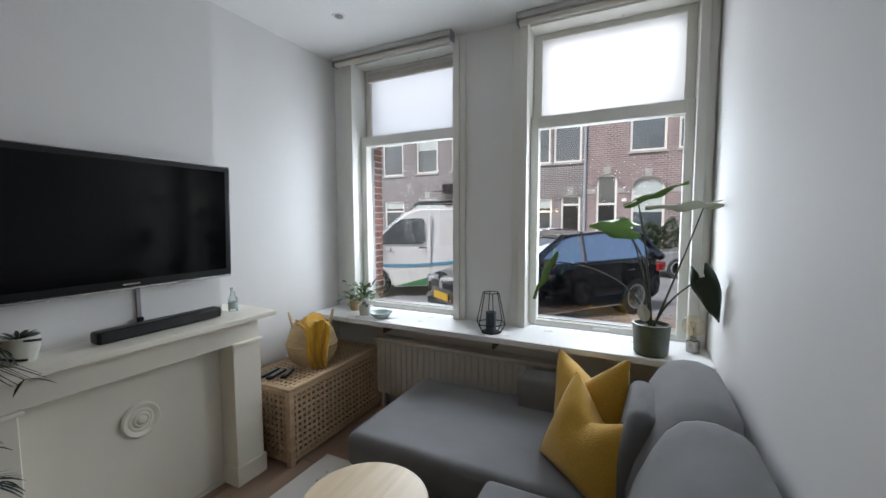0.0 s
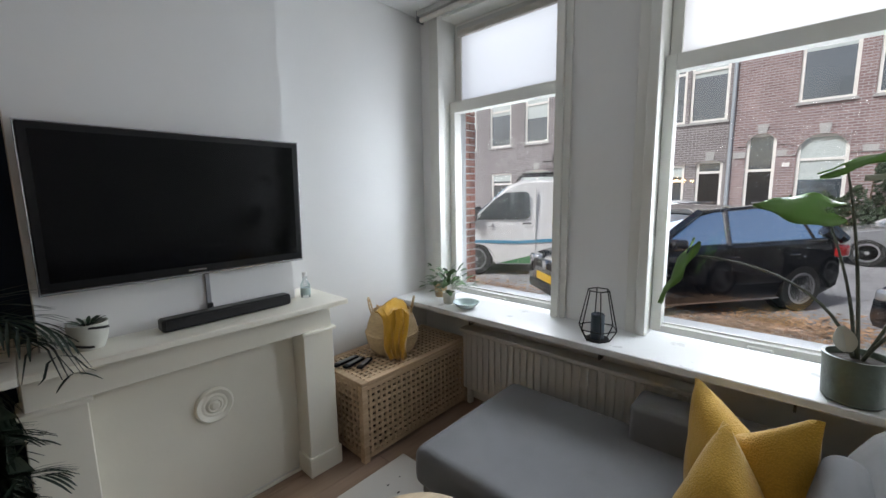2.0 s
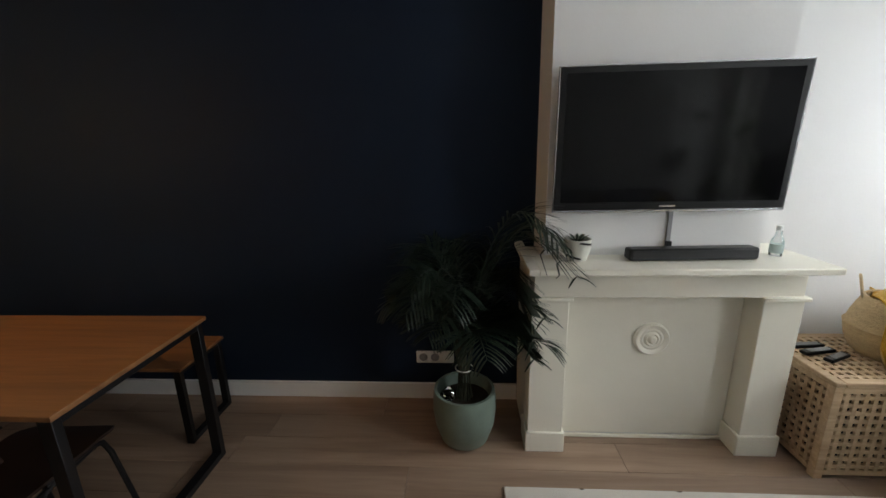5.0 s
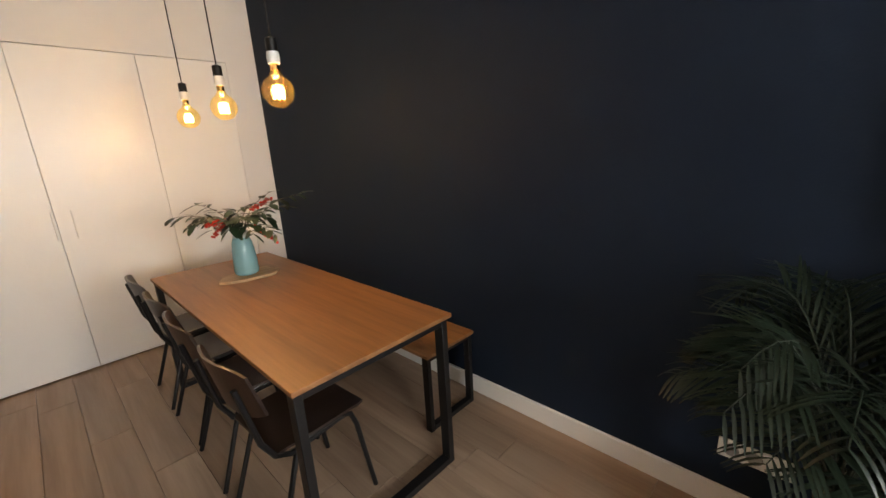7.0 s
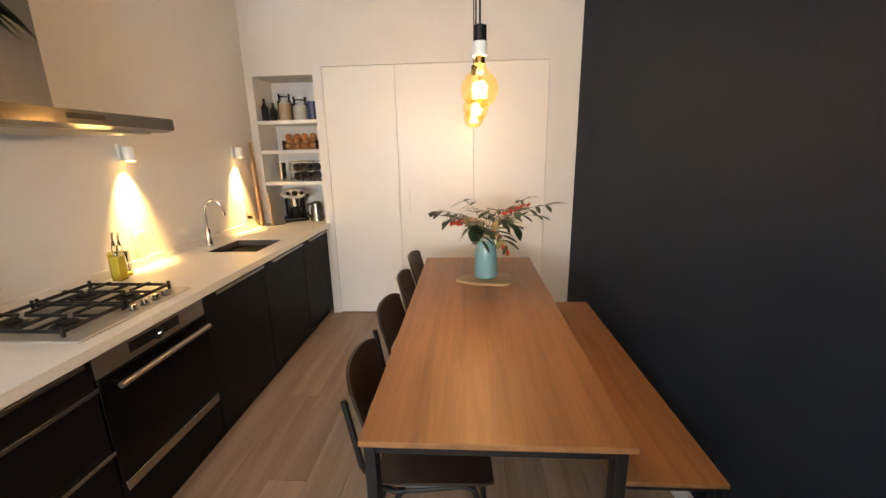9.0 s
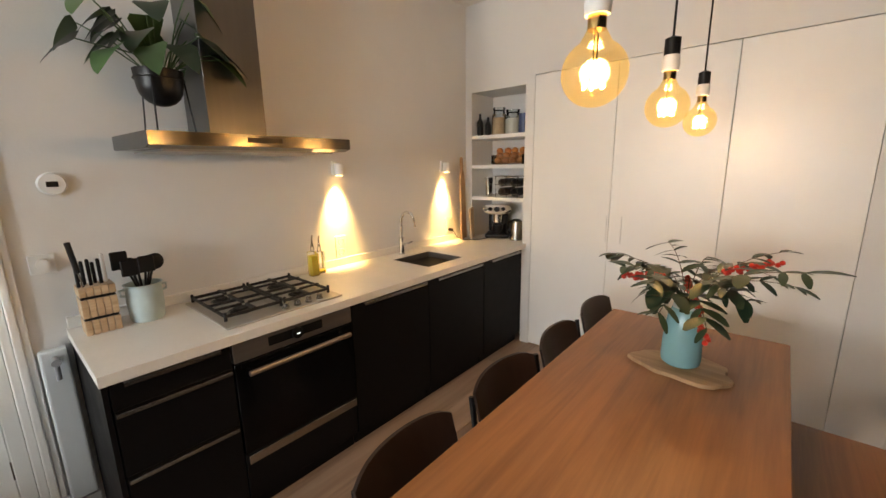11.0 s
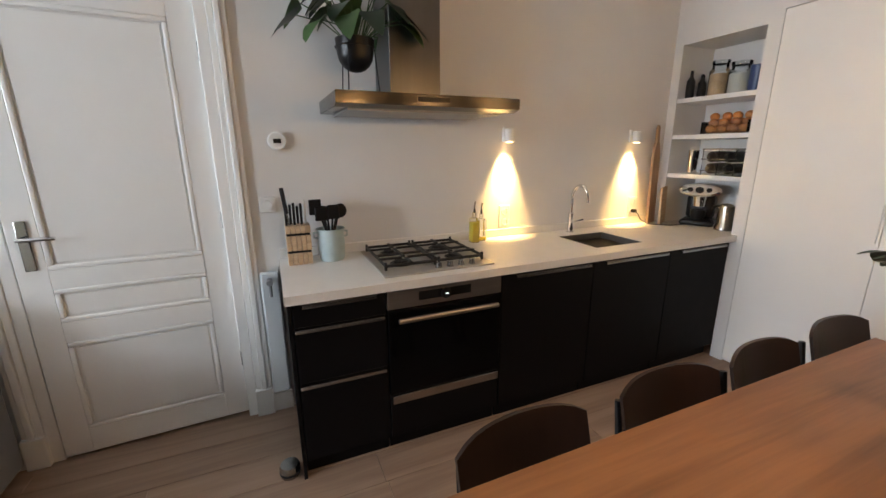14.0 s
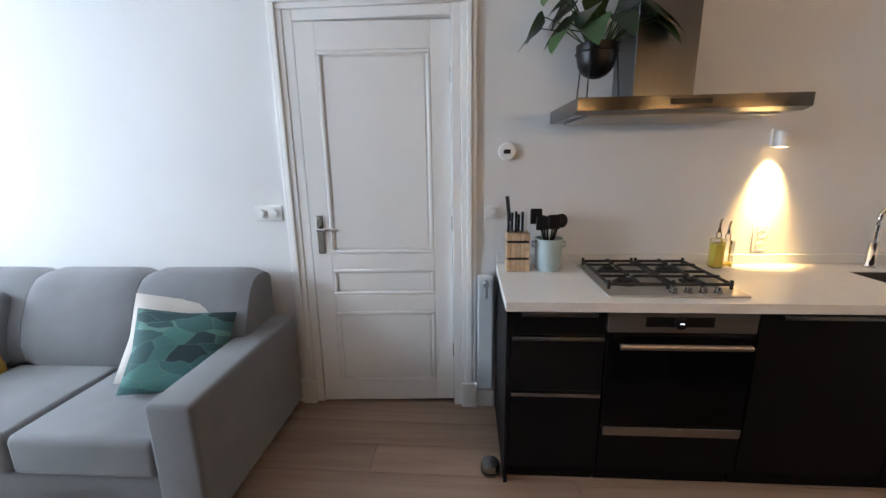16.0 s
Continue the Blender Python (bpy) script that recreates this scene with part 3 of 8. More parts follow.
# ---- window wall ----
YG = 6.705
bm = bmesh.new()
W1, W2 = (0.62, 1.61), (2.10, 3.13)
for a, b in ((XA - 0.05, W1[0]), (W1[1], W2[0]), (W2[1], XE + 0.05)):
    box(bm, a, b, YN, 6.80, -0.3, ZC)
for a, b in (W1, W2):
    box(bm, a, b, YN, 6.80, -0.3, 0.74)
part("wall_north", bm, M_WALL, smooth=False, kind="structure", label="white painted window wall with two tall openings")["category"] = "wall"
solid("facade_outside", "outer brick skin of the own house", [(-3, 0.47, 6.90, 7.015, -0.3, 3.1), (1.71, 1.98, 6.81, 7.015, -0.3, 3.1), (3.215, 6, 6.90, 7.015, -0.3, 3.1), (0.47, 3.215, 6.90, 7.015, 2.95, 3.1), (0.47, 3.215, 6.81, 7.0, -0.3, 0.70)], M_MORTAR, "wall")


def window(name, a, b, gx0, gx1, dim_top):
    """A tall sash window: casing, box frame, two sashes with panes."""
    w = thing(name, "tall white painted sash window" + (" with frosted upper pane" if dim_top else " with frosted upper pane in a brighter tint"), "window", ((a + b) / 2, YN, 0.8))
    w["kind"] = "structure"
    ox, oy, oz = (a + b) / 2, YN, 0.8

    def p(nm, dims, m=M_WINPAINT, bev=0.004, lab=""):
        d = (dims[0] - ox, dims[1] - ox, dims[2] - oy, dims[3] - oy, dims[4] - oz, dims[5] - oz)
        return bx(nm, d, m, w, lab, bev, 2)
    zt, zm0, zm1, zb = 2.865, 2.185, 2.26, 0.79
    # stepped casing on the wall
    p("casing", (a - 0.075, a - 0.02, YN - 0.022, YN - 0.001, zb, zt))
    p("casing", (a - 0.02, a + 0.03, YN - 0.038, YN + 0.02, zb, zt))
    p("casing", (b + 0.02, b + 0.06, YN - 0.022, YN - 0.001, zb, zt))
    p("casing", (b - 0.03, b + 0.02, YN - 0.038, YN + 0.02, zb, zt))
    # box frame
    p("window_frame", (a, gx0 - 0.055, YN + 0.02, 6.80, zb, zt))
    p("window_frame", (gx1 + 0.055, b, YN + 0.02, 6.80, zb, zt))
    p("window_frame", (gx0 - 0.055, gx1 + 0.055, YN + 0.03, 6.80, 2.84, zt))
    # lower sash
    s0, s1 = gx0 - 0.052, gx1 + 0.052
    p("sash_stile", (s0, gx0, 6.655, YG + 0.02, zb, zm1))
    p("sash_stile", (gx1, s1, 6.655, YG + 0.02, zb, zm1))
    p("sash_rail", (gx0, gx1, 6.652, YG + 0.02, 2.178, zm1))
    p("sash_rail", (gx0, gx1, 6.655, YG + 0.02, zb, 0.825))
    p("bead", (gx0, gx1, 6.69, 6.70, 0.825, 0.835), M_TRIM, 0.001)
    # upper sash, further out
    p("sash_stile", (s0, gx0 + 0.004, YG + 0.025, YG + 0.06, zm1 - 0.03, 2.84))
    p("sash_stile", (gx1 - 0.004, s1, YG + 0.025, YG + 0.06, zm1 - 0.03, 2.84))
    p("sash_rail", (gx0, gx1, YG + 0.025, YG + 0.06, 2.80, 2.84))
    p("sash_rail", (gx0, gx1, YG + 0.025, YG + 0.06, zm1 - 0.05, zm1 - 0.004))
    g = p("pane", (gx0 - 0.005, gx1 + 0.005, YG, YG + 0.004, 0.82, 2.183), M_GLASS, 0, "clear glass")
    g.visible_shadow = False
    g = p("pane", (gx0 - 0.002, gx1 + 0.002, YG + 0.04, YG + 0.044, 2.25, 2.805), M_FROST if dim_top else M_FROST_BRIGHT, 0, "frosted film pane" if dim_top else "frosted pane tinted brighter")
    g.visible_shadow = False
    # sash lift
    lift = bmesh.new()
    cx = (gx0 + gx1) / 2 - ox
    tube(lift, [(cx - 0.045, 6.652 - oy, 0.0), (cx - 0.04, 6.63 - oy, 0.008), (cx + 0.04, 6.63 - oy, 0.008), (cx + 0.045, 6.652 - oy, 0.0)], 0.007)
    part("sash_lift", lift, M_WINPAINT, w, "white painted finger lift")
    return w


window("window_1", *W1, 0.684, 1.545, True)
window("window_2", *W2, 2.175, 3.055, False)
# white reveal and brick edge seen through the left window
solid("window_reveal", "pale grey painted outer reveal", [(0.40, 0.50, 6.802, 7.018, 0.76, 2.9), (3.19, 3.30, 6.802, 7.018, 0.76, 2.9), (0.50, 3.19, 6.802, 6.898, 2.84, 2.95)], M_STONE, "window reveal")
solid("windowsill_outside", "stone outer sill", [(0.5, 1.708, 6.802, 7.06, 0.72, 0.765), (1.982, 3.19, 6.802, 7.06, 0.72, 0.765)], M_STONE, "sill")
mortar = solid("brick_pier", "mortar core of the projecting brick pier", [(0.20, 0.47, 7.018, 7.175, -0.3, 3.2)], M_MORTAR, "wall")

# inner sill board and what is below
solid("windowsill_1", "white painted deep window sill board", [(XA, XE, 6.205, 6.565, 0.752, 0.79)], M_SILL, "window sill", bevel=0.004)
for x in (1.05, 1.95, 2.75):
    solid("sill_bracket", "grey metal bracket under the sill", [(x, x + 0.010, 6.35, 6.549, 0.66, 0.75)], M_PIPE, "bracket", kind="")


def radiator():
    r = thing("radiator", "cream panel radiator with vertical ribs under the window sill", "radiator", (1.65, 6.47, 0.0))
    L = 0.74
    bx("body", (-L, L, -0.02, 0.05, 0.12, 0.58), M_RAD, r, bevel=0.006)
    bx("top_rail", (-L - 0.005, L + 0.005, -0.055, 0.055, 0.565, 0.592), M_RAD, r, bevel=0.006)
    n = 29
    for i in range(n):
        x = -L + 0.03 + i * (2 * L - 0.06) / (n - 1)
        bx("rib", (x - 0.014, x + 0.014, -0.034, -0.0205, 0.14, 0.555), M_RAD, r, bevel=0.008, seg=2)
    for x in (-L + 0.05, L - 0.05):
        bx("foot", (x - 0.015, x + 0.015, -0.01, 0.03, 0, 0.12), M_RAD, r)
    bm = bmesh.new()
    tube(bm, [(-L - 0.03, 0.0, 0.01), (-L - 0.03, 0.0, 0.16), (-L, 0.0, 0.17)], 0.009)
    part("pipe", bm, M_RAD, r)


radiator()
solid("heating_pipe", "thin painted heating pipe along the wall", [(XA + 0.01, 2.3, 6.50, 6.52, 0.655, 0.675)], M_PIPE, "pipe", kind="")

# blinds
for nm, a, b, up in (("roller_blind", 0.53, 1.60, False), ("roller_blind", 2.08, 3.18, False)):
    t = thing(nm, "rolled-up blind in an aluminium rail at the ceiling", "blind", ((a + b) / 2, 6.46, 2.83), group="roller blinds")
    h = (b - a) / 2
    bx("rail", (-h, h, -0.035, 0.035, 0.012, 0.048), M_BLIND, t, bevel=0.004)
    bm = bmesh.new()
    cyl(bm, (-h + 0.01, 0, -0.008), (h - 0.01, 0, -0.008), 0.019, seg=14)
    part("roll", bm, M_CREAM, t, "rolled cream blind cloth")
    bx("end_cap", (-h - 0.004, -h, -0.037, 0.037, -0.03, 0.05), M_GREYPLASTIC, t)
    bx("end_cap", (h, h + 0.004, -0.037, 0.037, -0.03, 0.05), M_GREYPLASTIC, t)
t = thing("inner_blind", "pleated blind drawn up in the upper window light", "blind", (1.115, 6.70, 2.74))
bx("rail", (-0.43, 0.43, -0.015, 0.015, 0.03, 0.06), M_BLIND, t)
for k in range(5):
    bx("pleat", (-0.428, 0.428, -0.014, 0.014, 0.024 - k * 0.009, 0.031 - k * 0.009), M_CREAM, t, bevel=0.002)


def downlight(x, y):
    t = thing("ceiling_spot", "small round white recessed ceiling spot, off", "ceiling spot", (x, y, ZC), group="ceiling spots")
    bm = bmesh.new()
    lathe(bm, [(0.03, -0.001), (0.042, -0.006), (0.046, -0.004), (0.046, 0.0)])
    part("ring", bm, M_WHITEPLASTIC, t)
    bm = bmesh.new()
    lathe(bm, [(0.001, -0.003), (0.028, -0.003), (0.028, -0.001)])
    part("lens", bm, M_GREYPLASTIC, t)


downlight(1.02, 5.95)


# ---- door in the east wall ----
def door():
    d = thing("door_1", "white painted panelled inner door, standing slightly ajar", "door", (XE, 3.46, 0.0))
    d["kind"] = "structure"
    x = 0.03          # leaf face lies behind the wall plane
    hw, zt = 0.40, 2.165
    y0, y1 = -hw, hw
    bx("leaf", (x + 0.012, x + 0.045, y0, y1, 0.015, zt), M_TRIM, d, bevel=0.001)
    rails = [(y0, y1, 0.015, 0.14), (y0, y1, 0.60, 0.70), (y0, y1, 0.86, 0.95), (y0, y1, 2.03, zt)]
    for a, b, c, e in rails:
        bx("rail", (x, x + 0.0115, a + 0.105, b - 0.105, c, e), M_TRIM, d)
    for a, b in ((y0, y0 + 0.105), (y1 - 0.105, y1)):
        bx("stile", (x, x + 0.0115, a, b, 0.015, zt), M_TRIM, d)
    for c, e in ((0.14, 0.60), (0.70, 0.86), (0.95, 2.03)):
        a, b = y0 + 0.105, y1 - 0.105
        for dims in ((a, b, c, c + 0.022), (a, b, e - 0.022, e), (a, a + 0.022, c + 0.022, e - 0.022), (b - 0.022, b, c + 0.022, e - 0.022)):
            bx("moulding", (x - 0.003, x + 0.0118, *dims), M_TRIM, d, bevel=0.007, seg=3)
        bx("panel", (x + 0.006, x + 0.0116, a + 0.03, b - 0.03, c + 0.03, e - 0.03), M_TRIM, d, bevel=0.003)
    # frame and moulded casing
    for a, b in ((y0 - 0.055, y0 - 0.004), (y1 + 0.004, y1 + 0.055)):
        bx("door_frame", (-0.012, 0.06, a, b, 0, zt + 0.06), M_TRIM, d, bevel=0.004)
    bx("door_frame", (-0.012, 0.06, y0 - 0.004, y1 + 0.004, zt + 0.006, zt + 0.06), M_TRIM, d, bevel=0.004)
    for k, (o0, o1, px) in enumerate(((0.055, 0.085, -0.02), (0.085, 0.112, -0.034), (0.112, 0.135, -0.024))):
        bx("casing", (px, 0.0, y0 - o1, y0 - o0, 0.16, zt + o0 + 0.005), M_TRIM, d, bevel=0.006, seg=2)
        bx("casing", (px, 0.0, y1 + o0, y1 + o1, 0.16, zt + o0 + 0.005), M_TRIM, d, bevel=0.006, seg=2)
        bx("casing", (px, 0.0, y0 - o1, y1 + o1, zt + o0 + 0.005, zt + o1 + 0.005), M_TRIM, d, bevel=0.006, seg=2)
    for s in (1, -1):
        a, b = sorted((s * (hw + 0.05), s * (hw + 0.14)))
        bx("plinth_block", (-0.038, 0.0, a, b, 0, 0.16), M_TRIM, d, bevel=0.004)
    # handle, plate, hinges
    hy = hw - 0.055
    hp = bx("handle_plate", (x - 0.008, x, hy - 0.02, hy + 0.02, 0.955, 1.175), M_STEEL, d, "steel lock plate", 0.004, 2)
    bm = bmesh.new()
    cyl(bm, (x - 0.008, hy, 1.10), (x - 0.05, hy, 1.10), 0.009)
    tube(bm, [(x - 0.05, hy + 0.008, 1.10), (x - 0.05, hy - 0.06, 1.10), (x - 0.045, hy - 0.115, 1.098)], 0.009)
    part("door_handle", bm, M_CHROME, d, "polished lever handle")
    for z in (0.35, 1.12, 1.9):
        bm = bmesh.new()
        cyl(bm, (x - 0.008, y0 - 0.004, z - 0.04), (x - 0.008, y0 - 0.004, z + 0.04), 0.007, seg=10)
        part("hinge", bm, M_STEEL, d)


    # the leaf and all on it turned a little into the room about the hinges
    turn = Matrix.Translation((x, y0, 0)) @ Matrix.Rotation(radians(3.4), 4, "Z") @ Matrix.Translation((-x, -y0, 0))
    for o in d.children:
        if o.name.split(".")[0] in ("leaf", "rail", "stile", "moulding", "panel", "handle_plate", "door_handle"):
            o.data.transform(turn)

door()


def plate(name, label, y, z, w, h, knobs, cat):
    t = thing(name, label, cat, (XE, y, z))
    bx("plate", (-0.012, 0, -w / 2, w / 2, -h / 2, h / 2), M_WHITEPLASTIC, t, bevel=0.004, seg=2)
    for k in knobs:
        bm = bmesh.new()
        lathe(bm, [(0.022, -0.012), (0.021, -0.030), (0.001, -0.031)], k[0], k[1], 20, "x")
        part("knob", bm, M_WHITEPLASTIC, t)
    return t


plate("light_switch", "white double rotary light switch on the wall", 4.10, 1.19, 0.16, 0.085, ((-0.038, 0), (0.038, 0)), "light switch")
plate("light_switch", "white rotary light switch by the door", 2.842, 1.19, 0.08, 0.08, ((0, 0),), "light switch")
t = thing("thermostat", "round white thermostat with dark display", "thermostat", (XE, 2.766, 1.506))
bm = bmesh.new()
lathe(bm, [(0.045, 0.0), (0.045, -0.02), (0.04, -0.028), (0.001, -0.029)], 0, 0, 32, "x")
part("body", bm, M_WHITEPLASTIC, t)
bx("display", (-0.031, -0.0285, -0.018, 0.018, -0.011, 0.011), M_BLACK, t, "dark display", 0)
t = thing("side_radiator", "narrow pale radiator panel with valve beside the worktop", "radiator", (XE, 2.872, 0.0))
bx("body", (-0.06, -0.02, -0.045, 0.045, 0.14, 0.84), M_RADPALE, t, bevel=0.01, seg=2)
bm = bmesh.new()
cyl(bm, (-0.065, 0.0, 0.80), (-0.115, 0.0, 0.80), 0.016)
cyl(bm, (-0.09, 0.0, 0.72), (-0.09, 0.0, 0.80), 0.009)
part("valve", bm, M_GREYPLASTIC, t, "grey radiator valve")


# ---- fireplace ----
def fireplace():
    f = thing("fireplace_surround", "white painted wooden fireplace surround with closed hearth", "fireplace", (0.65, 4.835, 0))
    f["kind"] = ""
    bx("hearth_panel", (0.0, 0.02, -0.435, 0.425, 0.02, 0.84), M_CREAMTRIM, f, "white closing board")
    for y0, y1 in ((-0.61, -0.437), (0.427, 0.605)):
        bx("pilaster", (0.001, 0.14, y0, y1, 0.0, 0.83), M_CREAMTRIM, f, bevel=0.004)
        bx("pilaster_base", (0.001, 0.152, y0 - 0.012, y1 + 0.012, 0.0, 0.115), M_CREAMTRIM, f, bevel=0.005)
        bx("pilaster_cap", (0.001, 0.158, y0 - 0.012, y1 + 0.014, 0.826, 0.846), M_CREAMTRIM, f, bevel=0.006, seg=2)
    bx("mantel_return", (-0.299, 0.0, -0.61, -0.537, 0.0, 0.981), M_CREAMTRIM, f, bevel=0.003)
    bx("frieze", (0.001, 0.135, -0.60, 0.60, 0.84, 0.982), M_CREAMTRIM, f, bevel=0.003)
    bx("mantel_shelf", (-0.299, 0.25, -0.645, -0.599, 0.982, 1.012), M_CREAMTRIM, f, bevel=0.006, seg=2)
    bx("mantel_shelf", (0.001, 0.25, -0.5985, 0.645, 0.982, 1.012), M_CREAMTRIM, f, bevel=0.006, seg=2)
    bx("mantel_return", (-0.2, 0.0, 0.467, 0.65, 0.0, 0.981), M_CREAMTRIM, f, bevel=0.003)
    bx("mantel_shelf", (-0.2, 0.0, 0.467, 0.645, 0.982, 1.012), M_CREAMTRIM, f, bevel=0.004)
    bx("floor_bead", (0.02, 0.035, -0.436, 0.426, 0.0, 0.018), M_CREAMTRIM, f, "thin painted bead")
    bm = bmesh.new()
    lathe(bm, [(0.086, 0.02), (0.086, 0.032), (0.078, 0.040), (0.066, 0.036), (0.058, 0.030), (0.048, 0.033), (0.040, 0.029), (0.030, 0.040), (0.024, 0.034), (0.014, 0.046), (0.001, 0.048)], 0.008, 0.578, 40, "x")
    part("rosette", bm, M_CREAMTRIM, f, "round moulded plaster rosette")


fireplace()


def television():
    t = thing("television", "large flat black television with silver edge, switched off", "television", (0.70, 4.825, 1.54))
    # hung with its top tilted forward
    tilt = Matrix.Rotation(radians(-2.0), 4, "Y")
    t.matrix_world = t.matrix_world @ Matrix.Rotation(radians(2.0), 4, "Y")
    bx("back", (-0.045, -0.002, -0.48, 0.48, -0.27, 0.27), M_BLACK, t, bevel=0.01)
    bx("bezel", (-0.002, 0.018, -0.503, 0.503, -0.303, 0.303), M_BLACK, t, "glossy black bezel", 0.005, 2)
    bx("screen", (0.0182, 0.0195, -0.475, 0.475, -0.268, 0.278), M_SCREEN, t, "dark screen", 0)
    for d in ((-0.508, 0.508, 0.3032, 0.3082), (-0.508, 0.508, -0.3135, -0.3032), (-0.508, -0.5032, -0.3032, 0.3032), (0.5032, 0.508, -0.3032, 0.3032)):
        bx("edge_trim", (0.0, 0.016, *d), M_SILVER, t, "silver edge strip", 0.001)
    bx("maker_plate", (0.0182, 0.0192, -0.035, 0.035, -0.292, -0.284), M_SILVER, t, "small silver maker mark", 0)
    t = thing("wall_bracket", "metal wall bracket behind the television", "bracket", (0.651, 4.825, 1.54))
    bx("arm", (0.0, 0.004, -0.25, 0.25, -0.2, 0.2), M_BLACK, t)
    t = thing("cable_duct", "white cable duct with black plug below the television", "cable duct", (0.651, 4.87, 1.02))
    bx("duct", (0.0, 0.012, -0.008, 0.012, 0.03, 0.22), M_GREYPLASTIC, t)
    bx("plug", (0.012, 0.03, -0.012, 0.012, 0.03, 0.06), M_BLACK, t, "black plug")
    bm = bmesh.new()
    tube(bm, [(0.03, 0, 0.04), (0.05, 0.01, 0.02), (0.045, 0.03, 0.004)], 0.004)
    part("cable", bm, M_BLACK, t)


television()
t = thing("soundbar", "long low black soundbar on the mantel shelf", "soundbar", (0.745, 4.935, 1.012), rz=2)
bx("body", (-0.035, 0.035, -0.285, 0.285, 0.003, 0.058), M_BLACK, t, bevel=0.012, seg=3)
bx("grille", (0.0352, 0.037, -0.27, 0.27, 0.012, 0.05), M_IRON, t, "dark mesh grille", 0)

# double wall socket on the navy wall
t = thing("wall_socket", "white triple socket plate on the navy wall", "socket", (XW, 3.725, 0.285))
bx("plate", (0, 0.012, -0.115, 0.115, -0.04, 0.04), M_WHITEPLASTIC, t, bevel=0.004)
for y in (-0.072, 0, 0.072):
    bm = bmesh.new()
    lathe(bm, [(0.026, 0.0122), (0.022, 0.0135), (0.02, 0.0124), (0.001, 0.0123)], y, 0, 20, "x")
    part("socket", bm, M_GREYPLASTIC if y < 0.05 else M_WHITEPLASTIC, t)


# ---- storage chest ----
def chest():
    c = thing("storage_chest", "pale wooden lattice storage chest against the wall", "chest", (0.445, 5.52, 0))
    X, Y, Z = 0.485, 0.97, 0.50
    for x in (0.02, X - 0.02):
        for y in (0.02, Y - 0.02):
            bx("post", (x - 0.02, x + 0.02, y - 0.02, y + 0.02, 0, Z - 0.022), M_BEECH, c)
    # frame rails of the faces
    for z0, z1 in ((0.02, 0.05), (Z - 0.052, Z - 0.022)):
        bx("rail", (X - 0.018, X - 0.002, 0.04, Y - 0.04, z0, z1), M_BEECH, c)
        bx("rail", (0.04, X - 0.04, 0.002, 0.018, z0, z1), M_BEECH, c)
    # lid frame
    for d in ((0, X, 0, 0.045), (0, X, Y - 0.045, Y), (0, 0.045, 0.045, Y - 0.045), (X - 0.045, X, 0.045, Y - 0.045)):
        bx("lid_frame", (*d, Z - 0.022, Z), M_BEECH, c, bevel=0.004)
    bx("inner_floor", (0.02, X - 0.02, 0.02, Y - 0.02, 0.03, 0.04), M_BEECH, c)

    def slat_mesh(nm, dims):
        b = bmesh.new()
        box(b, *dims)
        me = bpy.data.meshes.new(nm)
        b.to_mesh(me)
        b.free()
        me.materials.append(M_BEECH)
        return me

    def put(me, x, y, z):
        o = new("slat", me)
        o.parent = c
        o.location = (x, y, z)
    n, k = 22, 10
    up = slat_mesh("slat", (-0.012, 0.0, -0.0092, 0.0092, 0.05, Z - 0.052))
    across = slat_mesh("slat", (-0.0112, -0.0008, 0.04, Y - 0.04, -0.0095, 0.0095))
    for i in range(n):
        put(up, X, 0.04 + (i + 0.5) * (Y - 0.08) / n, 0)
    for i in range(k):
        put(across, X, 0, 0.05 + (i + 0.5) * (Z - 0.102) / k)
    up2 = slat_mesh("slat", (-0.0092, 0.0092, 0.0, 0.012, 0.05, Z - 0.052))
    across2 = slat_mesh("slat", (0.04, X - 0.04, 0.0008, 0.0112, -0.0095, 0.0095))
    for i in range(10):
        put(up2, 0.04 + (i + 0.5) * (X - 0.08) / 10, 0, 0)
    for i in range(k):
        put(across2, 0, 0, 0.05 + (i + 0.5) * (Z - 0.102) / k)
    lid1 = slat_mesh("slat", (0.045, X - 0.045, -0.0095, 0.0095, Z - 0.009, Z - 0.002))
    lid2 = slat_mesh("slat", (-0.0095, 0.0095, 0.045, Y - 0.045, Z - 0.0095, Z - 0.0028))
    for i in range(n):
        put(lid1, 0, 0.045 + (i + 0.5) * (Y - 0.09) / n, 0)
    for i in range(10):
        put(lid2, 0.045 + (i + 0.5) * (X - 0.09) / 10, 0, 0)


chest()
# unseen near-black blocks added in the chest; their colour gives the holes their shade
t = thing("stored_blanket", "near-black filler blocks added so the chest's lattice holes look shaded", "blanket", (0.69, 6.0, 0.041))
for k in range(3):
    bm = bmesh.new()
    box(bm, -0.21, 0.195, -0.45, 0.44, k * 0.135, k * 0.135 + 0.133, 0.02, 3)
    part("fold", bm, mat("shade_filler", (0.012, 0.010, 0.009), 0.95, vary=0.3, bump=0.4), t)


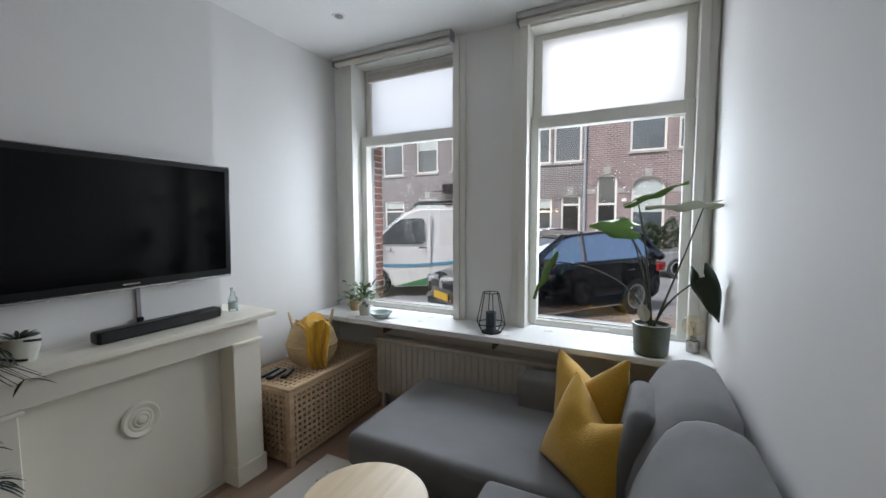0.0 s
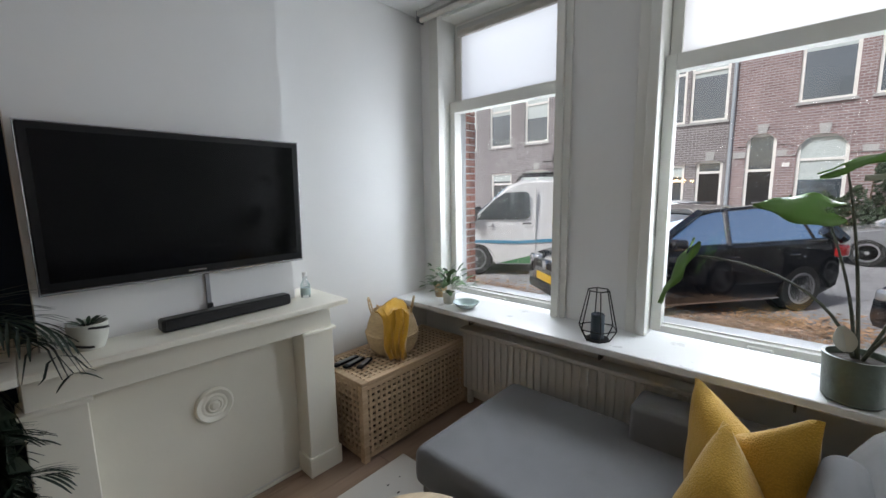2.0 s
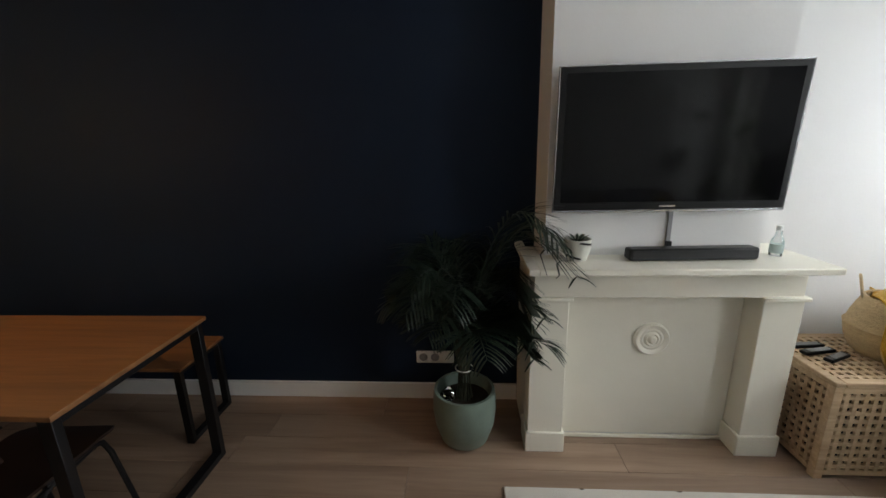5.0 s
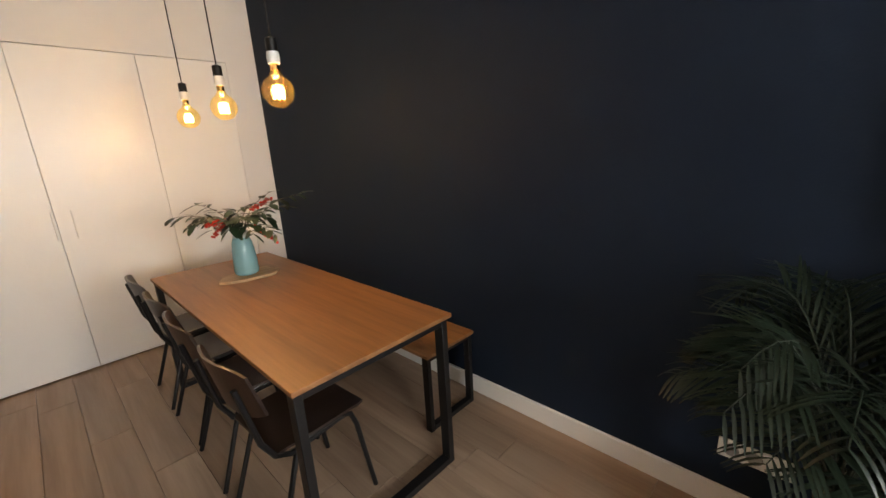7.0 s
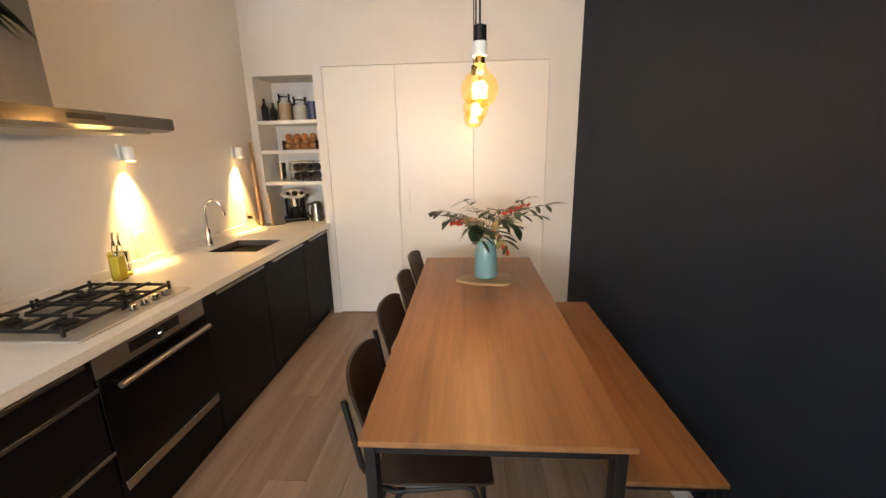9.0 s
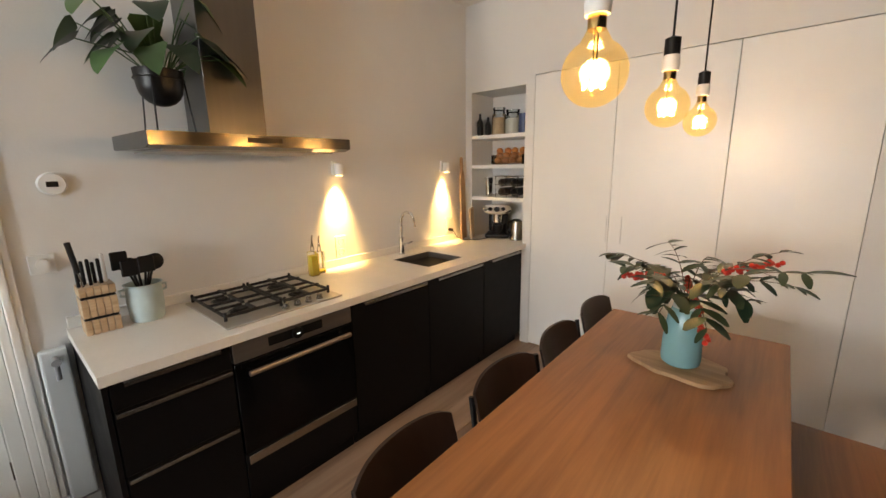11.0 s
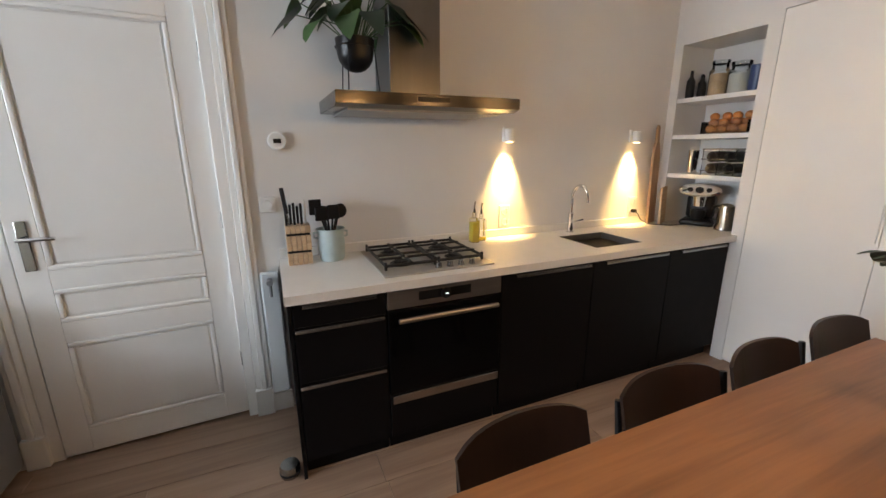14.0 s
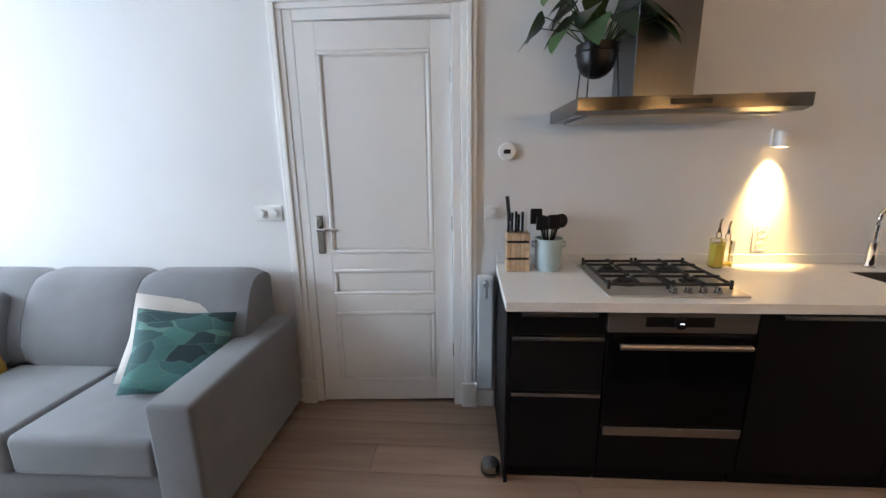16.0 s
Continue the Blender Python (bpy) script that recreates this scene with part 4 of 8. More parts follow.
# ---- basket, throw, remotes ----
def basket():
    b = thing("basket", "round woven seagrass belly basket", "basket", (0.68, 5.97, 0.50), rz=-43)
    K = 1.32
    bm = bmesh.new()
    lathe(bm, [(0.001, 0.0), (0.088, 0.0), (0.112, 0.02), (0.130, 0.06), (0.137, 0.10), (0.141, 0.112), (0.134, 0.118), (0.126, 0.15), (0.112, 0.19), (0.099, 0.222), (0.093, 0.222), (0.10, 0.19), (0.118, 0.12), (0.001, 0.02)], seg=40)
    bm.transform(Matrix.Diagonal((K, K, K, 1)))
    part("body", bm, M_RATTAN, b)
    for s in (-1, 1):
        bm = bmesh.new()
        loop = [(0.034 * math.cos(q), s * (0.106 + 0.012 * math.sin(q)), 0.235 + 0.052 * math.sin(q)) for q in [radians(-50 + k * 280 / 18) for k in range(19)]]
        tube(bm, loop, 0.0045)
        bm.transform(Matrix.Diagonal((K, K, K, 1)))
        part("grip", bm, M_RATTAN, b, "twisted rope grip")
    t = thing("throw_blanket", "mustard yellow throw hanging over the basket rim", "blanket", (0.68, 5.97, 0.50), rz=-43)
    bm = bmesh.new()
    n, m = 18, 22
    g = []
    for i in range(n + 1):
        row = []
        for j in range(m + 1):
            u, v = i / n - 0.5, j / m
            # runs over the rim, then down the front
            if v < 0.55:
                x = -0.08 + v / 0.55 * 0.19
                z = 0.228 + 0.014 * math.sin(v * 11 + u * 7) + 0.02 * math.cos(u * 5)
            else:
                k = (v - 0.55) / 0.45
                x = 0.108 + 0.045 * math.sin(math.pi * min(k * 0.85, 1))
                z = 0.232 - k * 0.225
            x += 0.007 * math.sin(u * 17 + v * 9) * (0.4 + v) + 0.003 * math.sin(u * 41 - v * 12)
            wv = 0.17 - 0.13 * max(v - 0.3, 0)
            row.append(bm.verts.new((x, u * wv + 0.03 * v + 0.008 * math.sin(v * 13), z + 0.004 * math.sin(u * 23 + v * 17))))
        g.append(row)
    for i in range(n):
        for j in range(m):
            bm.faces.new((g[i][j], g[i + 1][j], g[i + 1][j + 1], g[i][j + 1]))
    bm.transform(Matrix.Diagonal((K, K, K, 1)))
    o = part("cloth", bm, M_THROW, t)
    sd = o.modifiers.new("thick", "SOLIDIFY")
    sd.thickness = 0.008
    for k, (x, y, r, L) in enumerate(((0.66, 5.66, 12, 0.17), (0.72, 5.70, 25, 0.15), (0.60, 5.64, 5, 0.19))):
        q = thing("remote_control", "slim black remote control lying on the chest", "remote control", (x, y, 0.50 + (0.0 if k < 2 else 0.0)), rz=90 + r, group="remote controls")
        bx("body", (-L / 2, L / 2, -0.02, 0.02, 0.001, 0.018), M_BLACK, q, bevel=0.005, seg=2)
        bx("keypad", (-L / 2 + 0.03, L / 2 - 0.02, -0.014, 0.014, 0.0182, 0.0195), M_GREYPLASTIC, q, "rubber keys", 0)


basket()


# ---- sofa ----
def soft(name, dims, material, parent, r=0.05, label="", puff=0.0):
    bm = bmesh.new()
    box(bm, *dims, r, 5)
    ob = part(name, bm, material, parent, label)
    for p in ob.data.polygons:
        p.use_smooth = True
    return ob


def profile_cushion(name, y0, y1, parent):
    """Back cushion with a rounded leaning profile."""
    bm = bmesh.new()
    pts = [(2.82, 0.42), (2.805, 0.52), (2.835, 0.64), (2.88, 0.75), (2.925, 0.835), (2.975, 0.885), (3.03, 0.902), (3.085, 0.902), (3.135, 0.885), (3.165, 0.86), (3.17, 0.42)]
    m = 9
    rows = []
    for j in range(m + 1):
        s = j / m
        y = y0 + (y1 - y0) * s
        e = min(s, 1 - s) * 2
        ins = 0.030 * (1 - min(e * 3.2, 1)) ** 2
        row = []
        for k, (x, z) in enumerate(pts):
            cx, cz = 3.0, 0.62
            row.append(bm.verts.new((x + (cx - x) * ins * 3, y, z + (cz - z) * ins * 3)))
        rows.append(row)
    for a, b in zip(rows, rows[1:]):
        for k in range(len(pts)):
            kk = (k + 1) % len(pts)
            bm.faces.new((a[k], a[kk], b[kk], b[k]))
    bm.faces.new(rows[0])
    bm.faces.new(rows[-1][::-1])
    bmesh.ops.recalc_face_normals(bm, faces=bm.faces)
    return part(name, bm, M_SOFA, parent, "rounded grey back cushion")


def sofa():
    s = thing("corner_sofa", "large grey wool corner sofa with chaise along the wall", "sofa", (0, 0, 0))
    soft("base", (2.31, 3.16, 4.18, 6.36, 0.045, 0.27), M_SOFA, s, 0.02)
    soft("chaise_base", (1.50, 2.309, 5.42, 6.25, 0.045, 0.25), M_SOFA, s, 0.03)
    soft("seat", (2.265, 2.84, 4.18, 4.805, 0.25, 0.43), M_SOFA, s, 0.035, "grey seat cushion")
    soft("seat", (2.265, 2.84, 4.809, 5.395, 0.25, 0.43), M_SOFA, s, 0.035, "grey seat cushion")
    soft("chaise_seat", (1.46, 2.84, 5.40, 6.27, 0.23, 0.425), M_SOFA, s, 0.055, "wide grey chaise cushion")
    soft("arm", (2.25, 3.15, 3.985, 4.175, 0.05, 0.60), M_SOFA, s, 0.022, "straight grey armrest")
    soft("arm", (2.19, 2.78, 6.10, 6.31, 0.40, 0.60), M_SOFA, s, 0.03, "low grey armrest block")
    profile_cushion("backrest", 4.11, 4.735, s)
    profile_cushion("backrest", 4.74, 5.355, s)
    profile_cushion("backrest", 5.36, 5.99, s)
    soft("back_frame", (3.02, 3.175, 4.18, 6.36, 0.25, 0.62), M_SOFA, s, 0.03)
    for x, y in ((2.34, 4.08), (3.08, 4.08), (1.57, 5.47), (1.57, 6.30), (3.08, 6.28), (2.34, 6.28)):
        bm = bmesh.new()
        cyl(bm, (x, y, 0), (x, y, 0.055), 0.018, 0.022)
        part("foot", bm, M_BLACK, s)


sofa()


def cushion(name, label, m, loc, rx, ry, rz, w, h, d, seed=1, cat="cushion", group="", chop=0.0):
    t = thing(name, label, cat, loc, group=group)
    t.matrix_world = pose(*loc, 0, 0, rz) @ pose(0, 0, 0, rx) @ pose(0, 0, 0, 0, ry)
    bm = bmesh.new()
    pillow(bm, w, h, d, 22 if chop else 14, seed, chop)
    part("cover", bm, m, t)
    return t


cushion("scatter_cushion", "mustard yellow waffle cushion leaning on the back cushion", M_YELLOW, (2.67, 5.60, 0.588), -24, 7, -38, 0.46, 0.43, 0.21, 2, group="yellow cushions", chop=0.12)
cushion("scatter_cushion", "mustard yellow waffle cushion propped behind the other", M_YELLOW, (2.63, 5.87, 0.655), -12, -10, -38, 0.46, 0.43, 0.18, 5, group="yellow cushions", chop=0.11)
t = thing("scatter_cushion", "plain grey cushion standing between the yellow cushions and the back", "cushion", (0, 0, 0))
t.matrix_world = pose(2.83, 5.62, 0.625, 0, 0, 0) @ pose(0, 0, 0, 0, 12)
soft("cover", (-0.055, 0.055, -0.20, 0.20, -0.20, 0.20), M_CHARCOAL, t, 0.052)
cushion("scatter_cushion", "teal leaf-print cushion lying against the armrest", M_PRINT, (2.70, 4.36, 0.585), -30, 10, -68, 0.44, 0.40, 0.13, 4)
cushion("scatter_cushion", "cream cushion behind the teal one", M_CREAM, (2.80, 4.44, 0.60), -28, 11, -68, 0.47, 0.44, 0.12, 7)


# ---- coffee table and rug ----
t = thing("coffee_table", "round birch coffee table on thin legs", "coffee table", (1.86, 5.06, 0))
bm = bmesh.new()
lathe(bm, [(0.001, 0.385), (0.245, 0.385), (0.26, 0.392), (0.262, 0.40), (0.258, 0.405), (0.001, 0.405)], seg=64)
part("tabletop", bm, M_BIRCH, t)
for k in range(3):
    a = k * 2.094 + 0.5
    bm = bmesh.new()
    tube(bm, [(0.15 * math.cos(a), 0.15 * math.sin(a), 0.384), (0.22 * math.cos(a), 0.22 * math.sin(a), 0.0135)], 0.012)
    part("leg", bm, M_BLACKMETAL, t)
bm = bmesh.new()
box(bm, 1.03, 2.21, 4.085, 5.73, 0.0, 0.012, 0.004)
rug = tagged(part("rug", bm, M_RUG), "off-white wool rug with scattered black dashes", "rug")


# ---- dining table, bench, chairs ----
def flat_frame(parent, x0, x1, y, z1, w, d, name="leg"):
    """A closed rectangle of flat steel bar."""
    bx(name, (x0, x0 + w, y - d / 2, y + d / 2, 0.0, z1), M_BLACKMETAL, parent, "black steel leg")
    bx(name, (x1 - w, x1, y - d / 2, y + d / 2, 0.0, z1), M_BLACKMETAL, parent, "black steel leg")
    bx("foot_bar", (x0 + w, x1 - w, y - d / 2 + 0.001, y + d / 2 - 0.001, 0.0, w), M_BLACKMETAL, parent)
    bx("top_bar", (x0 + w, x1 - w, y - d / 2 + 0.001, y + d / 2 - 0.001, z1 - w, z1), M_BLACKMETAL, parent)


t = thing("dining_table", "long oiled wooden dining table on black steel frames", "dining table", (1.215, 1.73, 0))
bx("tabletop", (-0.372, 0.365, -0.94, 0.94, 0.752, 0.772), M_TABLE, t, "oiled red-brown wooden top", 0.002)
for y in (-0.90, 0.90):
    flat_frame(t, -0.355, 0.355, y, 0.7515, 0.032, 0.05)
t = thing("bench", "long wooden bench on black steel frames by the navy wall", "bench", (0.615, 1.655, 0))
bx("seat", (-0.175, 0.195, -0.795, 0.80, 0.442, 0.460), M_TABLE, t, "oiled red-brown wooden seat", 0.002)
for y in (-0.74, 0.765):
    flat_frame(t, -0.17, 0.185, y, 0.4415, 0.028, 0.04)


def chair():
    """School chair facing -x: tube frame, ply seat and curved back."""
    c = thing("dining_chair", "dark-stained plywood school chair with black tube frame", "chair", (0, 0, 0), group="chairs at the dining table")
    # seat
    bm = bmesh.new()
    n, m = 10, 8
    top, low = [], []
    for i in range(n + 1):
        a, b = [], []
        for j in range(m + 1):
            u, v = i / n, j / m * 2 - 1
            x = -0.40 + 0.40 * u
            w = 0.195 - 0.02 * u - 0.03 * max(0, 0.12 - u) / 0.12
            z = 0.455 - 0.018 * (1 - v * v) * math.sin(math.pi * min(u * 1.1, 1)) - 0.02 * max(0, 0.15 - u) / 0.15 - 0.01 * u
            a.append(bm.verts.new((x, v * w, z)))
            b.append(bm.verts.new((x, v * w, z - 0.011)))
        top.append(a), low.append(b)
    for i in range(n):
        for j in range(m):
            bm.faces.new((top[i][j], top[i + 1][j], top[i + 1][j + 1], top[i][j + 1]))
            bm.faces.new((low[i][j], low[i][j + 1], low[i + 1][j + 1], low[i + 1][j]))
    ring = [(i, 0) for i in range(n)] + [(n, j) for j in range(m)] + [(i, m) for i in range(n, 0, -1)] + [(0, j) for j in range(m, 0, -1)]
    for p, q in zip(ring, ring[1:] + ring[:1]):
        bm.faces.new((top[p[0]][p[1]], top[q[0]][q[1]], low[q[0]][q[1]], low[p[0]][p[1]]))
    bmesh.ops.recalc_face_normals(bm, faces=bm.faces)
    part("seat", bm, M_DARKWOOD, c, "dark-stained ply seat")
    # back
    bm = bmesh.new()
    n, m = 12, 8
    fr, bk = [], []
    for i in range(n + 1):
        a, b = [], []
        for j in range(m + 1):
            v, s = i / n * 2 - 1, j / m
            hz = 0.60 + 0.215 * s
            shrink = 1 - 0.10 * (abs(v) ** 6)
            z = 0.70 + (hz - 0.70) * (1 - 0.22 * abs(v) ** 5)
            x = 0.045 - 0.045 * v * v + 0.045 * s
            a.append(bm.verts.new((x, v * 0.195, z)))
            b.append(bm.verts.new((x + 0.011, v * 0.195, z)))
        fr.append(a), bk.append(b)
    for i in range(n):
        for j in range(m):
            bm.faces.new((fr[i][j], fr[i][j + 1], fr[i + 1][j + 1], fr[i + 1][j]))
            bm.faces.new((bk[i][j], bk[i + 1][j], bk[i + 1][j + 1], bk[i][j + 1]))
    ring = [(i, 0) for i in range(n)] + [(n, j) for j in range(m)] + [(i, m) for i in range(n, 0, -1)] + [(0, j) for j in range(m, 0, -1)]
    for p, q in zip(ring, ring[1:] + ring[:1]):
        bm.faces.new((fr[p[0]][p[1]], fr[q[0]][q[1]], bk[q[0]][q[1]], bk[p[0]][p[1]]))
    bmesh.ops.recalc_face_normals(bm, faces=bm.faces)
    part("backrest", bm, M_DARKWOOD, c, "curved dark-stained ply back")
    for s in (-1, 1):
        bm = bmesh.new()
        tube(bm, [(-0.40, s * 0.19, 0.0), (-0.35, s * 0.175, 0.35), (-0.33, s * 0.17, 0.41), (-0.28, s * 0.168, 0.43), (-0.10, s * 0.168, 0.425)], 0.011)
        part("leg", bm, M_BLACKMETAL, c, "black tube front leg")
        bm = bmesh.new()
        tube(bm, [(-0.30, s * 0.16, 0.415), (-0.06, s * 0.17, 0.405), (0.0, s * 0.175, 0.44), (0.04, s * 0.178, 0.52), (0.085, s * 0.165, 0.75)], 0.011)
        part("back_frame", bm, M_BLACKMETAL, c)
        bm = bmesh.new()
        tube(bm, [(-0.14, s * 0.166, 0.42), (-0.08, s * 0.172, 0.40), (0.06, s * 0.195, 0.0)], 0.011)
        part("leg", bm, M_BLACKMETAL, c, "black tube rear leg")
    bm = bmesh.new()
    tube(bm, [(-0.30, -0.165, 0.41), (-0.30, 0.165, 0.41)], 0.009)
    part("stretcher", bm, M_BLACKMETAL, c)
    return c


c0 = chair()
c0.matrix_world = pose(1.605, 2.30, 0, 0, 0, 3)
for y, a, x in ((1.785, -2, 1.61), (1.34, 2, 1.60), (0.86, -1, 1.605)):
    copy_thing(c0, pose(x, y, 0, 0, 0, a))


# ---- pendant bulbs ----
def pendant(x, y, z, watts):
    t = thing("pendant_lamp", "large amber globe bulb hanging from a black flex, lit", "pendant lamp", (x, y, ZC), group="pendants over the dining table")
    dz = z - ZC
    bm = bmesh.new()
    prof = [(0.001, dz - 0.0595)]
    for k in range(1, 15):
        a = -math.pi / 2 + k / 15 * math.pi * 0.90
        prof.append((0.0595 * math.cos(a), dz + 0.0595 * math.sin(a)))
    prof += [(0.017, dz + 0.075)]
    lathe(bm, prof, seg=32)
    g = part("globe", bm, M_BULBGLASS, t, "amber glass globe")
    g.visible_shadow = False
    bm = bmesh.new()
    lathe(bm, [(0.0165, dz + 0.074), (0.0165, dz + 0.10), (0.014, dz + 0.104)], seg=20)
    part("cap", bm, M_BRASS, t)
    bm = bmesh.new()
    lathe(bm, [(0.022, dz + 0.098), (0.024, dz + 0.118), (0.022, dz + 0.14), (0.012, dz + 0.142)], seg=20)
    part("socket", bm, M_WHITEPLASTIC, t, "white lamp holder ring")
    bm = bmesh.new()
    lathe(bm, [(0.021, dz + 0.1405), (0.021, dz + 0.185), (0.006, dz + 0.192)], seg=20)
    part("holder", bm, M_BLACK, t, "black lamp holder")
    bm = bmesh.new()
    tube(bm, [(0, 0, dz + 0.19), (0, 0, 0)], 0.0032)
    part("flex", bm, M_BLACK, t)
    bm = bmesh.new()
    for k in range(6):
        a = k * math.pi / 3
        tube(bm, [(0.007 * math.cos(a), 0.007 * math.sin(a), dz + 0.02), (0.020 * math.cos(a), 0.020 * math.sin(a), dz - 0.026)], 0.0022, 6)
    part("filament", bm, M_FILAMENT, t, "glowing filament strands")
    bm = bmesh.new()
    tube(bm, [(0, 0, dz + 0.075), (0, 0, dz + 0.015)], 0.005)
    part("stem", bm, M_BULBCLEAR, t)
    l = bpy.data.lights.new("bulb_light", "POINT")
    l.energy, l.color, l.shadow_soft_size = watts, (1.0, 0.60, 0.28), 0.03
    lo = new("bulb_light", l)
    lo.location = (x, y, z)


for y in (2.19, 1.60, 1.02):
    pendant(1.24, y, 1.715, 3.4)
bx("ceiling_rose", (1.21, 1.27, 0.95, 2.25, ZC - 0.03, ZC - 0.001), M_BLACK, None, "black ceiling bar holding the three pendants")["category"] = "ceiling rose"


# ---- kitchen ----
XF = 2.60   # cabinet fronts


def drawer_lip(parent, y0, y1, z):
    """Thin steel lip that serves as the grip of a front."""
    bx("handle", (XF - 0.030, XF - 0.0005, y0, y1, z, z + 0.004), M_STEEL, parent, "thin brushed steel grip lip", 0.0008)
    bx("handle", (XF - 0.030, XF - 0.028, y0, y1, z - 0.012, z - 0.0002), M_STEEL, parent, "thin brushed steel grip lip", 0.0005)


def base_unit(label, y0, y1, fronts, lips):
    t = thing("base_cabinet", label, "kitchen cabinet", (0, 0, 0), group="kitchen base cabinets")
    bx("body", (XF + 0.022, XE - 0.002, y0 + 0.001, y1 - 0.001, 0.09, 0.858), M_CABINET, t)
    bx("plinth", (XF + 0.045, XF + 0.06, y0 + 0.001, y1 - 0.001, 0.0, 0.0895), M_CABINET, t)
    for a, b in fronts:
        bx("front", (XF, XF + 0.0215, y0 + 0.0015, y1 - 0.0015, a, b), M_CABINET, t, bevel=0.0015)
    for a, b, z in lips:
        drawer_lip(t, a, b, z)
    return t


base_unit("matt black drawer unit with steel grip lips", 2.395, 2.79, ((0.09, 0.478), (0.482, 0.738), (0.742, 0.855)),
          ((2.44, 2.75, 0.845), (2.41, 2.785, 0.739), (2.41, 2.785, 0.479)))
base_unit("matt black cabinet with steel grip lip", 1.19, 1.79, ((0.09, 0.855),), ((1.23, 1.72, 0.841),))
base_unit("matt black cabinet below the sink", 0.57, 1.186, ((0.09, 0.855),), ((0.62, 1.12, 0.841),))
base_unit("matt black corner cabinet at the niche", -0.0, 0.566, ((0.09, 0.855),), ((0.06, 0.50, 0.841),))
solid("end_panel", "matt black cabinet end panel", [(XF - 0.002, XE - 0.002, 2.792, 2.808, 0.0, 0.858)], M_CABINET, "panel", kind="")

t = thing("oven", "built-in steel and black glass oven", "oven", (0, 0, 0))
bx("body", (XF + 0.022, XE - 0.002, 1.795, 2.392, 0.09, 0.858), M_BLACK, t)
bx("control_panel", (XF - 0.004, XF + 0.0215, 1.797, 2.39, 0.758, 0.855), M_OVENSTEEL, t, "brushed steel control panel", 0.002)
bx("display", (XF - 0.006, XF - 0.0042, 1.97, 2.24, 0.785, 0.828), M_BLACK, t, "black display window", 0)
bm = bmesh.new()
lathe(bm, [(0.026, XF - 0.0062), (0.026, XF - 0.020), (0.022, XF - 0.022), (0.001, XF - 0.022)], 2.105, 0.806, 28, "x")
part("knob", bm, M_BLACK, t, "round control knob")
bx("clock", (XF - 0.0235, XF - 0.0222, 2.097, 2.113, 0.803, 0.808), mat("clock_digits", (0.8, 0.85, 0.9), 0.4, emit=(0.8, 0.9, 1.0), strength=0.7), t, "small lit clock", 0)
bx("door", (XF - 0.006, XF + 0.0215, 1.797, 2.39, 0.325, 0.754), M_SCREEN, t, "black glass oven door", 0.003)
bm = bmesh.new()
cyl(bm, (XF - 0.05, 1.84, 0.715), (XF - 0.05, 2.35, 0.715), 0.012)
part("handle", bm, M_OVENSTEEL, t, "round steel bar handle")
for y in (1.86, 2.33):
    bx("handle_bracket", (XF - 0.048, XF - 0.0065, y - 0.008, y + 0.008, 0.707, 0.723), M_STEEL, t)
bx("lower_strip", (XF - 0.010, XF - 0.001, 1.80, 2.38, 0.272, 0.315), M_STEEL, t, "brushed steel strip", 0.002)
bx("drawer_front", (XF, XF + 0.0215, 1.797, 2.39, 0.09, 0.32), M_CABINET, t, "black front below the oven", 0.0015)
bx("plinth", (XF + 0.045, XF + 0.06, 1.797, 2.39, 0, 0.0895), M_CABINET, t)

# worktop with the cut-out for the sink, upstand
SX0, SX1, SY0, SY1 = 2.68, 3.03, 0.72, 1.10
solid("worktop", "white composite worktop along the wall", [(XF - 0.04, XE - 0.001, SY1, 2.815, 0.86, 0.90), (XF - 0.04, XE - 0.001, 0.001, SY0, 0.86, 0.90),
      (XF - 0.04, SX0, SY0, SY1, 0.86, 0.90), (SX1, XE - 0.001, SY0, SY1, 0.86, 0.90), (2.602, XE - 0.001, -0.338, 0.001, 0.86, 0.90)], M_COUNTER, "worktop", kind="")
wt = bpy.data.objects["worktop"].data
bm = bmesh.new()
bm.from_mesh(wt)
bmesh.ops.remove_doubles(bm, verts=bm.verts, dist=0.0001)
bm.to_mesh(wt)
bm.free()
solid("upstand", "white upstand strip behind the worktop", [(XE - 0.02, XE - 0.001, -0.33, 2.81, 0.9005, 0.95)], M_COUNTER, "upstand", kind="", bevel=0.002)
t = thing("sink", "rectangular dark grey granite sink set into the worktop", "sink", (0, 0, 0))
bm = bmesh.new()
for d in ((SX0 + .001, SX1 - .001, SY0 + .001, SY1 - .001, 0.70, 0.712), (SX0 + .001, SX0 + 0.008, SY0 + .001, SY1 - .001, 0.712, 0.897), (SX1 - 0.008, SX1 - .001, SY0 + .001, SY1 - .001, 0.712, 0.897),
          (SX0 + 0.008, SX1 - 0.008, SY0 + .001, SY0 + 0.008, 0.712, 0.897), (SX0 + 0.008, SX1 - 0.008, SY1 - 0.008, SY1 - .001, 0.712, 0.897)):
    box(bm, *d)
part("bowl", bm, M_SINK, t, "dark granite bowl", smooth=False)
bm = bmesh.new()
lathe(bm, [(0.001, 0.713), (0.04, 0.714), (0.045, 0.7125)], (SX0 + SX1) / 2, (SY0 + SY1) / 2)
part("drain", bm, M_STEEL, t)
t = thing("tap", "chrome swan-neck kitchen tap", "tap", (3.11, 0.93, 0.90))
bm = bmesh.new()
lathe(bm, [(0.026, 0.0005), (0.026, 0.006), (0.021, 0.01), (0.021, 0.13), (0.013, 0.14)], seg=24)
part("base", bm, M_CHROME, t)
bm = bmesh.new()
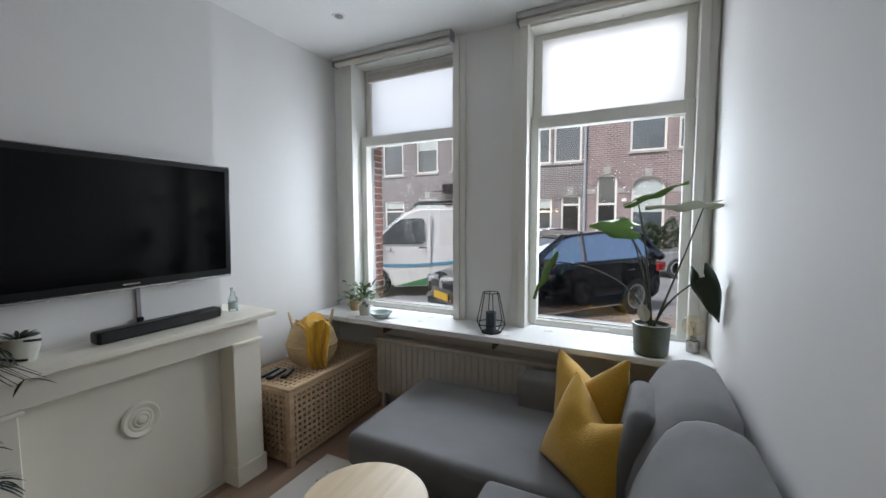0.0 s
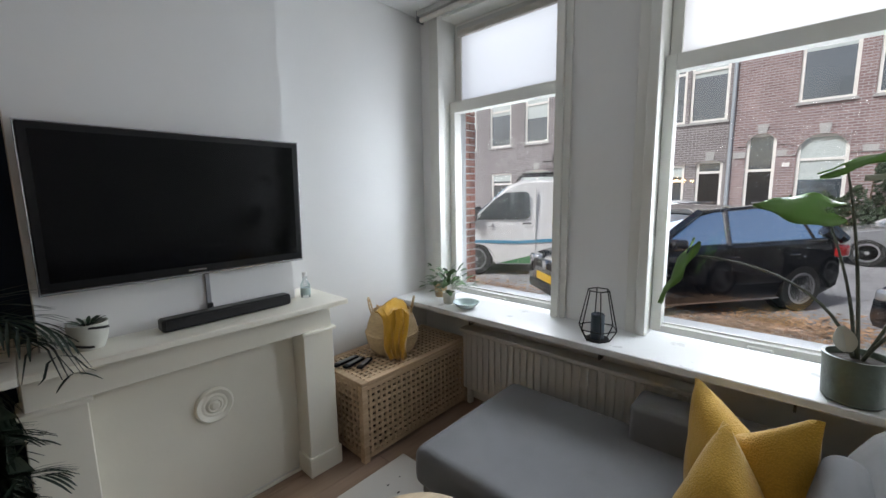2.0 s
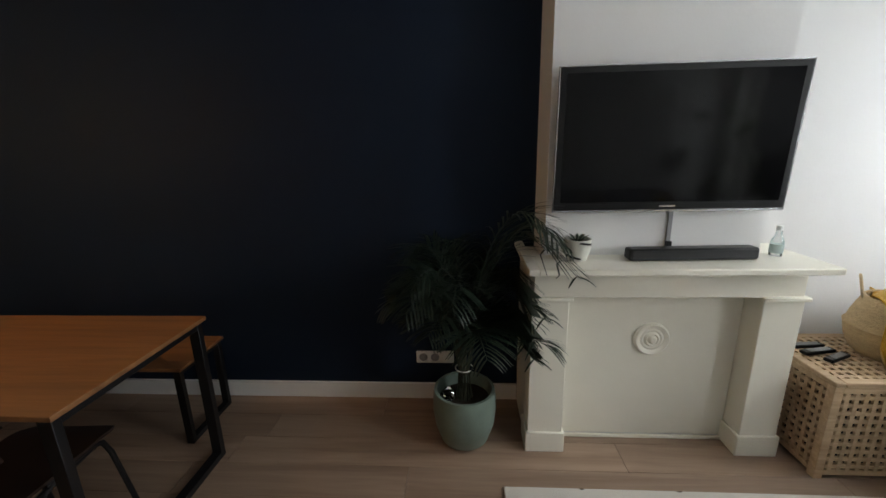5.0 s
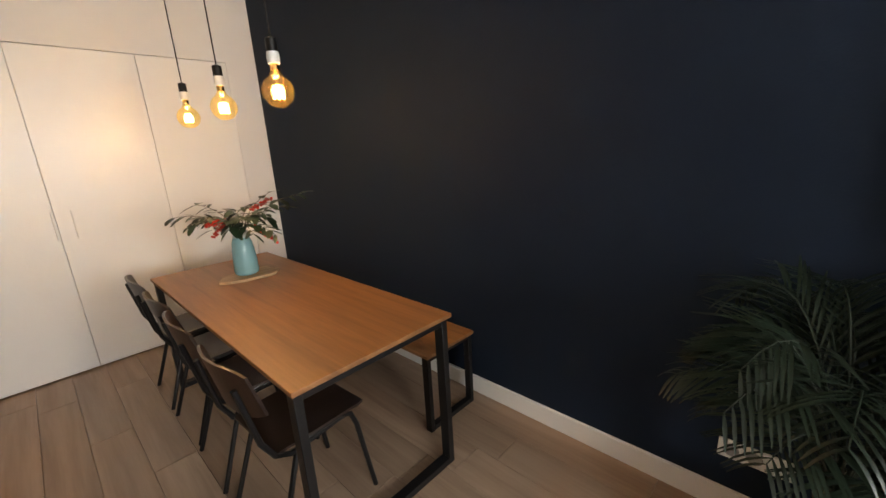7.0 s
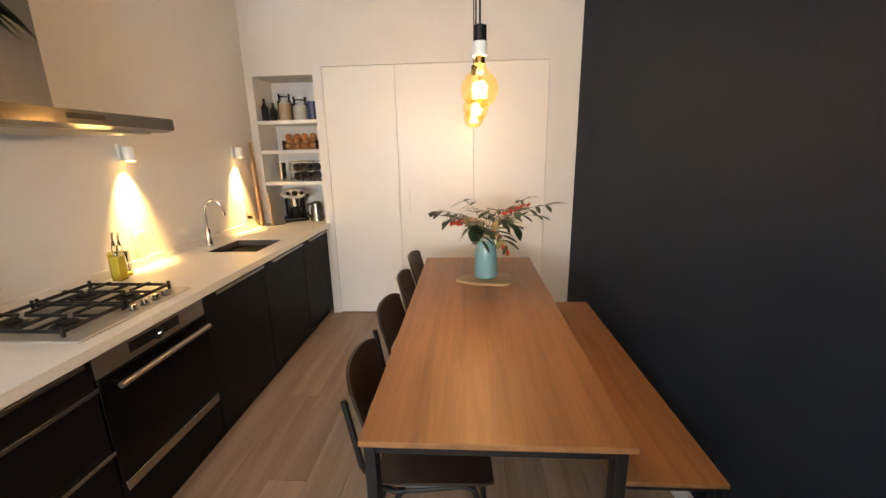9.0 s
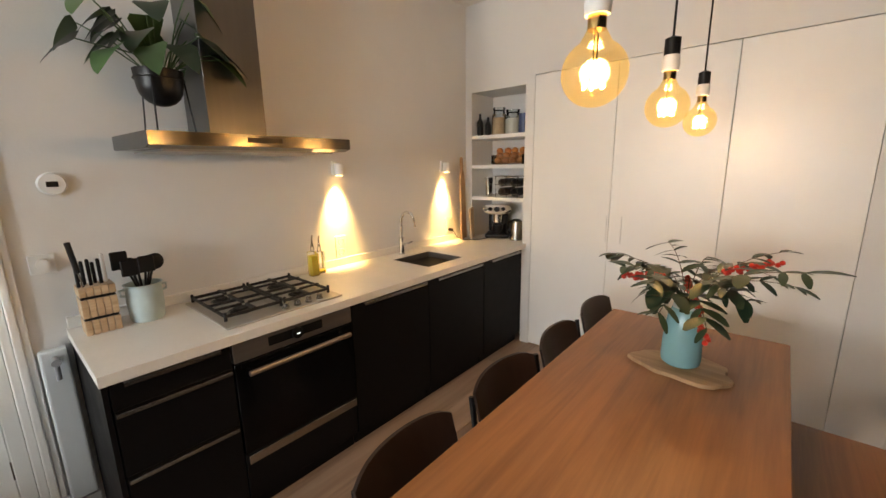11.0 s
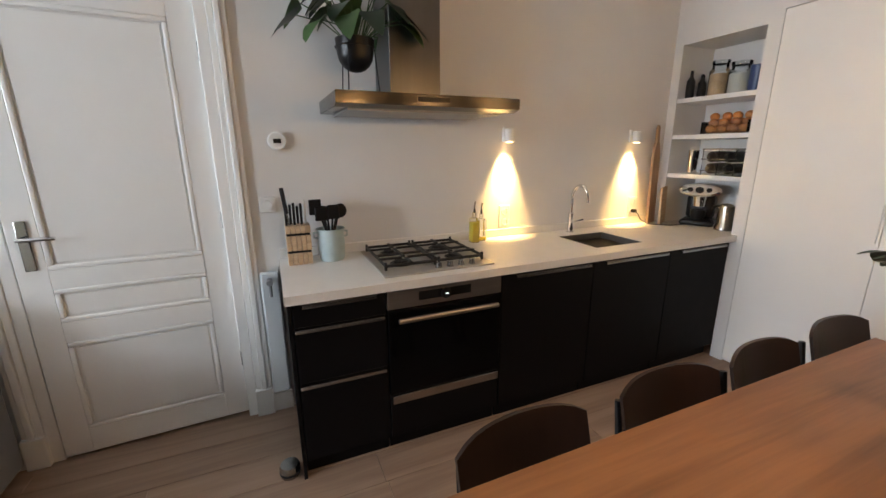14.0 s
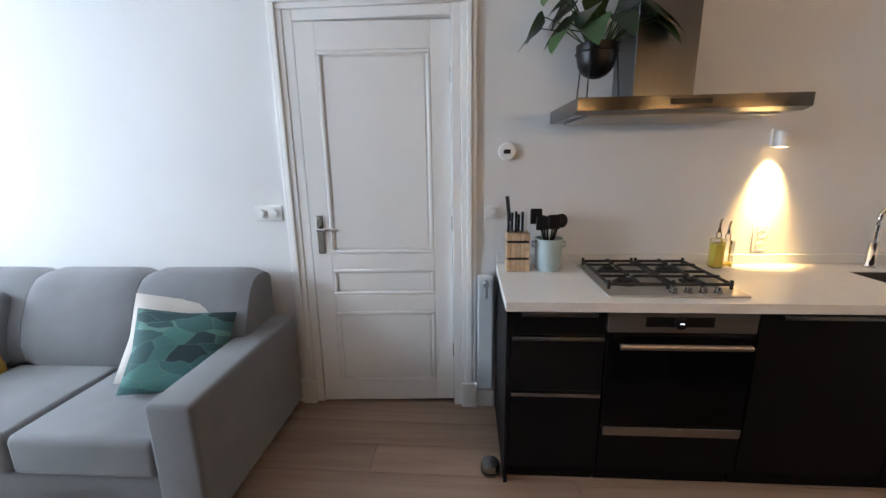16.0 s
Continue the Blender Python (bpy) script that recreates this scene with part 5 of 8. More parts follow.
pts = [(0, 0, 0.13), (0, 0, 0.22)] + [(-0.055 + 0.055 * math.cos(a), -0.01 * a, 0.25 + 0.075 * math.sin(a)) for a in [k * math.pi / 10 for k in range(0, 11)]] + [(-0.113, -0.035, 0.215)]
tube(bm, pts, 0.0115, 12)
part("spout", bm, M_CHROME, t, "curved chrome spout")
bm = bmesh.new()
tube(bm, [(0, -0.02, 0.07), (-0.005, -0.06, 0.075), (-0.015, -0.095, 0.085)], 0.007)
part("lever", bm, M_CHROME, t)


def hob():
    t = thing("gas_hob", "four-burner steel gas hob with black cast-iron grates", "hob", (0, 0, 0.90))
    x0, x1, y0, y1 = 2.625, 3.13, 1.82, 2.39
    bx("plate", (x0, x1, y0, y1, 0.0005, 0.009), M_HOBSTEEL, t, "brushed steel hob plate", 0.003)
    for x, y, r in ((2.80, 2.26, 0.035), (3.02, 2.26, 0.028), (2.82, 1.96, 0.028), (3.02, 1.96, 0.042)):
        bm = bmesh.new()
        lathe(bm, [(r + 0.012, 0.0092), (r + 0.01, 0.016), (r, 0.017), (r, 0.024), (r * 0.85, 0.028), (0.001, 0.028)], x, y, 24)
        part("burner", bm, M_IRON, t)
        bm = bmesh.new()
        lathe(bm, [(r + 0.020, 0.0091), (r + 0.020, 0.0125), (r + 0.0125, 0.0125)], x, y, 24)
        part("burner_ring", bm, M_STEEL, t)
    for ya, yb in ((1.85, 2.09), (2.11, 2.36)):
        bm = bmesh.new()
        xa, xb = 2.71, 3.11
        h = 0.044
        ym, xm = (ya + yb) / 2, (xa + xb) / 2
        for a, b in (((xa, ya), (xb, ya)), ((xa, yb), (xb, yb)), ((xa, ya), (xa, yb)), ((xb, ya), (xb, yb)), ((xm, ya), (xm, yb))):
            tube(bm, [(a[0], a[1], h - 0.012), (b[0], b[1], h - 0.012)], 0.0075, 6)
        for cx in ((xa + xm) / 2, (xb + xm) / 2):
            for dx, dy in ((1, 0), (-1, 0), (0, 1), (0, -1)):
                ex, ey = dx * (xm - xa) / 2, dy * (yb - ya) / 2
                box(bm, min(cx + dx * 0.022, cx + ex) - 0.006, max(cx + dx * 0.022, cx + ex) + 0.006, min(ym + dy * 0.022, ym + ey) - 0.006, max(ym + dy * 0.022, ym + ey) + 0.006, h - 0.010, h)
        for x in (xa, xb):
            for y in (ya, yb):
                box(bm, x - 0.006, x + 0.006, y - 0.006, y + 0.006, 0.0095, h + 0.006, 0.002)
        part("grate", bm, M_IRON, t, "black cast-iron grate")
    for y in (1.90, 1.96, 2.02, 2.08):
        bm = bmesh.new()
        lathe(bm, [(0.017, 0.0092), (0.017, 0.014), (0.014, 0.016), (0.013, 0.034), (0.001, 0.035)], 2.665, y + 0.03, 20)
        part("knob", bm, M_STEEL, t, "steel burner knob")


hob()


def hood():
    t = thing("cooker_hood", "brushed steel wall cooker hood with flat canopy", "cooker hood", (0, 0, 0))
    bm = bmesh.new()
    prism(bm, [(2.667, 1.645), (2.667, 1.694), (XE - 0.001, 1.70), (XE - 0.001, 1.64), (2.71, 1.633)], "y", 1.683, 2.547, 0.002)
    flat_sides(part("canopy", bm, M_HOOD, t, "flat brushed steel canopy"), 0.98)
    bx("filter", (2.74, 3.14, 1.74, 2.49, 1.625, 1.6345), mat("hood_filter", (0.30, 0.30, 0.29), 0.45, 0.8, vary=0.2, scale=200), t, "grease filter")
    bx("chimney", (2.93, XE - 0.001, 1.985, 2.245, 1.701, ZC - 0.001), M_STEELV, t, "upright steel chimney", 0.002)
    bx("switch_strip", (2.6645, 2.6668, 2.05, 2.20, 1.662, 1.682), M_BLACK, t, "black switch strip", 0)


hood()


def wall_spot(y):
    t = thing("wall_spot", "white wall spotlight shining down, lit", "wall lamp", (XE, y, 1.545), group="worktop spots")
    bx("mount", (-0.02, -0.0005, -0.02, 0.02, -0.035, 0.05), M_WHITEPLASTIC, t, bevel=0.004)
    bm = bmesh.new()
    lathe(bm, [(0.02, -0.04), (0.03, -0.038), (0.031, 0.035), (0.026, 0.04), (0.001, 0.041)], -0.06, 0, 24)
    part("head", bm, M_WHITEPLASTIC, t, "white cylinder head")
    bm = bmesh.new()
    lathe(bm, [(0.001, -0.0415), (0.021, -0.0415), (0.021, -0.0405)], -0.06, 0, 20)
    part("lens", bm, M_SPOTLENS, t, "glowing lens")
    bm = bmesh.new()
    tube(bm, [(-0.018, 0, 0.0), (-0.045, 0, 0.0)], 0.006)
    part("arm", bm, M_WHITEPLASTIC, t)
    l = bpy.data.lights.new("spot_light", "SPOT")
    l.energy, l.color, l.shadow_soft_size, l.spot_size, l.spot_blend = 72, (1.0, 0.62, 0.22), 0.03, radians(60), 1.0
    o = new("spot_light", l)
    o.matrix_world = look((XE - 0.060, y, 1.50), (XE + 0.008, y, 1.27))


wall_spot(1.43)
wall_spot(0.35)


def outlet(y, z):
    t = thing("wall_socket", "white double wall socket above the worktop", "socket", (XE, y, z), group="worktop sockets")
    bx("plate", (-0.012, -0.0005, -0.04, 0.04, -0.075, 0.075), M_WHITEPLASTIC, t, bevel=0.004, seg=2)
    for dz in (-0.035, 0.035):
        bm = bmesh.new()
        lathe(bm, [(0.024, -0.0122), (0.021, -0.015), (0.019, -0.0124), (0.001, -0.0123)], 0, dz, 20, "x")
        part("socket", bm, M_WHITEPLASTIC, t)
    return t


outlet(1.42, 1.03)
outlet(0.27, 1.03)
t = thing("power_cable", "black plug and flex running to the coffee machine", "cable", (XE - 0.013, 0.27, 1.0))
bm = bmesh.new()
cyl(bm, (-0.001, 0, 0), (-0.035, 0, 0), 0.014)
part("plug", bm, M_BLACK, t)
bm = bmesh.new()
tube(bm, [(-0.035, 0, 0), (-0.06, 0.0, -0.02), (-0.07, -0.02, -0.06), (-0.10, -0.07, -0.094), (-0.20, -0.18, -0.096), (-0.22, -0.30, -0.096)], 0.003)
part("flex", bm, M_BLACK, t)


# ---- things on the worktop ----
t = thing("knife_block", "pale slatted wooden knife block with knives", "knife block", (3.06, 2.715, 0.90), rz=0)
for z0, z1 in ((0.001, 0.062), (0.074, 0.150), (0.162, 0.20)):
    for k in range(5):
        bx("slab", (-0.05, 0.05, -0.058 + k * 0.0235, -0.0362 + k * 0.0235, z0, z1), M_BEECH, t, bevel=0.002)
for z in (0.062, 0.150):
    bx("spacer", (-0.046, 0.046, -0.055, 0.056, z + 0.0002, z + 0.0118), M_BLACK, t)
for k, (dy, h, dx) in enumerate(((0.05, 0.13, -0.02), (0.028, 0.10, 0.01), (0.012, 0.11, -0.02), (-0.006, 0.09, 0.015), (-0.022, 0.105, -0.01), (-0.04, 0.12, 0.01))):
    bm = bmesh.new()
    box(bm, dx - 0.008, dx + 0.008, dy - 0.006, dy + 0.006, 0.2005, 0.20 + h, 0.003)
    part("knife", bm, M_BLACK if k not in (5,) else M_WHITEPLASTIC, t, "knife grip standing in the block")
t = thing("sharpening_steel", "sharpening steel with black grip standing in the knife block", "sharpening steel", (3.03, 2.752, 1.101))
bm = bmesh.new()
tube(bm, [(0, 0, 0), (0, 0.008, 0.06)], 0.004)
part("rod", bm, M_STEEL, t)
bm = bmesh.new()
tube(bm, [(0, 0.008, 0.06), (0, 0.022, 0.185)], 0.010)
part("grip", bm, M_BLACK, t)

t = thing("utensil_pot", "pale blue stoneware pot holding kitchen tools", "utensil pot", (3.06, 2.555, 0.90))
bm = bmesh.new()
lathe(bm, [(0.001, 0.001), (0.058, 0.001), (0.064, 0.012), (0.069, 0.09), (0.066, 0.15), (0.069, 0.162), (0.073, 0.168), (0.066, 0.168), (0.060, 0.15), (0.060, 0.02), (0.001, 0.018)], seg=32)
part("pot", bm, M_TEALPALE, t)
for s in (-1, 1):
    bm = bmesh.new()
    tube(bm, [(0, s * 0.066, 0.15), (0, s * 0.085, 0.148), (0, s * 0.084, 0.125), (0, s * 0.068, 0.12)], 0.006)
    part("ear", bm, M_TEALPALE, t)
rnd = random.Random(4)
for k, (dx, dy, kind) in enumerate(((-0.03, 0.03, "turner"), (-0.01, 0.01, "spoon"), (-0.03, -0.01, "turner"), (0.01, -0.03, "ladle"), (0.02, 0.02, "spoon"), (-0.02, -0.035, "spoon"), (0.0, 0.045, "turner"))):
    u = thing("kitchen_utensil", "steel ladle standing in the pot" if kind == "ladle" else "black plastic kitchen tool standing in the pot", "kitchen tool", (3.06, 2.555, 0.92), group="tools in the pot")
    L = 0.26 + rnd.random() * 0.05
    top = Vector((dx * 1.5, dy * 1.5, L))
    bm = bmesh.new()
    tube(bm, [(-dx * 0.4, -dy * 0.4, 0.001), top * 0.8], 0.005)
    part("grip", bm, M_STEEL if kind == "ladle" else M_BLACK, u)
    bm = bmesh.new()
    if kind == "turner":
        box(bm, top.x - 0.005, top.x + 0.003, top.y - 0.03, top.y + 0.03, L * 0.72, L * 0.98, 0.004)
    else:
        bmesh.ops.create_uvsphere(bm, u_segments=16, v_segments=8, radius=0.032, matrix=Matrix.Translation((top.x, top.y, L * 0.86)) @ Matrix.Diagonal((0.35, 1, 1.15, 1)))
    part("head", bm, M_STEEL if kind == "ladle" else M_BLACK, u)

for k, (x, y, h, lvl) in enumerate(((3.10, 1.69, 0.155, 0.13), (3.13, 1.625, 0.14, 0.02))):
    t = thing("oil_bottle", "square glass oil bottle with steel pourer", "bottle", (x, y, 0.90), group="oil and vinegar bottles")
    bm = bmesh.new()
    box(bm, -0.027, 0.027, -0.027, 0.027, 0.001, h, 0.008, 3)
    g = part("bottle", bm, M_JAR, t, "clear glass")
    g.visible_shadow = False
    bx("oil", (-0.023, 0.023, -0.023, 0.023, 0.006, lvl), M_OIL, t, "golden oil", 0.004)
    bm = bmesh.new()
    lathe(bm, [(0.012, h), (0.012, h + 0.03), (0.008, h + 0.035), (0.006, h + 0.055), (0.001, h + 0.056)], seg=16)
    part("neck", bm, M_JAR, t, "glass neck")
    bm = bmesh.new()
    tube(bm, [(0, 0, h + 0.03), (0, 0, h + 0.075), (-0.01, 0, h + 0.1)], 0.005)
    part("pourer", bm, M_STEEL, t)

# long boards leaning in the corner
t = thing("cutting_board", "long narrow wooden serving board leaning on the wall", "cutting board", (3.155, 0.10, 0.90), rz=0)
bm = bmesh.new()
prism(bm, [(-0.07, 0.001), (0.07, 0.001), (0.065, 0.50), (0.045, 0.58), (0.022, 0.62), (0.020, 0.72), (0.0, 0.735), (-0.020, 0.72), (-0.022, 0.62), (-0.045, 0.58), (-0.065, 0.50)], "x", -0.01, 0.01, 0.003)
b = part("board", bm, M_BOARD, t)
t.matrix_world = pose(3.15, 0.105, 0.90, 0, 1.6, 20)
t = thing("cutting_board", "short pale wooden board leaning by the niche", "cutting board", (3.09, 0.03, 0.90))
t.matrix_world = pose(3.085, 0.06, 0.90, 0, 2, 28)
bx("board", (-0.009, 0.009, -0.09, 0.09, 0.001, 0.28), M_BEECH, t, bevel=0.004)

# espresso machine and kettle
t = thing("coffee_machine", "black capsule coffee machine with chrome oval front", "coffee machine", (2.925, -0.12, 0.90), rz=26)
t.scale = (1.32, 1.1, 1.04)
bm = bmesh.new()
box(bm, -0.085, 0.085, -0.14, 0.06, 0.001, 0.04, 0.015, 3)
part("base", bm, M_BLACK, t)
bm = bmesh.new()
box(bm, -0.07, 0.07, -0.14, -0.03, 0.0402, 0.22, 0.03, 4)
part("body", bm, M_BLACK, t)
bm = bmesh.new()
bmesh.ops.create_uvsphere(bm, u_segments=28, v_segments=14, radius=0.1, matrix=Matrix.Translation((0, -0.03, 0.245)) @ Matrix.Diagonal((0.95, 0.95, 0.42, 1)))
part("top", bm, M_BLACK, t)
bm = bmesh.new()
lathe(bm, [(0.001, 0.0), (0.098, 0.002), (0.102, 0.010), (0.085, 0.018), (0.001, 0.013)], seg=40)
bm.transform(Matrix.Translation((0, 0.066, 0.255)) @ Matrix.Rotation(radians(-66), 4, "X") @ Matrix.Diagonal((1, 0.48, 1, 1)))
part("front_ring", bm, M_CHROME, t, "chrome oval ring")
for dx in (-0.045, 0.0, 0.045):
    bm = bmesh.new()
    cyl(bm, (dx, 0.074, 0.258), (dx, 0.088, 0.264), 0.020 if dx == 0 else 0.014)
    part("button", bm, M_BLACK, t)
bm = bmesh.new()
cyl(bm, (0, 0.02, 0.14), (0, 0.02, 0.21), 0.028, 0.034)
part("group_head", bm, M_CHROME, t)
bm = bmesh.new()
lathe(bm, [(0.025, 0.041), (0.038, 0.07), (0.038, 0.115), (0.034, 0.115), (0.001, 0.06)], 0.0, 0.02)
part("cup", bm, M_BLACK, t, "black cup below the spout")
t = thing("kettle", "steel and black kettle in the niche", "kettle", (2.72, -0.11, 0.90))
bm = bmesh.new()
lathe(bm, [(0.001, 0.001), (0.06, 0.001), (0.06, 0.02), (0.055, 0.03), (0.048, 0.17), (0.03, 0.185), (0.001, 0.19)], seg=28)
part("body", bm, M_STEEL, t)
bm = bmesh.new()
tube(bm, [(0.03, 0.04, 0.17), (0.05, 0.075, 0.16), (0.05, 0.08, 0.08), (0.04, 0.055, 0.04)], 0.009)
part("grip", bm, M_BLACK, t)


# ---- things in the niche ----
def bottle(x, y, z, r, h, m, label, nm="bottle"):
    t = thing(nm, label, "bottle", (x, y, z), group="dark bottles on the shelf")
    bm = bmesh.new()
    lathe(bm, [(0.001, 0.001), (r, 0.001), (r, h * 0.62), (r * 0.4, h * 0.78), (r * 0.36, h), (0.001, h)], seg=18)
    part("bottle", bm, m, t)


bottle(3.085, -0.06, 1.816, 0.028, 0.19, M_BLACK, "tall dark oil bottle on the shelf")
bottle(3.045, -0.13, 1.816, 0.026, 0.16, M_BLACK, "dark vinegar bottle on the shelf")
bottle(3.01, -0.07, 1.816, 0.024, 0.155, M_BLACK, "small dark bottle on the shelf")


def jar(x, y, z, r, h, fill, lvl, label, lid=M_JAR):
    t = thing("storage_jar", label, "jar", (x, y, z), group="storage jars")
    bm = bmesh.new()
    lathe(bm, [(0.001, 0.001), (r, 0.001), (r, h * 0.8), (r * 0.8, h * 0.88), (r * 0.8, h)], seg=26)
    g = part("glass_body", bm, M_JAR, t)
    g.visible_shadow = False
    bm = bmesh.new()
    lathe(bm, [(0.001, 0.004), (r * 0.93, 0.004), (r * 0.93, h * lvl), (0.001, h * lvl + 0.003)], seg=22)
    part("filling", bm, fill, t)
    bm = bmesh.new()
    lathe(bm, [(r * 0.82, h), (r * 0.86, h + 0.005), (r * 0.86, h + 0.022), (0.001, h + 0.024)], seg=22)
    part("lid", bm, lid, t)


jar(2.925, -0.12, 1.816, 0.062, 0.21, M_CEREAL, 0.7, "tall glass jar of dry goods")
jar(2.785, -0.12, 1.816, 0.068, 0.18, M_POTPALE, 0.7, "glass jar of flour")
t = thing("tin", "dark blue tin on the niche shelf", "tin", (2.665, -0.10, 1.816))
bm = bmesh.new()
lathe(bm, [(0.001, 0.001), (0.045, 0.001), (0.045, 0.14), (0.046, 0.145), (0.046, 0.16), (0.001, 0.162)], seg=24)
part("tin_body", bm, M_BLUEJAR, t)
t = thing("fruit_bowl", "clear rectangular bowl heaped with oranges and apples", "bowl", (2.80, -0.15, 1.56))
bm = bmesh.new()
for d in ((-0.155, 0.155, -0.10, 0.10, 0.001, 0.006), (-0.155, -0.151, -0.10, 0.10, 0.006, 0.085), (0.151, 0.155, -0.10, 0.10, 0.006, 0.085), (-0.151, 0.151, -0.10, -0.096, 0.006, 0.085), (-0.151, 0.151, 0.096, 0.10, 0.006, 0.085)):
    box(bm, *d)
g = part("bowl", bm, M_JAR, t)
g.visible_shadow = False
M_APPLE = mat("red_yellow_apple", (0.55, 0.20, 0.06), 0.35, vary=0.5, scale=22)
rnd = random.Random(9)
for k in range(24):
    lv = 0 if k < 12 else (1 if k < 20 else 2)
    q = k - (0, 12, 20)[lv]
    nx = (4, 4, 4)[lv]
    fx = -0.112 + 0.074 * (q % nx) + rnd.uniform(-0.008, 0.008) + 0.012 * lv
    fy = (-0.060 + 0.060 * (q // nx) + 0.018 * lv) + rnd.uniform(-0.006, 0.006)
    apple = rnd.random() < 0.4
    f = thing("apple" if apple else "mandarin", "small red and yellow apple in the bowl" if apple else "small orange mandarin in the bowl", "fruit", (2.80 + fx, -0.15 + fy, 1.56 + 0.037 + lv * 0.043), group="fruit in the bowl")
    bm = bmesh.new()
    bmesh.ops.create_uvsphere(bm, u_segments=14, v_segments=8, radius=0.031, matrix=Matrix.Diagonal((1, 1, 0.9, 1)))
    part("fruit", bm, M_APPLE if apple else M_ORANGE, f)
t = thing("steel_shaker", "polished steel shaker cup on the shelf", "shaker", (3.0, -0.08, 1.28))
bm = bmesh.new()
lathe(bm, [(0.001, 0.001), (0.03, 0.001), (0.04, 0.17), (0.037, 0.17), (0.001, 0.01)], seg=24)
part("cup", bm, M_CHROME, t)
t = thing("wine_rack", "black wire rack with dark glass bottles", "rack", (2.79, -0.14, 1.28))
bm = bmesh.new()
for x in (-0.11, 0.0, 0.11):
    tube(bm, [(x, 0.10, 0.001), (x, 0.10, 0.18), (x, -0.10, 0.18), (x, -0.10, 0.001)], 0.004)
for z in (0.03, 0.11, 0.178):
    tube(bm, [(-0.12, 0.10, z), (0.12, 0.10, z)], 0.0035)
    tube(bm, [(-0.12, -0.10, z), (0.12, -0.10, z)], 0.0035)
part("rack", bm, M_STEEL, t)
for x, z in ((-0.06, 0.046), (0.06, 0.046), (-0.06, 0.126), (0.06, 0.126)):
    bm = bmesh.new()
    cyl(bm, (x, -0.12, z), (x, 0.08, z), 0.036)
    cyl(bm, (x, 0.0795, z), (x, 0.115, z), 0.03, 0.014)
    part("bottle", bm, M_BLACK if (x + z) < 0.1 else M_DARKWOOD, t)


# ---- plant on the hood ----
def pothos():
    t = thing("hanging_pot_plant", "leafy green plant in a black pot on a wire stand", "potted plant", (3.02, 2.385, 1.695))
    bm = bmesh.new()
    prof = [(0.001, 0.125)] + [(0.085 * math.sin(a), 0.21 - 0.085 * math.cos(a)) for a in (0.3, 0.6, 0.9, 1.2, 1.5)] + [(0.092, 0.27), (0.084, 0.27), (0.08, 0.24), (0.001, 0.235)]
    lathe(bm, prof, seg=30)
    part("pot", bm, M_BLACK, t, "round-bottomed black pot")
    bm = bmesh.new()
    lathe(bm, [(0.001, 0.236), (0.08, 0.25), (0.001, 0.256)], seg=20)
    part("soil", bm, M_SOIL, t)
    bm = bmesh.new()
    tube(bm, [(0.092 * math.cos(a), 0.092 * math.sin(a), 0.235) for a in [k * 2 * math.pi / 24 for k in range(25)]], 0.003, 6)
    for k in range(3):
        a = k * 2.094 + 0.5
        tube(bm, [(0.092 * math.cos(a), 0.092 * math.sin(a), 0.235), (0.115 * math.cos(a), 0.115 * math.sin(a), 0.006)], 0.0035, 6)
    part("stand", bm, M_BLACKMETAL, t, "thin black wire stand")
    rnd = random.Random(12)
    for k in range(30):
        a = rnd.random() * 6.283
        el = rnd.uniform(-0.1, 1.25)
        L = rnd.uniform(0.13, 0.30)
        d = Vector((math.cos(a) * math.cos(el) * 0.8, math.sin(a) * math.cos(el) * 1.15, math.sin(el) + 0.25))
        root = Vector((0.03 * math.cos(a), 0.03 * math.sin(a), 0.25))
        tip = root + d * L
        tip.x = min(tip.x, 0.10)
        st = bmesh.new()
        tube(st, [root, root + d * L * 0.5 + Vector((0, 0, 0.03)), tip], 0.0028, 5)
        part("stem", st, M_LEAF, t)
        bm = bmesh.new()
        out = Vector((math.cos(a) * 0.7 - 0.25, math.sin(a), -0.55 - 0.3 * rnd.random()))
        leaf_into(bm, tip, out, rnd.uniform(0.13, 0.17), rnd.uniform(0.12, 0.16), 0.22, 0.12, 7, (0.3 * rnd.random(), 0.2, 1), heart=True)
        part("leaf", bm, M_LEAF if k % 3 else M_LEAFDARK, t)


pothos()


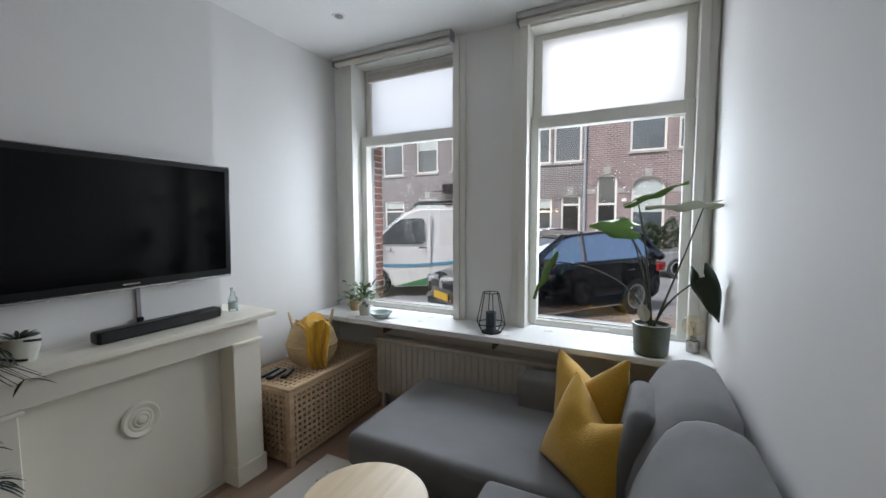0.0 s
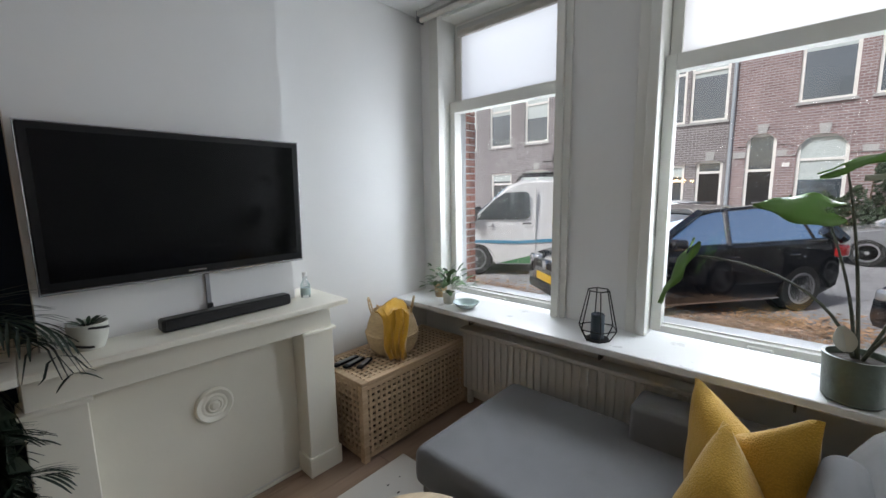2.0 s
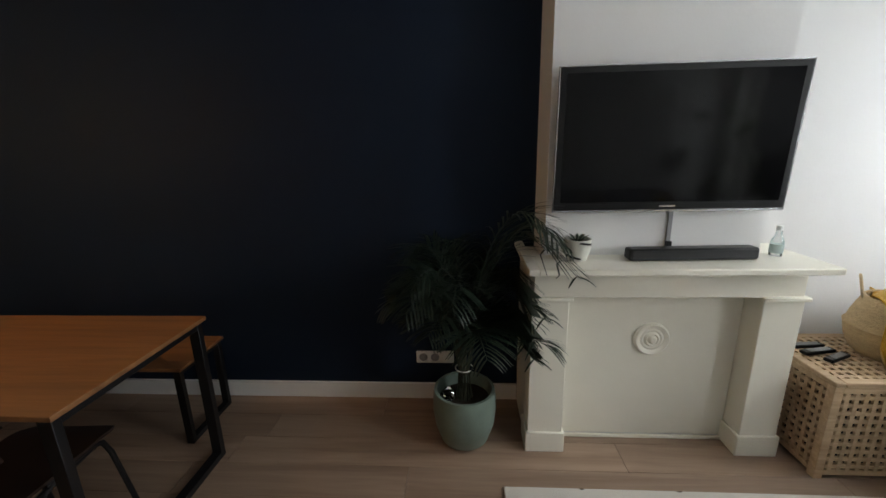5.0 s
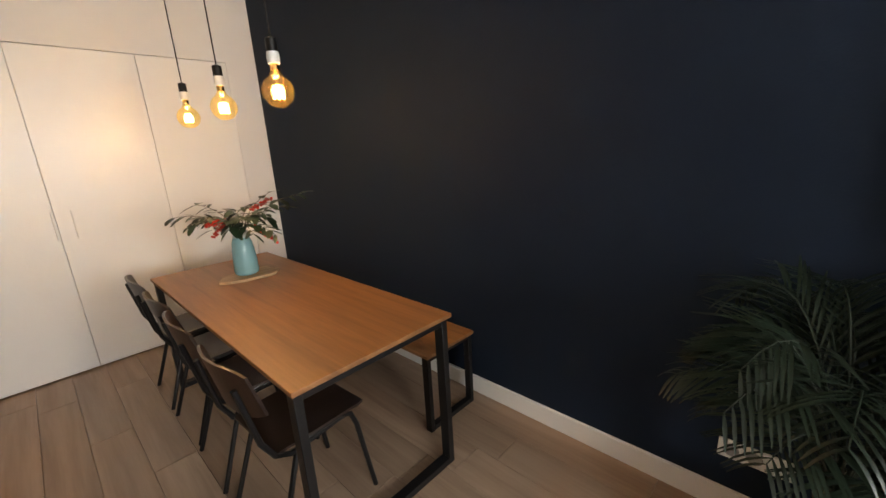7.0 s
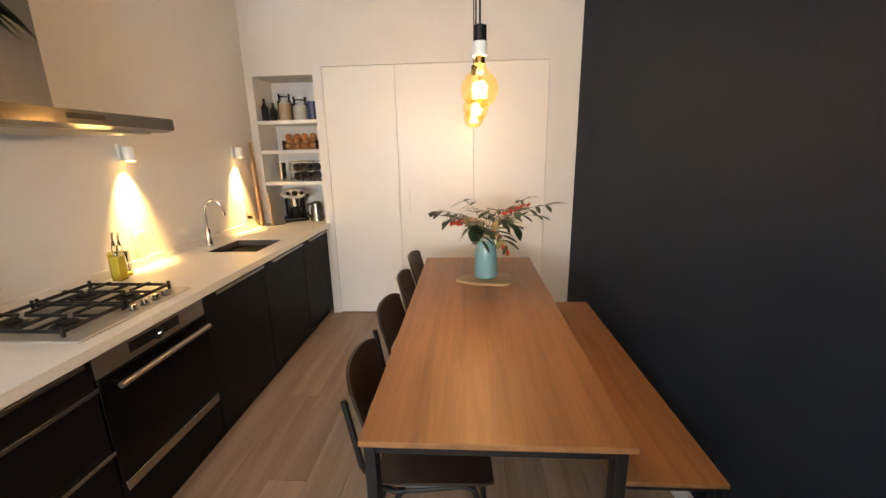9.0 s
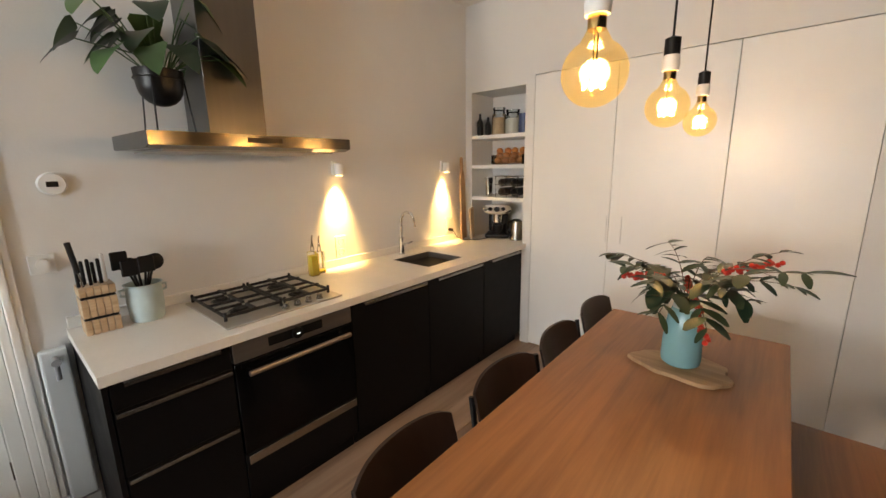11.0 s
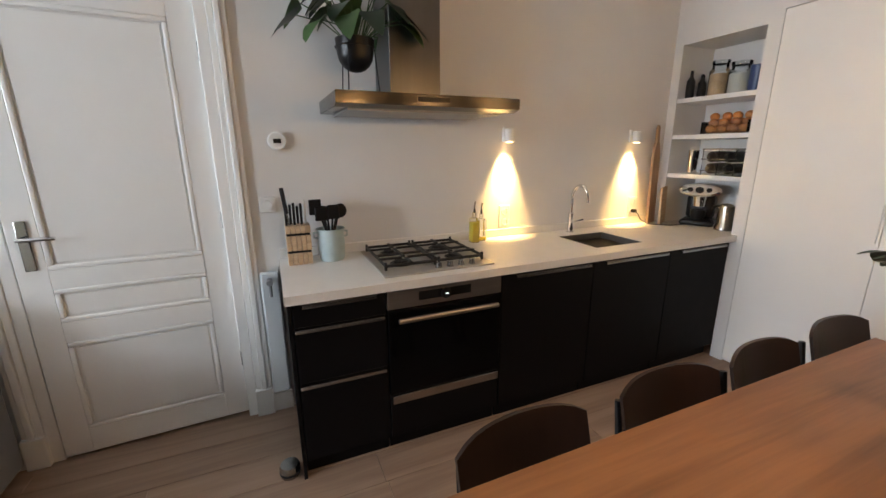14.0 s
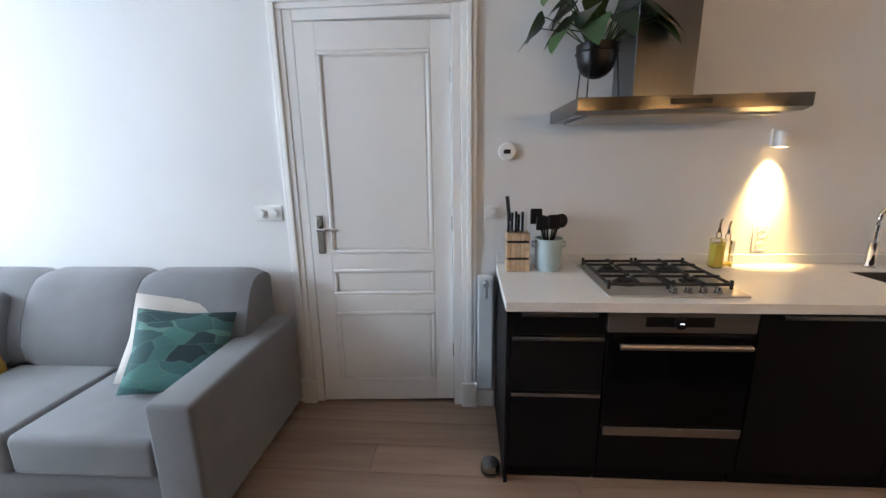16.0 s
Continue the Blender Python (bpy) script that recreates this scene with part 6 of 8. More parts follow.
# ---- vase with branches on the dining table ----
def vase():
    t = thing("tray", "live-edge wooden slab under the vase", "tray", (1.165, 1.31, 0.772))
    bm = bmesh.new()
    rnd = random.Random(3)
    pts = []
    for k in range(28):
        a = 2 * math.pi * k / 28
        r = 1 + 0.10 * math.sin(3 * a + 1) + 0.06 * math.sin(7 * a) + 0.03 * rnd.random()
        pts.append((0.165 * r * math.cos(a), 0.115 * r * math.sin(a)))
    prism(bm, pts, "z", 0.0005, 0.016, 0.002)
    part("slab", bm, M_TRAY, t)
    t.rotation_mode = "XYZ"
    v = thing("vase", "tall teal enamel vase with a short pale neck", "vase", (1.175, 1.295, 0.7885))
    bm = bmesh.new()
    lathe(bm, [(0.001, 0.001), (0.054, 0.001), (0.066, 0.010), (0.069, 0.03), (0.067, 0.09), (0.062, 0.15), (0.056, 0.195), (0.046, 0.222), (0.044, 0.228)], seg=36)
    part("body", bm, M_TEAL, v)
    bm = bmesh.new()
    lathe(bm, [(0.044, 0.2282), (0.042, 0.248), (0.045, 0.262), (0.041, 0.262), (0.039, 0.2282)], seg=36)
    part("collar", bm, M_TEALPALE, v, "pale glazed neck")
    b = thing("branches", "leafy branches with red berry sprays in the vase", "bouquet", (1.175, 1.295, 0.79))
    rnd = random.Random(21)
    for k in range(20):
        a = k * 2 * math.pi / 20 + rnd.uniform(-0.25, 0.25)
        R, H = rnd.uniform(0.16, 0.36), rnd.uniform(0.03, 0.28)
        p0 = Vector((0.02 * math.cos(a), 0.02 * math.sin(a), 0.23))
        p3 = Vector((R * math.cos(a), R * math.sin(a), 0.20 + H))
        p1, p2 = p0 + Vector((0.02 * math.cos(a), 0.02 * math.sin(a), 0.12)), p0.lerp(p3, 0.6) + Vector((0, 0, 0.07))
        pts = []
        for s in range(9):
            u = s / 8
            pts.append(p0 * (1 - u) ** 3 + p1 * 3 * u * (1 - u) ** 2 + p2 * 3 * u * u * (1 - u) + p3 * u ** 3)
        tw = bmesh.new()
        tube(tw, pts, 0.0022, 5, 0.001)
        part("twig", tw, M_BARK, b)
        for s in range(3, 9):
            for side in (-1, 1):
                if rnd.random() < 0.12:
                    continue
                d = (pts[min(s + 1, 8)] - pts[s - 1]).normalized()
                sd = d.cross(Vector((0, 0, 1))).normalized() * side
                dr = d * rnd.uniform(0.3, 0.9) + sd * rnd.uniform(0.5, 1) + Vector((0, 0, rnd.uniform(-0.5, 0.35)))
                bm = bmesh.new()
                big = rnd.random() < 0.3
                leaf_into(bm, pts[s], dr, rnd.uniform(0.08, 0.11) if big else rnd.uniform(0.055, 0.08), 0.046 if big else 0.024, 0.2, 0.15, 4)
                part("leaf", bm, M_LEAFDARK, b)
        if k % 5 == 1:
            be = bmesh.new()
            for s in range(26):
                u = s / 25
                p = pts[4].lerp(pts[8], u) + Vector((rnd.uniform(-1, 1) * 0.011, rnd.uniform(-1, 1) * 0.011, -0.006 + rnd.uniform(-1, 1) * 0.011 - 0.03 * u))
                bmesh.ops.create_icosphere(be, subdivisions=1, radius=0.0098, matrix=Matrix.Translation(p))
            part("berry_spray", be, M_RED, b, "red berry spray")


vase()


# ---- palm in a sage pot ----
def palm():
    t = thing("potted_palm", "dark green palm in a sage green glazed pot", "potted plant", (0.715, 3.905, 0))
    bm = bmesh.new()
    lathe(bm, [(0.001, 0.001), (0.09, 0.001), (0.125, 0.03), (0.155, 0.12), (0.165, 0.20), (0.163, 0.28), (0.157, 0.315), (0.143, 0.315), (0.148, 0.28), (0.13, 0.24), (0.001, 0.235)], seg=40)
    part("pot", bm, M_SAGE, t, "round sage green glazed pot")
    bm = bmesh.new()
    lathe(bm, [(0.001, 0.236), (0.135, 0.252), (0.06, 0.262), (0.001, 0.264)], seg=24)
    part("soil", bm, M_SOIL, t)
    rnd = random.Random(5)
    for k in range(18):
        a = rnd.random() * 6.28
        bm = bmesh.new()
        x, y = 0.04 * math.cos(a), 0.04 * math.sin(a)
        tube(bm, [(x, y, 0.25), (x * 0.55, y * 0.55, 0.42), (x * 1.3, y * 1.3, 0.58)], 0.008, 7, 0.005)
        part("cane", bm, M_STEM, t)
    bm = bmesh.new()
    tube(bm, [(0.045 * math.cos(q), 0.045 * math.sin(q), 0.430) for q in [k * 2 * math.pi / 16 for k in range(17)]], 0.003, 6)
    part("tie", bm, M_WHITEPLASTIC, t, "pale tie round the canes")
    bm = bmesh.new()
    lathe(bm, [(0.001, 0.262), (0.03, 0.268), (0.038, 0.298), (0.022, 0.325), (0.001, 0.329)], 0.03, -0.080, 20)
    part("water_globe", bm, M_JAR, t, "glass watering globe")
    fr = 26
    for k in range(fr):
        if k < 3:
            a = radians(52 + k * 26)
        else:
            a = k * 2 * math.pi / fr * 2.0 + rnd.uniform(-0.3, 0.3)
        L = rnd.uniform(0.36, 0.56)
        rise = rnd.uniform(0.35, 1.05)
        if k < 3:
            L, rise = 0.60, 1.08 - 0.12 * k
        rd = Vector((math.cos(a), math.sin(a), 0))
        if rd.x < -0.25:
            rd = Vector((-0.25, rd.y, 0)).normalized() * 0.8
        pts = []
        for s in range(11):
            u = s / 10
            pts.append(Vector((0, 0, 0.52)) + rd * L * 0.78 * u ** 1.25 + Vector((0, 0, L * rise * 1.15 * math.sin(u * 2.1))))
        for p in pts:
            p.x = max(p.x, -0.32)
            if p.y > 0.30 and p.z < 1.06:
                p.x = max(p.x, 0.30)
        f = bmesh.new()
        tube(f, pts, 0.004, 5, 0.0015)
        frond = part("frond", f, M_LEAFPALM, t)
        bl = bmesh.new()
        for s in range(20):
            u = 0.22 + 0.78 * s / 19
            i = min(int(u * 10), 9)
            p = pts[i].lerp(pts[i + 1], u * 10 - i)
            d = (pts[i + 1] - pts[i]).normalized()
            sd = d.cross(Vector((0, 0, 1)))
            sd = sd.normalized() if sd.length > 0.05 else Vector((rd.y, -rd.x, 0))
            for side in (-1, 1):
                dr = d * 0.75 + sd * side * 0.75 + Vector((0, 0, 0.12))
                leaf_into(bl, p, dr, 0.20 * math.sin(math.pi * (0.22 + 0.72 * u)) + 0.04, 0.0095, 0.38, 0.3, 4)
        for v in bl.verts:
            v.co.x = max(v.co.x, -0.335)
            if v.co.y > 0.28 and v.co.z < 1.03:
                v.co.x = max(v.co.x, 0.29)
            elif v.co.y > 0.33:
                v.co.x = max(v.co.x, 0.01)
        part("leaflet_spray", bl, M_LEAFPALM, frond, kind="stuff")


palm()

# woven planter on the mantel behind the palm, small bottle at the other end
t = thing("patterned_planter", "small white planter with black dashes on the mantel", "planter", (0.735, 4.43, 1.012))
bm = bmesh.new()
lathe(bm, [(0.001, 0.001), (0.045, 0.001), (0.06, 0.05), (0.062, 0.10), (0.057, 0.10), (0.05, 0.03), (0.001, 0.02)], seg=28)
part("pot", bm, M_POTPALE, t)
rnd = random.Random(2)
for k in range(64):
    a, z = k * 2.4, 0.015 + 0.075 * ((k * 0.618) % 1)
    r = 0.0465 + 0.0135 * min(z / 0.05, 1) + (0.002 * (z - 0.05) / 0.05 if z > 0.05 else 0) + 0.0005
    bm = bmesh.new()
    box(bm, -0.008, 0.008, -0.0012, 0.0012, -0.0035, 0.0035)
    bm.transform(Matrix.Translation((r * math.cos(a), r * math.sin(a), z)) @ Matrix.Rotation(a + math.pi / 2, 4, "Z"))
    part("dash", bm, M_BLACK, t)
for k in range(14):
    a = k * 2.3
    bm = bmesh.new()
    leaf_into(bm, (0.02 * math.cos(a), 0.02 * math.sin(a), 0.09), (math.cos(a), math.sin(a), 0.9), 0.045, 0.014, 0.3, 0.2, 4)
    part("leaf", bm, M_LEAFDARK, t)
t = thing("glass_bottle", "small clear bottle with pale green label on the mantel", "bottle", (0.69, 5.345, 1.012))
bm = bmesh.new()
lathe(bm, [(0.001, 0.001), (0.025, 0.001), (0.026, 0.07), (0.012, 0.10), (0.011, 0.12)], seg=22)
g = part("glass_body", bm, M_JAR, t)
g.visible_shadow = False
bm = bmesh.new()
lathe(bm, [(0.0265, 0.015), (0.0268, 0.016), (0.0268, 0.055), (0.0265, 0.056)], seg=22)
part("label_band", bm, M_DISH, t)
bm = bmesh.new()
lathe(bm, [(0.013, 0.12), (0.013, 0.14), (0.001, 0.141)], seg=16)
part("cap", bm, M_WHITEPLASTIC, t)


# ---- window sill things ----
def small_plant(x, y, m, h, r, label, n, seed, spread=0.10):
    t = thing("potted_herb", label, "potted plant", (x, y, 0.79), group="small plants on the sill")
    bm = bmesh.new()
    lathe(bm, [(0.001, 0.001), (r * 0.82, 0.001), (r, h), (r * 0.88, h), (r * 0.8, h - 0.012), (0.001, h - 0.014)], seg=28)
    part("pot", bm, m, t)
    bm = bmesh.new()
    lathe(bm, [(0.001, h - 0.0135), (r * 0.8, h - 0.0115), (0.001, h - 0.006)], seg=16)
    part("soil", bm, M_SOIL, t)
    rnd = random.Random(seed)
    st = bmesh.new()
    for k in range(n):
        a, el = rnd.random() * 6.28, rnd.uniform(0.25, 1.4)
        L = rnd.uniform(0.05, 0.19)
        d = Vector((math.cos(a) * math.cos(el), math.sin(a) * math.cos(el), math.sin(el)))
        root = Vector((0, 0, h - 0.01))
        tip = root + d * L
        tip.x = max(tip.x, -0.11)
        tube(st, [root, tip], 0.0015, 5)
        bm = bmesh.new()
        leaf_into(bm, tip, (d.x, d.y, rnd.uniform(-0.2, 0.8)), rnd.uniform(0.045, 0.07), rnd.uniform(0.026, 0.04), 0.2, 0.15, 4)
        part("leaf", bm, M_LEAF, t)


small_plant(0.88, 6.34, M_POTPALE, 0.085, 0.047, "bushy green herb in a pale ceramic pot", 95, 3)
small_plant(0.70, 6.45, M_RATTAN, 0.085, 0.05, "small plant in a tan pot", 22, 8)
t = thing("dish", "shallow celadon ceramic dish", "dish", (1.045, 6.33, 0.79))
bm = bmesh.new()
lathe(bm, [(0.001, 0.001), (0.05, 0.001), (0.055, 0.006), (0.085, 0.035), (0.092, 0.042), (0.086, 0.042), (0.05, 0.012), (0.001, 0.010)], seg=36)
part("bowl", bm, M_DISH, t)


def lantern():
    t = thing("wire_lantern", "geometric black wire lantern with dark candle", "lantern", (1.955, 6.31, 0.79))
    bm = bmesh.new()
    n = 6
    lo = [(0.065 * math.cos(a), 0.065 * math.sin(a), 0.004) for a in [k * 2 * math.pi / n for k in range(n)]]
    mid = [(0.10 * math.cos(a), 0.10 * math.sin(a), 0.065) for a in [k * 2 * math.pi / n for k in range(n)]]
    top = [(0.055 * math.cos(a), 0.055 * math.sin(a), 0.27) for a in [k * 2 * math.pi / n for k in range(n)]]
    for k in range(n):
        q = (k + 1) % n
        for a, b in ((lo[k], lo[q]), (lo[k], mid[k]), (mid[k], mid[q]), (mid[k], top[k]), (top[k], top[q])):
            tube(bm, [a, b], 0.0032, 6)
    part("cage", bm, M_BLACKMETAL, t, "thin black wire cage")
    bm = bmesh.new()
    cyl(bm, (0, 0, 0.001), (0, 0, 0.008), 0.062, seg=6)
    part("base_plate", bm, M_BLACKMETAL, t)
    c = thing("candle", "dark teal pillar candle in the lantern", "candle", (1.955, 6.31, 0.7985))
    bm = bmesh.new()
    lathe(bm, [(0.001, 0.001), (0.034, 0.001), (0.035, 0.13), (0.030, 0.134), (0.001, 0.128)], seg=24)
    part("wax", bm, mat("dark_candle", (0.03, 0.045, 0.06), 0.4), c)
    bm = bmesh.new()
    tube(bm, [(0, 0, 0.128), (0.002, 0, 0.14)], 0.0015)
    part("wick", bm, M_BLACK, c)


lantern()


def arrow_leaf(parent, petiole, tip_dir, L, W, material, up=(0, 0, 1), bend=0.15):
    """A long stalk with a large arrow-shaped blade."""
    pts = []
    p = [Vector(q) for q in petiole]
    for s in range(13):
        u = s / 12
        pts.append(p[0] * (1 - u) ** 2 + p[1] * 2 * u * (1 - u) + p[2] * u * u)
    bm = bmesh.new()
    tube(bm, pts, 0.0068, 8, 0.0035)
    st = part("stalk", bm, M_STEM, parent, "speckled leaf stalk")
    end = pts[-1]
    d = Vector(tip_dir).normalized()
    sd = d.cross(Vector(up)).normalized()
    nm = sd.cross(d).normalized()
    bm = bmesh.new()
    rows = []
    n = 14
    for i in range(n + 1):
        u = i / n
        # from the lobes behind the stalk to the tip
        w = W / 2 * (0.55 + 0.45 * math.sin(min(u / 0.35, 1) * math.pi / 2)) * (1 if u < 0.35 else (1 - ((u - 0.35) / 0.65) ** 1.5))
        x = -0.30 * L + 1.30 * L * u
        gap = W * 0.22 * max(0, 1 - u / 0.24)
        row = []
        for k, f in enumerate((-1, -0.6, -0.22, 0, 0.22, 0.6, 1)):
            a = f * max(w, 0.001)
            if abs(a) < gap:
                a = gap * (1 if f > 0 else -1) if f else 0
            wav = 0.010 * math.sin(u * 14 + f * 3) * abs(f)
            drop = bend * L * max(u, 0) ** 2 + 0.04 * L * f * f
            row.append(bm.verts.new(end + d * x + sd * a - nm * (drop - wav)))
        rows.append(row)
    for i in range(n):
        for k in range(6):
            if i < 3 and k in (2, 3):
                continue
            bm.faces.new((rows[i][k], rows[i + 1][k], rows[i + 1][k + 1], rows[i][k + 1]))
    o = part("leaf", bm, material, parent, "large arrow-shaped leaf")
    sdm = o.modifiers.new("thick", "SOLIDIFY")
    sdm.thickness = 0.0012
    return o


def alocasia():
    x, y = 2.905, 6.30
    t = thing("arrow_leaf_plant", "tall arrow-leaf plant with speckled stalks in a grey pot", "potted plant", (x, y, 0.79))
    bm = bmesh.new()
    lathe(bm, [(0.001, 0.001), (0.078, 0.001), (0.088, 0.012), (0.096, 0.16), (0.097, 0.175), (0.088, 0.175), (0.085, 0.15), (0.001, 0.145)], seg=36)
    part("pot", bm, M_POTGREY, t, "grey-green ceramic pot")
    bm = bmesh.new()
    lathe(bm, [(0.001, 0.146), (0.085, 0.152), (0.04, 0.160), (0.001, 0.162)], seg=20)
    part("soil", bm, M_SOIL, t)
    z = -0.79
    arrow_leaf(t, [(0, 0.0, 0.155), (-0.03, 0.02, 0.6), (-0.09, 0.0, 0.86)], (0.75, 0.05, 0.30), 0.26, 0.055, M_LEAFBRIGHT, (0, -0.6, 0.8), 0.0)
    arrow_leaf(t, [(0.01, -0.01, 0.155), (0.12, -0.05, 0.5), (0.215, -0.09, 0.83)], (-0.9, -0.1, -0.12), 0.27, 0.07, M_LEAFPALE, (0, -0.6, 0.8), -0.12)
    arrow_leaf(t, [(-0.01, 0.01, 0.155), (-0.02, 0.07, 0.4), (-0.13, 0.10, 0.70)], (-0.9, -0.15, 0.12), 0.22, 0.16, M_LEAFBRIGHT, (0.1, -0.75, 0.65), 0.05)
    arrow_leaf(t, [(0.01, -0.01, 0.155), (0.06, -0.10, 0.35), (0.205, -0.21, 0.47)], (0.30, 0.05, -0.9), 0.23, 0.12, M_LEAFDARK, (-0.3, -1, -0.1), 0.05)
    arrow_leaf(t, [(-0.01, 0.0, 0.155), (-0.10, -0.01, 0.50), (-0.56, -0.03, 0.50)], (-0.45, 0.0, -0.95), 0.26, 0.085, M_LEAFBRIGHT, (-0.7, -0.6, 0.3), 0.05)
    bm = bmesh.new()
    leaf_into(bm, (-0.03, -0.03, 0.19), (-0.25, -0.05, 1), 0.095, 0.065, 0.1, 0.6, 8, (0, -1, 0))
    part("spathe", bm, M_POTPALE, t, "pale hooded flower")


alocasia()
t = thing("table_lamp", "clear gold-tinted globe bulb on a small base, off", "lamp", (3.12, 6.44, 0.79))
bm = bmesh.new()
lathe(bm, [(0.001, 0.001), (0.034, 0.001), (0.035, 0.06), (0.03, 0.066), (0.018, 0.068), (0.018, 0.085)], seg=28)
part("base", bm, M_STEEL, t)
bm = bmesh.new()
prof = [(0.018, 0.083)] + [(0.0595 * math.cos(a), 0.15 + 0.0595 * math.sin(a)) for a in [-1.27 + k * 2.8 / 14 for k in range(15)]]
lathe(bm, prof, seg=32)
g = part("globe", bm, M_BULBTHIN, t)
g.visible_shadow = False
bm = bmesh.new()
tube(bm, [(0, 0, 0.085), (0, 0, 0.13), (0.015, 0, 0.17), (-0.015, 0, 0.17), (0, 0, 0.13)], 0.002)
part("filament", bm, M_BRASS, t)

# foot of a door stop by the cabinet
t = thing("door_stop", "round brushed steel door stop on the floor", "door stop", (2.66, 2.865, 0))
bm = bmesh.new()
lathe(bm, [(0.001, 0.001), (0.042, 0.001), (0.045, 0.01), (0.045, 0.045), (0.040, 0.058), (0.001, 0.062)], seg=32)
part("body", bm, M_STEEL, t)
bm = bmesh.new()
lathe(bm, [(0.0455, 0.016), (0.0465, 0.017), (0.0465, 0.026), (0.0455, 0.027)], seg=32)
part("rubber_ring", bm, M_BLACK, t)


# ---- floor planks, the joints running along the room ----
def plank_floor():
    rnd = random.Random(7)
    fl = bpy.data.objects["floor"]
    w = 0.19
    lens = [1.1, 1.6, 2.0]
    meshes = {}


    def plank_mesh(L):
        if L in meshes:
            return meshes[L]
        bm = bmesh.new()
        box(bm, 0.0008, w - 0.0008, 0.001, L - 0.001, -0.0115, 0.0, 0.0012)
        me = bpy.data.meshes.new("plank")
        bm.to_mesh(me)
        bm.free()
        me.materials.append(M_OAK_FLOOR)
        meshes[L] = me
        return me
    for i in range(16):
        x = 0.16 + i * w
        y = -0.6
        while y < 6.6:
            L = rnd.choice(lens) if y > -0.6 else round(0.5 + rnd.random(), 2)
            L = round(min(L, 6.64 - y), 3)
            o = new("plank", plank_mesh(L))
            o.parent = fl
            o.location = (x, y, 0)
            y += L


plank_floor()


# ---- outdoors: street, cars, houses opposite ----
ZG = -0.30
solid("ground", "grey-brown clinker street", [(-400, 400, 7.02, 500, ZG - 0.4, ZG)], M_ASPHALT, "ground")
solid("pavement", "raised pavement on the far side", [(-30, 30, 21.2, 24.0, ZG + 0.002, ZG + 0.12)], M_STONE, "pavement")


def fallen_leaves():
    rnd = random.Random(31)
    bm = bmesh.new()
    for k in range(13000):
        u, v = rnd.gauss(0, 1), rnd.gauss(0, 1)
        far = k % 4 == 0
        x, y = (-1.5 + u * 0.7, 10.0 + v * 0.5) if far else (1.85 + u * 0.72 + v * 0.25, 10.30 + u * 0.55 - v * 0.28)
        if y < 7.2:
            continue
        a, s = rnd.random() * 6.28, rnd.uniform(0.02, 0.05)
        z = ZG + 0.006 + rnd.random() * 0.08
        t = rnd.uniform(-0.4, 0.4)
        c, n = math.cos(a), math.sin(a)
        q = [(-s, 0), (0, -s * 0.55), (s, 0), (0, s * 0.55)]
        vs = [bm.verts.new((x + c * p - n * r, y + n * p + c * r, z + t * r + 0.2 * abs(p))) for p, r in q]
        bm.faces.new(vs)
    o = part("fallen_leaves", bm, M_DRYLEAF, None, "", smooth=False, kind="stuff")
    tagged(o, "drift of brown fallen leaves along the street edge", "leaves")


fallen_leaves()


def wheel(parent, x, y, r, out):
    """Wheel with its axle along the car's side axis y; out: outer side."""
    bm = bmesh.new()
    w = 0.2
    m = Matrix.Translation((x, y, r)) @ Matrix.Rotation(math.pi / 2, 4, "X")
    b2 = bmesh.new()
    lathe(b2, [(r * 0.66, -w / 2), (r * 0.94, -w / 2), (r, -w / 2 + 0.03), (r, w / 2 - 0.03), (r * 0.94, w / 2), (r * 0.66, w / 2)], seg=36)
    b2.transform(m)
    ty = part("tyre", b2, M_TYRE, parent)
    bm.free()
    b3 = bmesh.new()
    y1 = y + out * (w / 2 - 0.01)
    ring = bmesh.new()
    lathe(ring, [(r * 0.58, -0.01), (r * 0.67, -0.012), (r * 0.67, 0.012), (r * 0.58, 0.01)], seg=36)
    ring.transform(Matrix.Translation((x, y1, r)) @ Matrix.Rotation(math.pi / 2, 4, "X"))
    part("rim", ring, M_ALLOY, ty)
    for k in range(10):
        a = k * math.pi / 5
        for da in (-0.12, 0.12):
            tube(b3, [(x + 0.03 * math.cos(a), y1, r + 0.03 * math.sin(a)), (x + r * 0.60 * math.cos(a + da), y1, r + r * 0.60 * math.sin(a + da))], 0.010, 6)
    cyl(b3, (x, y1 - out * 0.01, r), (x, y1 + out * 0.012, r), 0.045)
    part("spokes", b3, M_ALLOY, ty, "alloy spokes")
    b4 = bmesh.new()
    cyl(b4, (x, y1 - out * 0.05, r), (x, y1 - out * 0.04, r), r * 0.6, seg=24)
    part("brake_disc", b4, M_BLACK, ty)


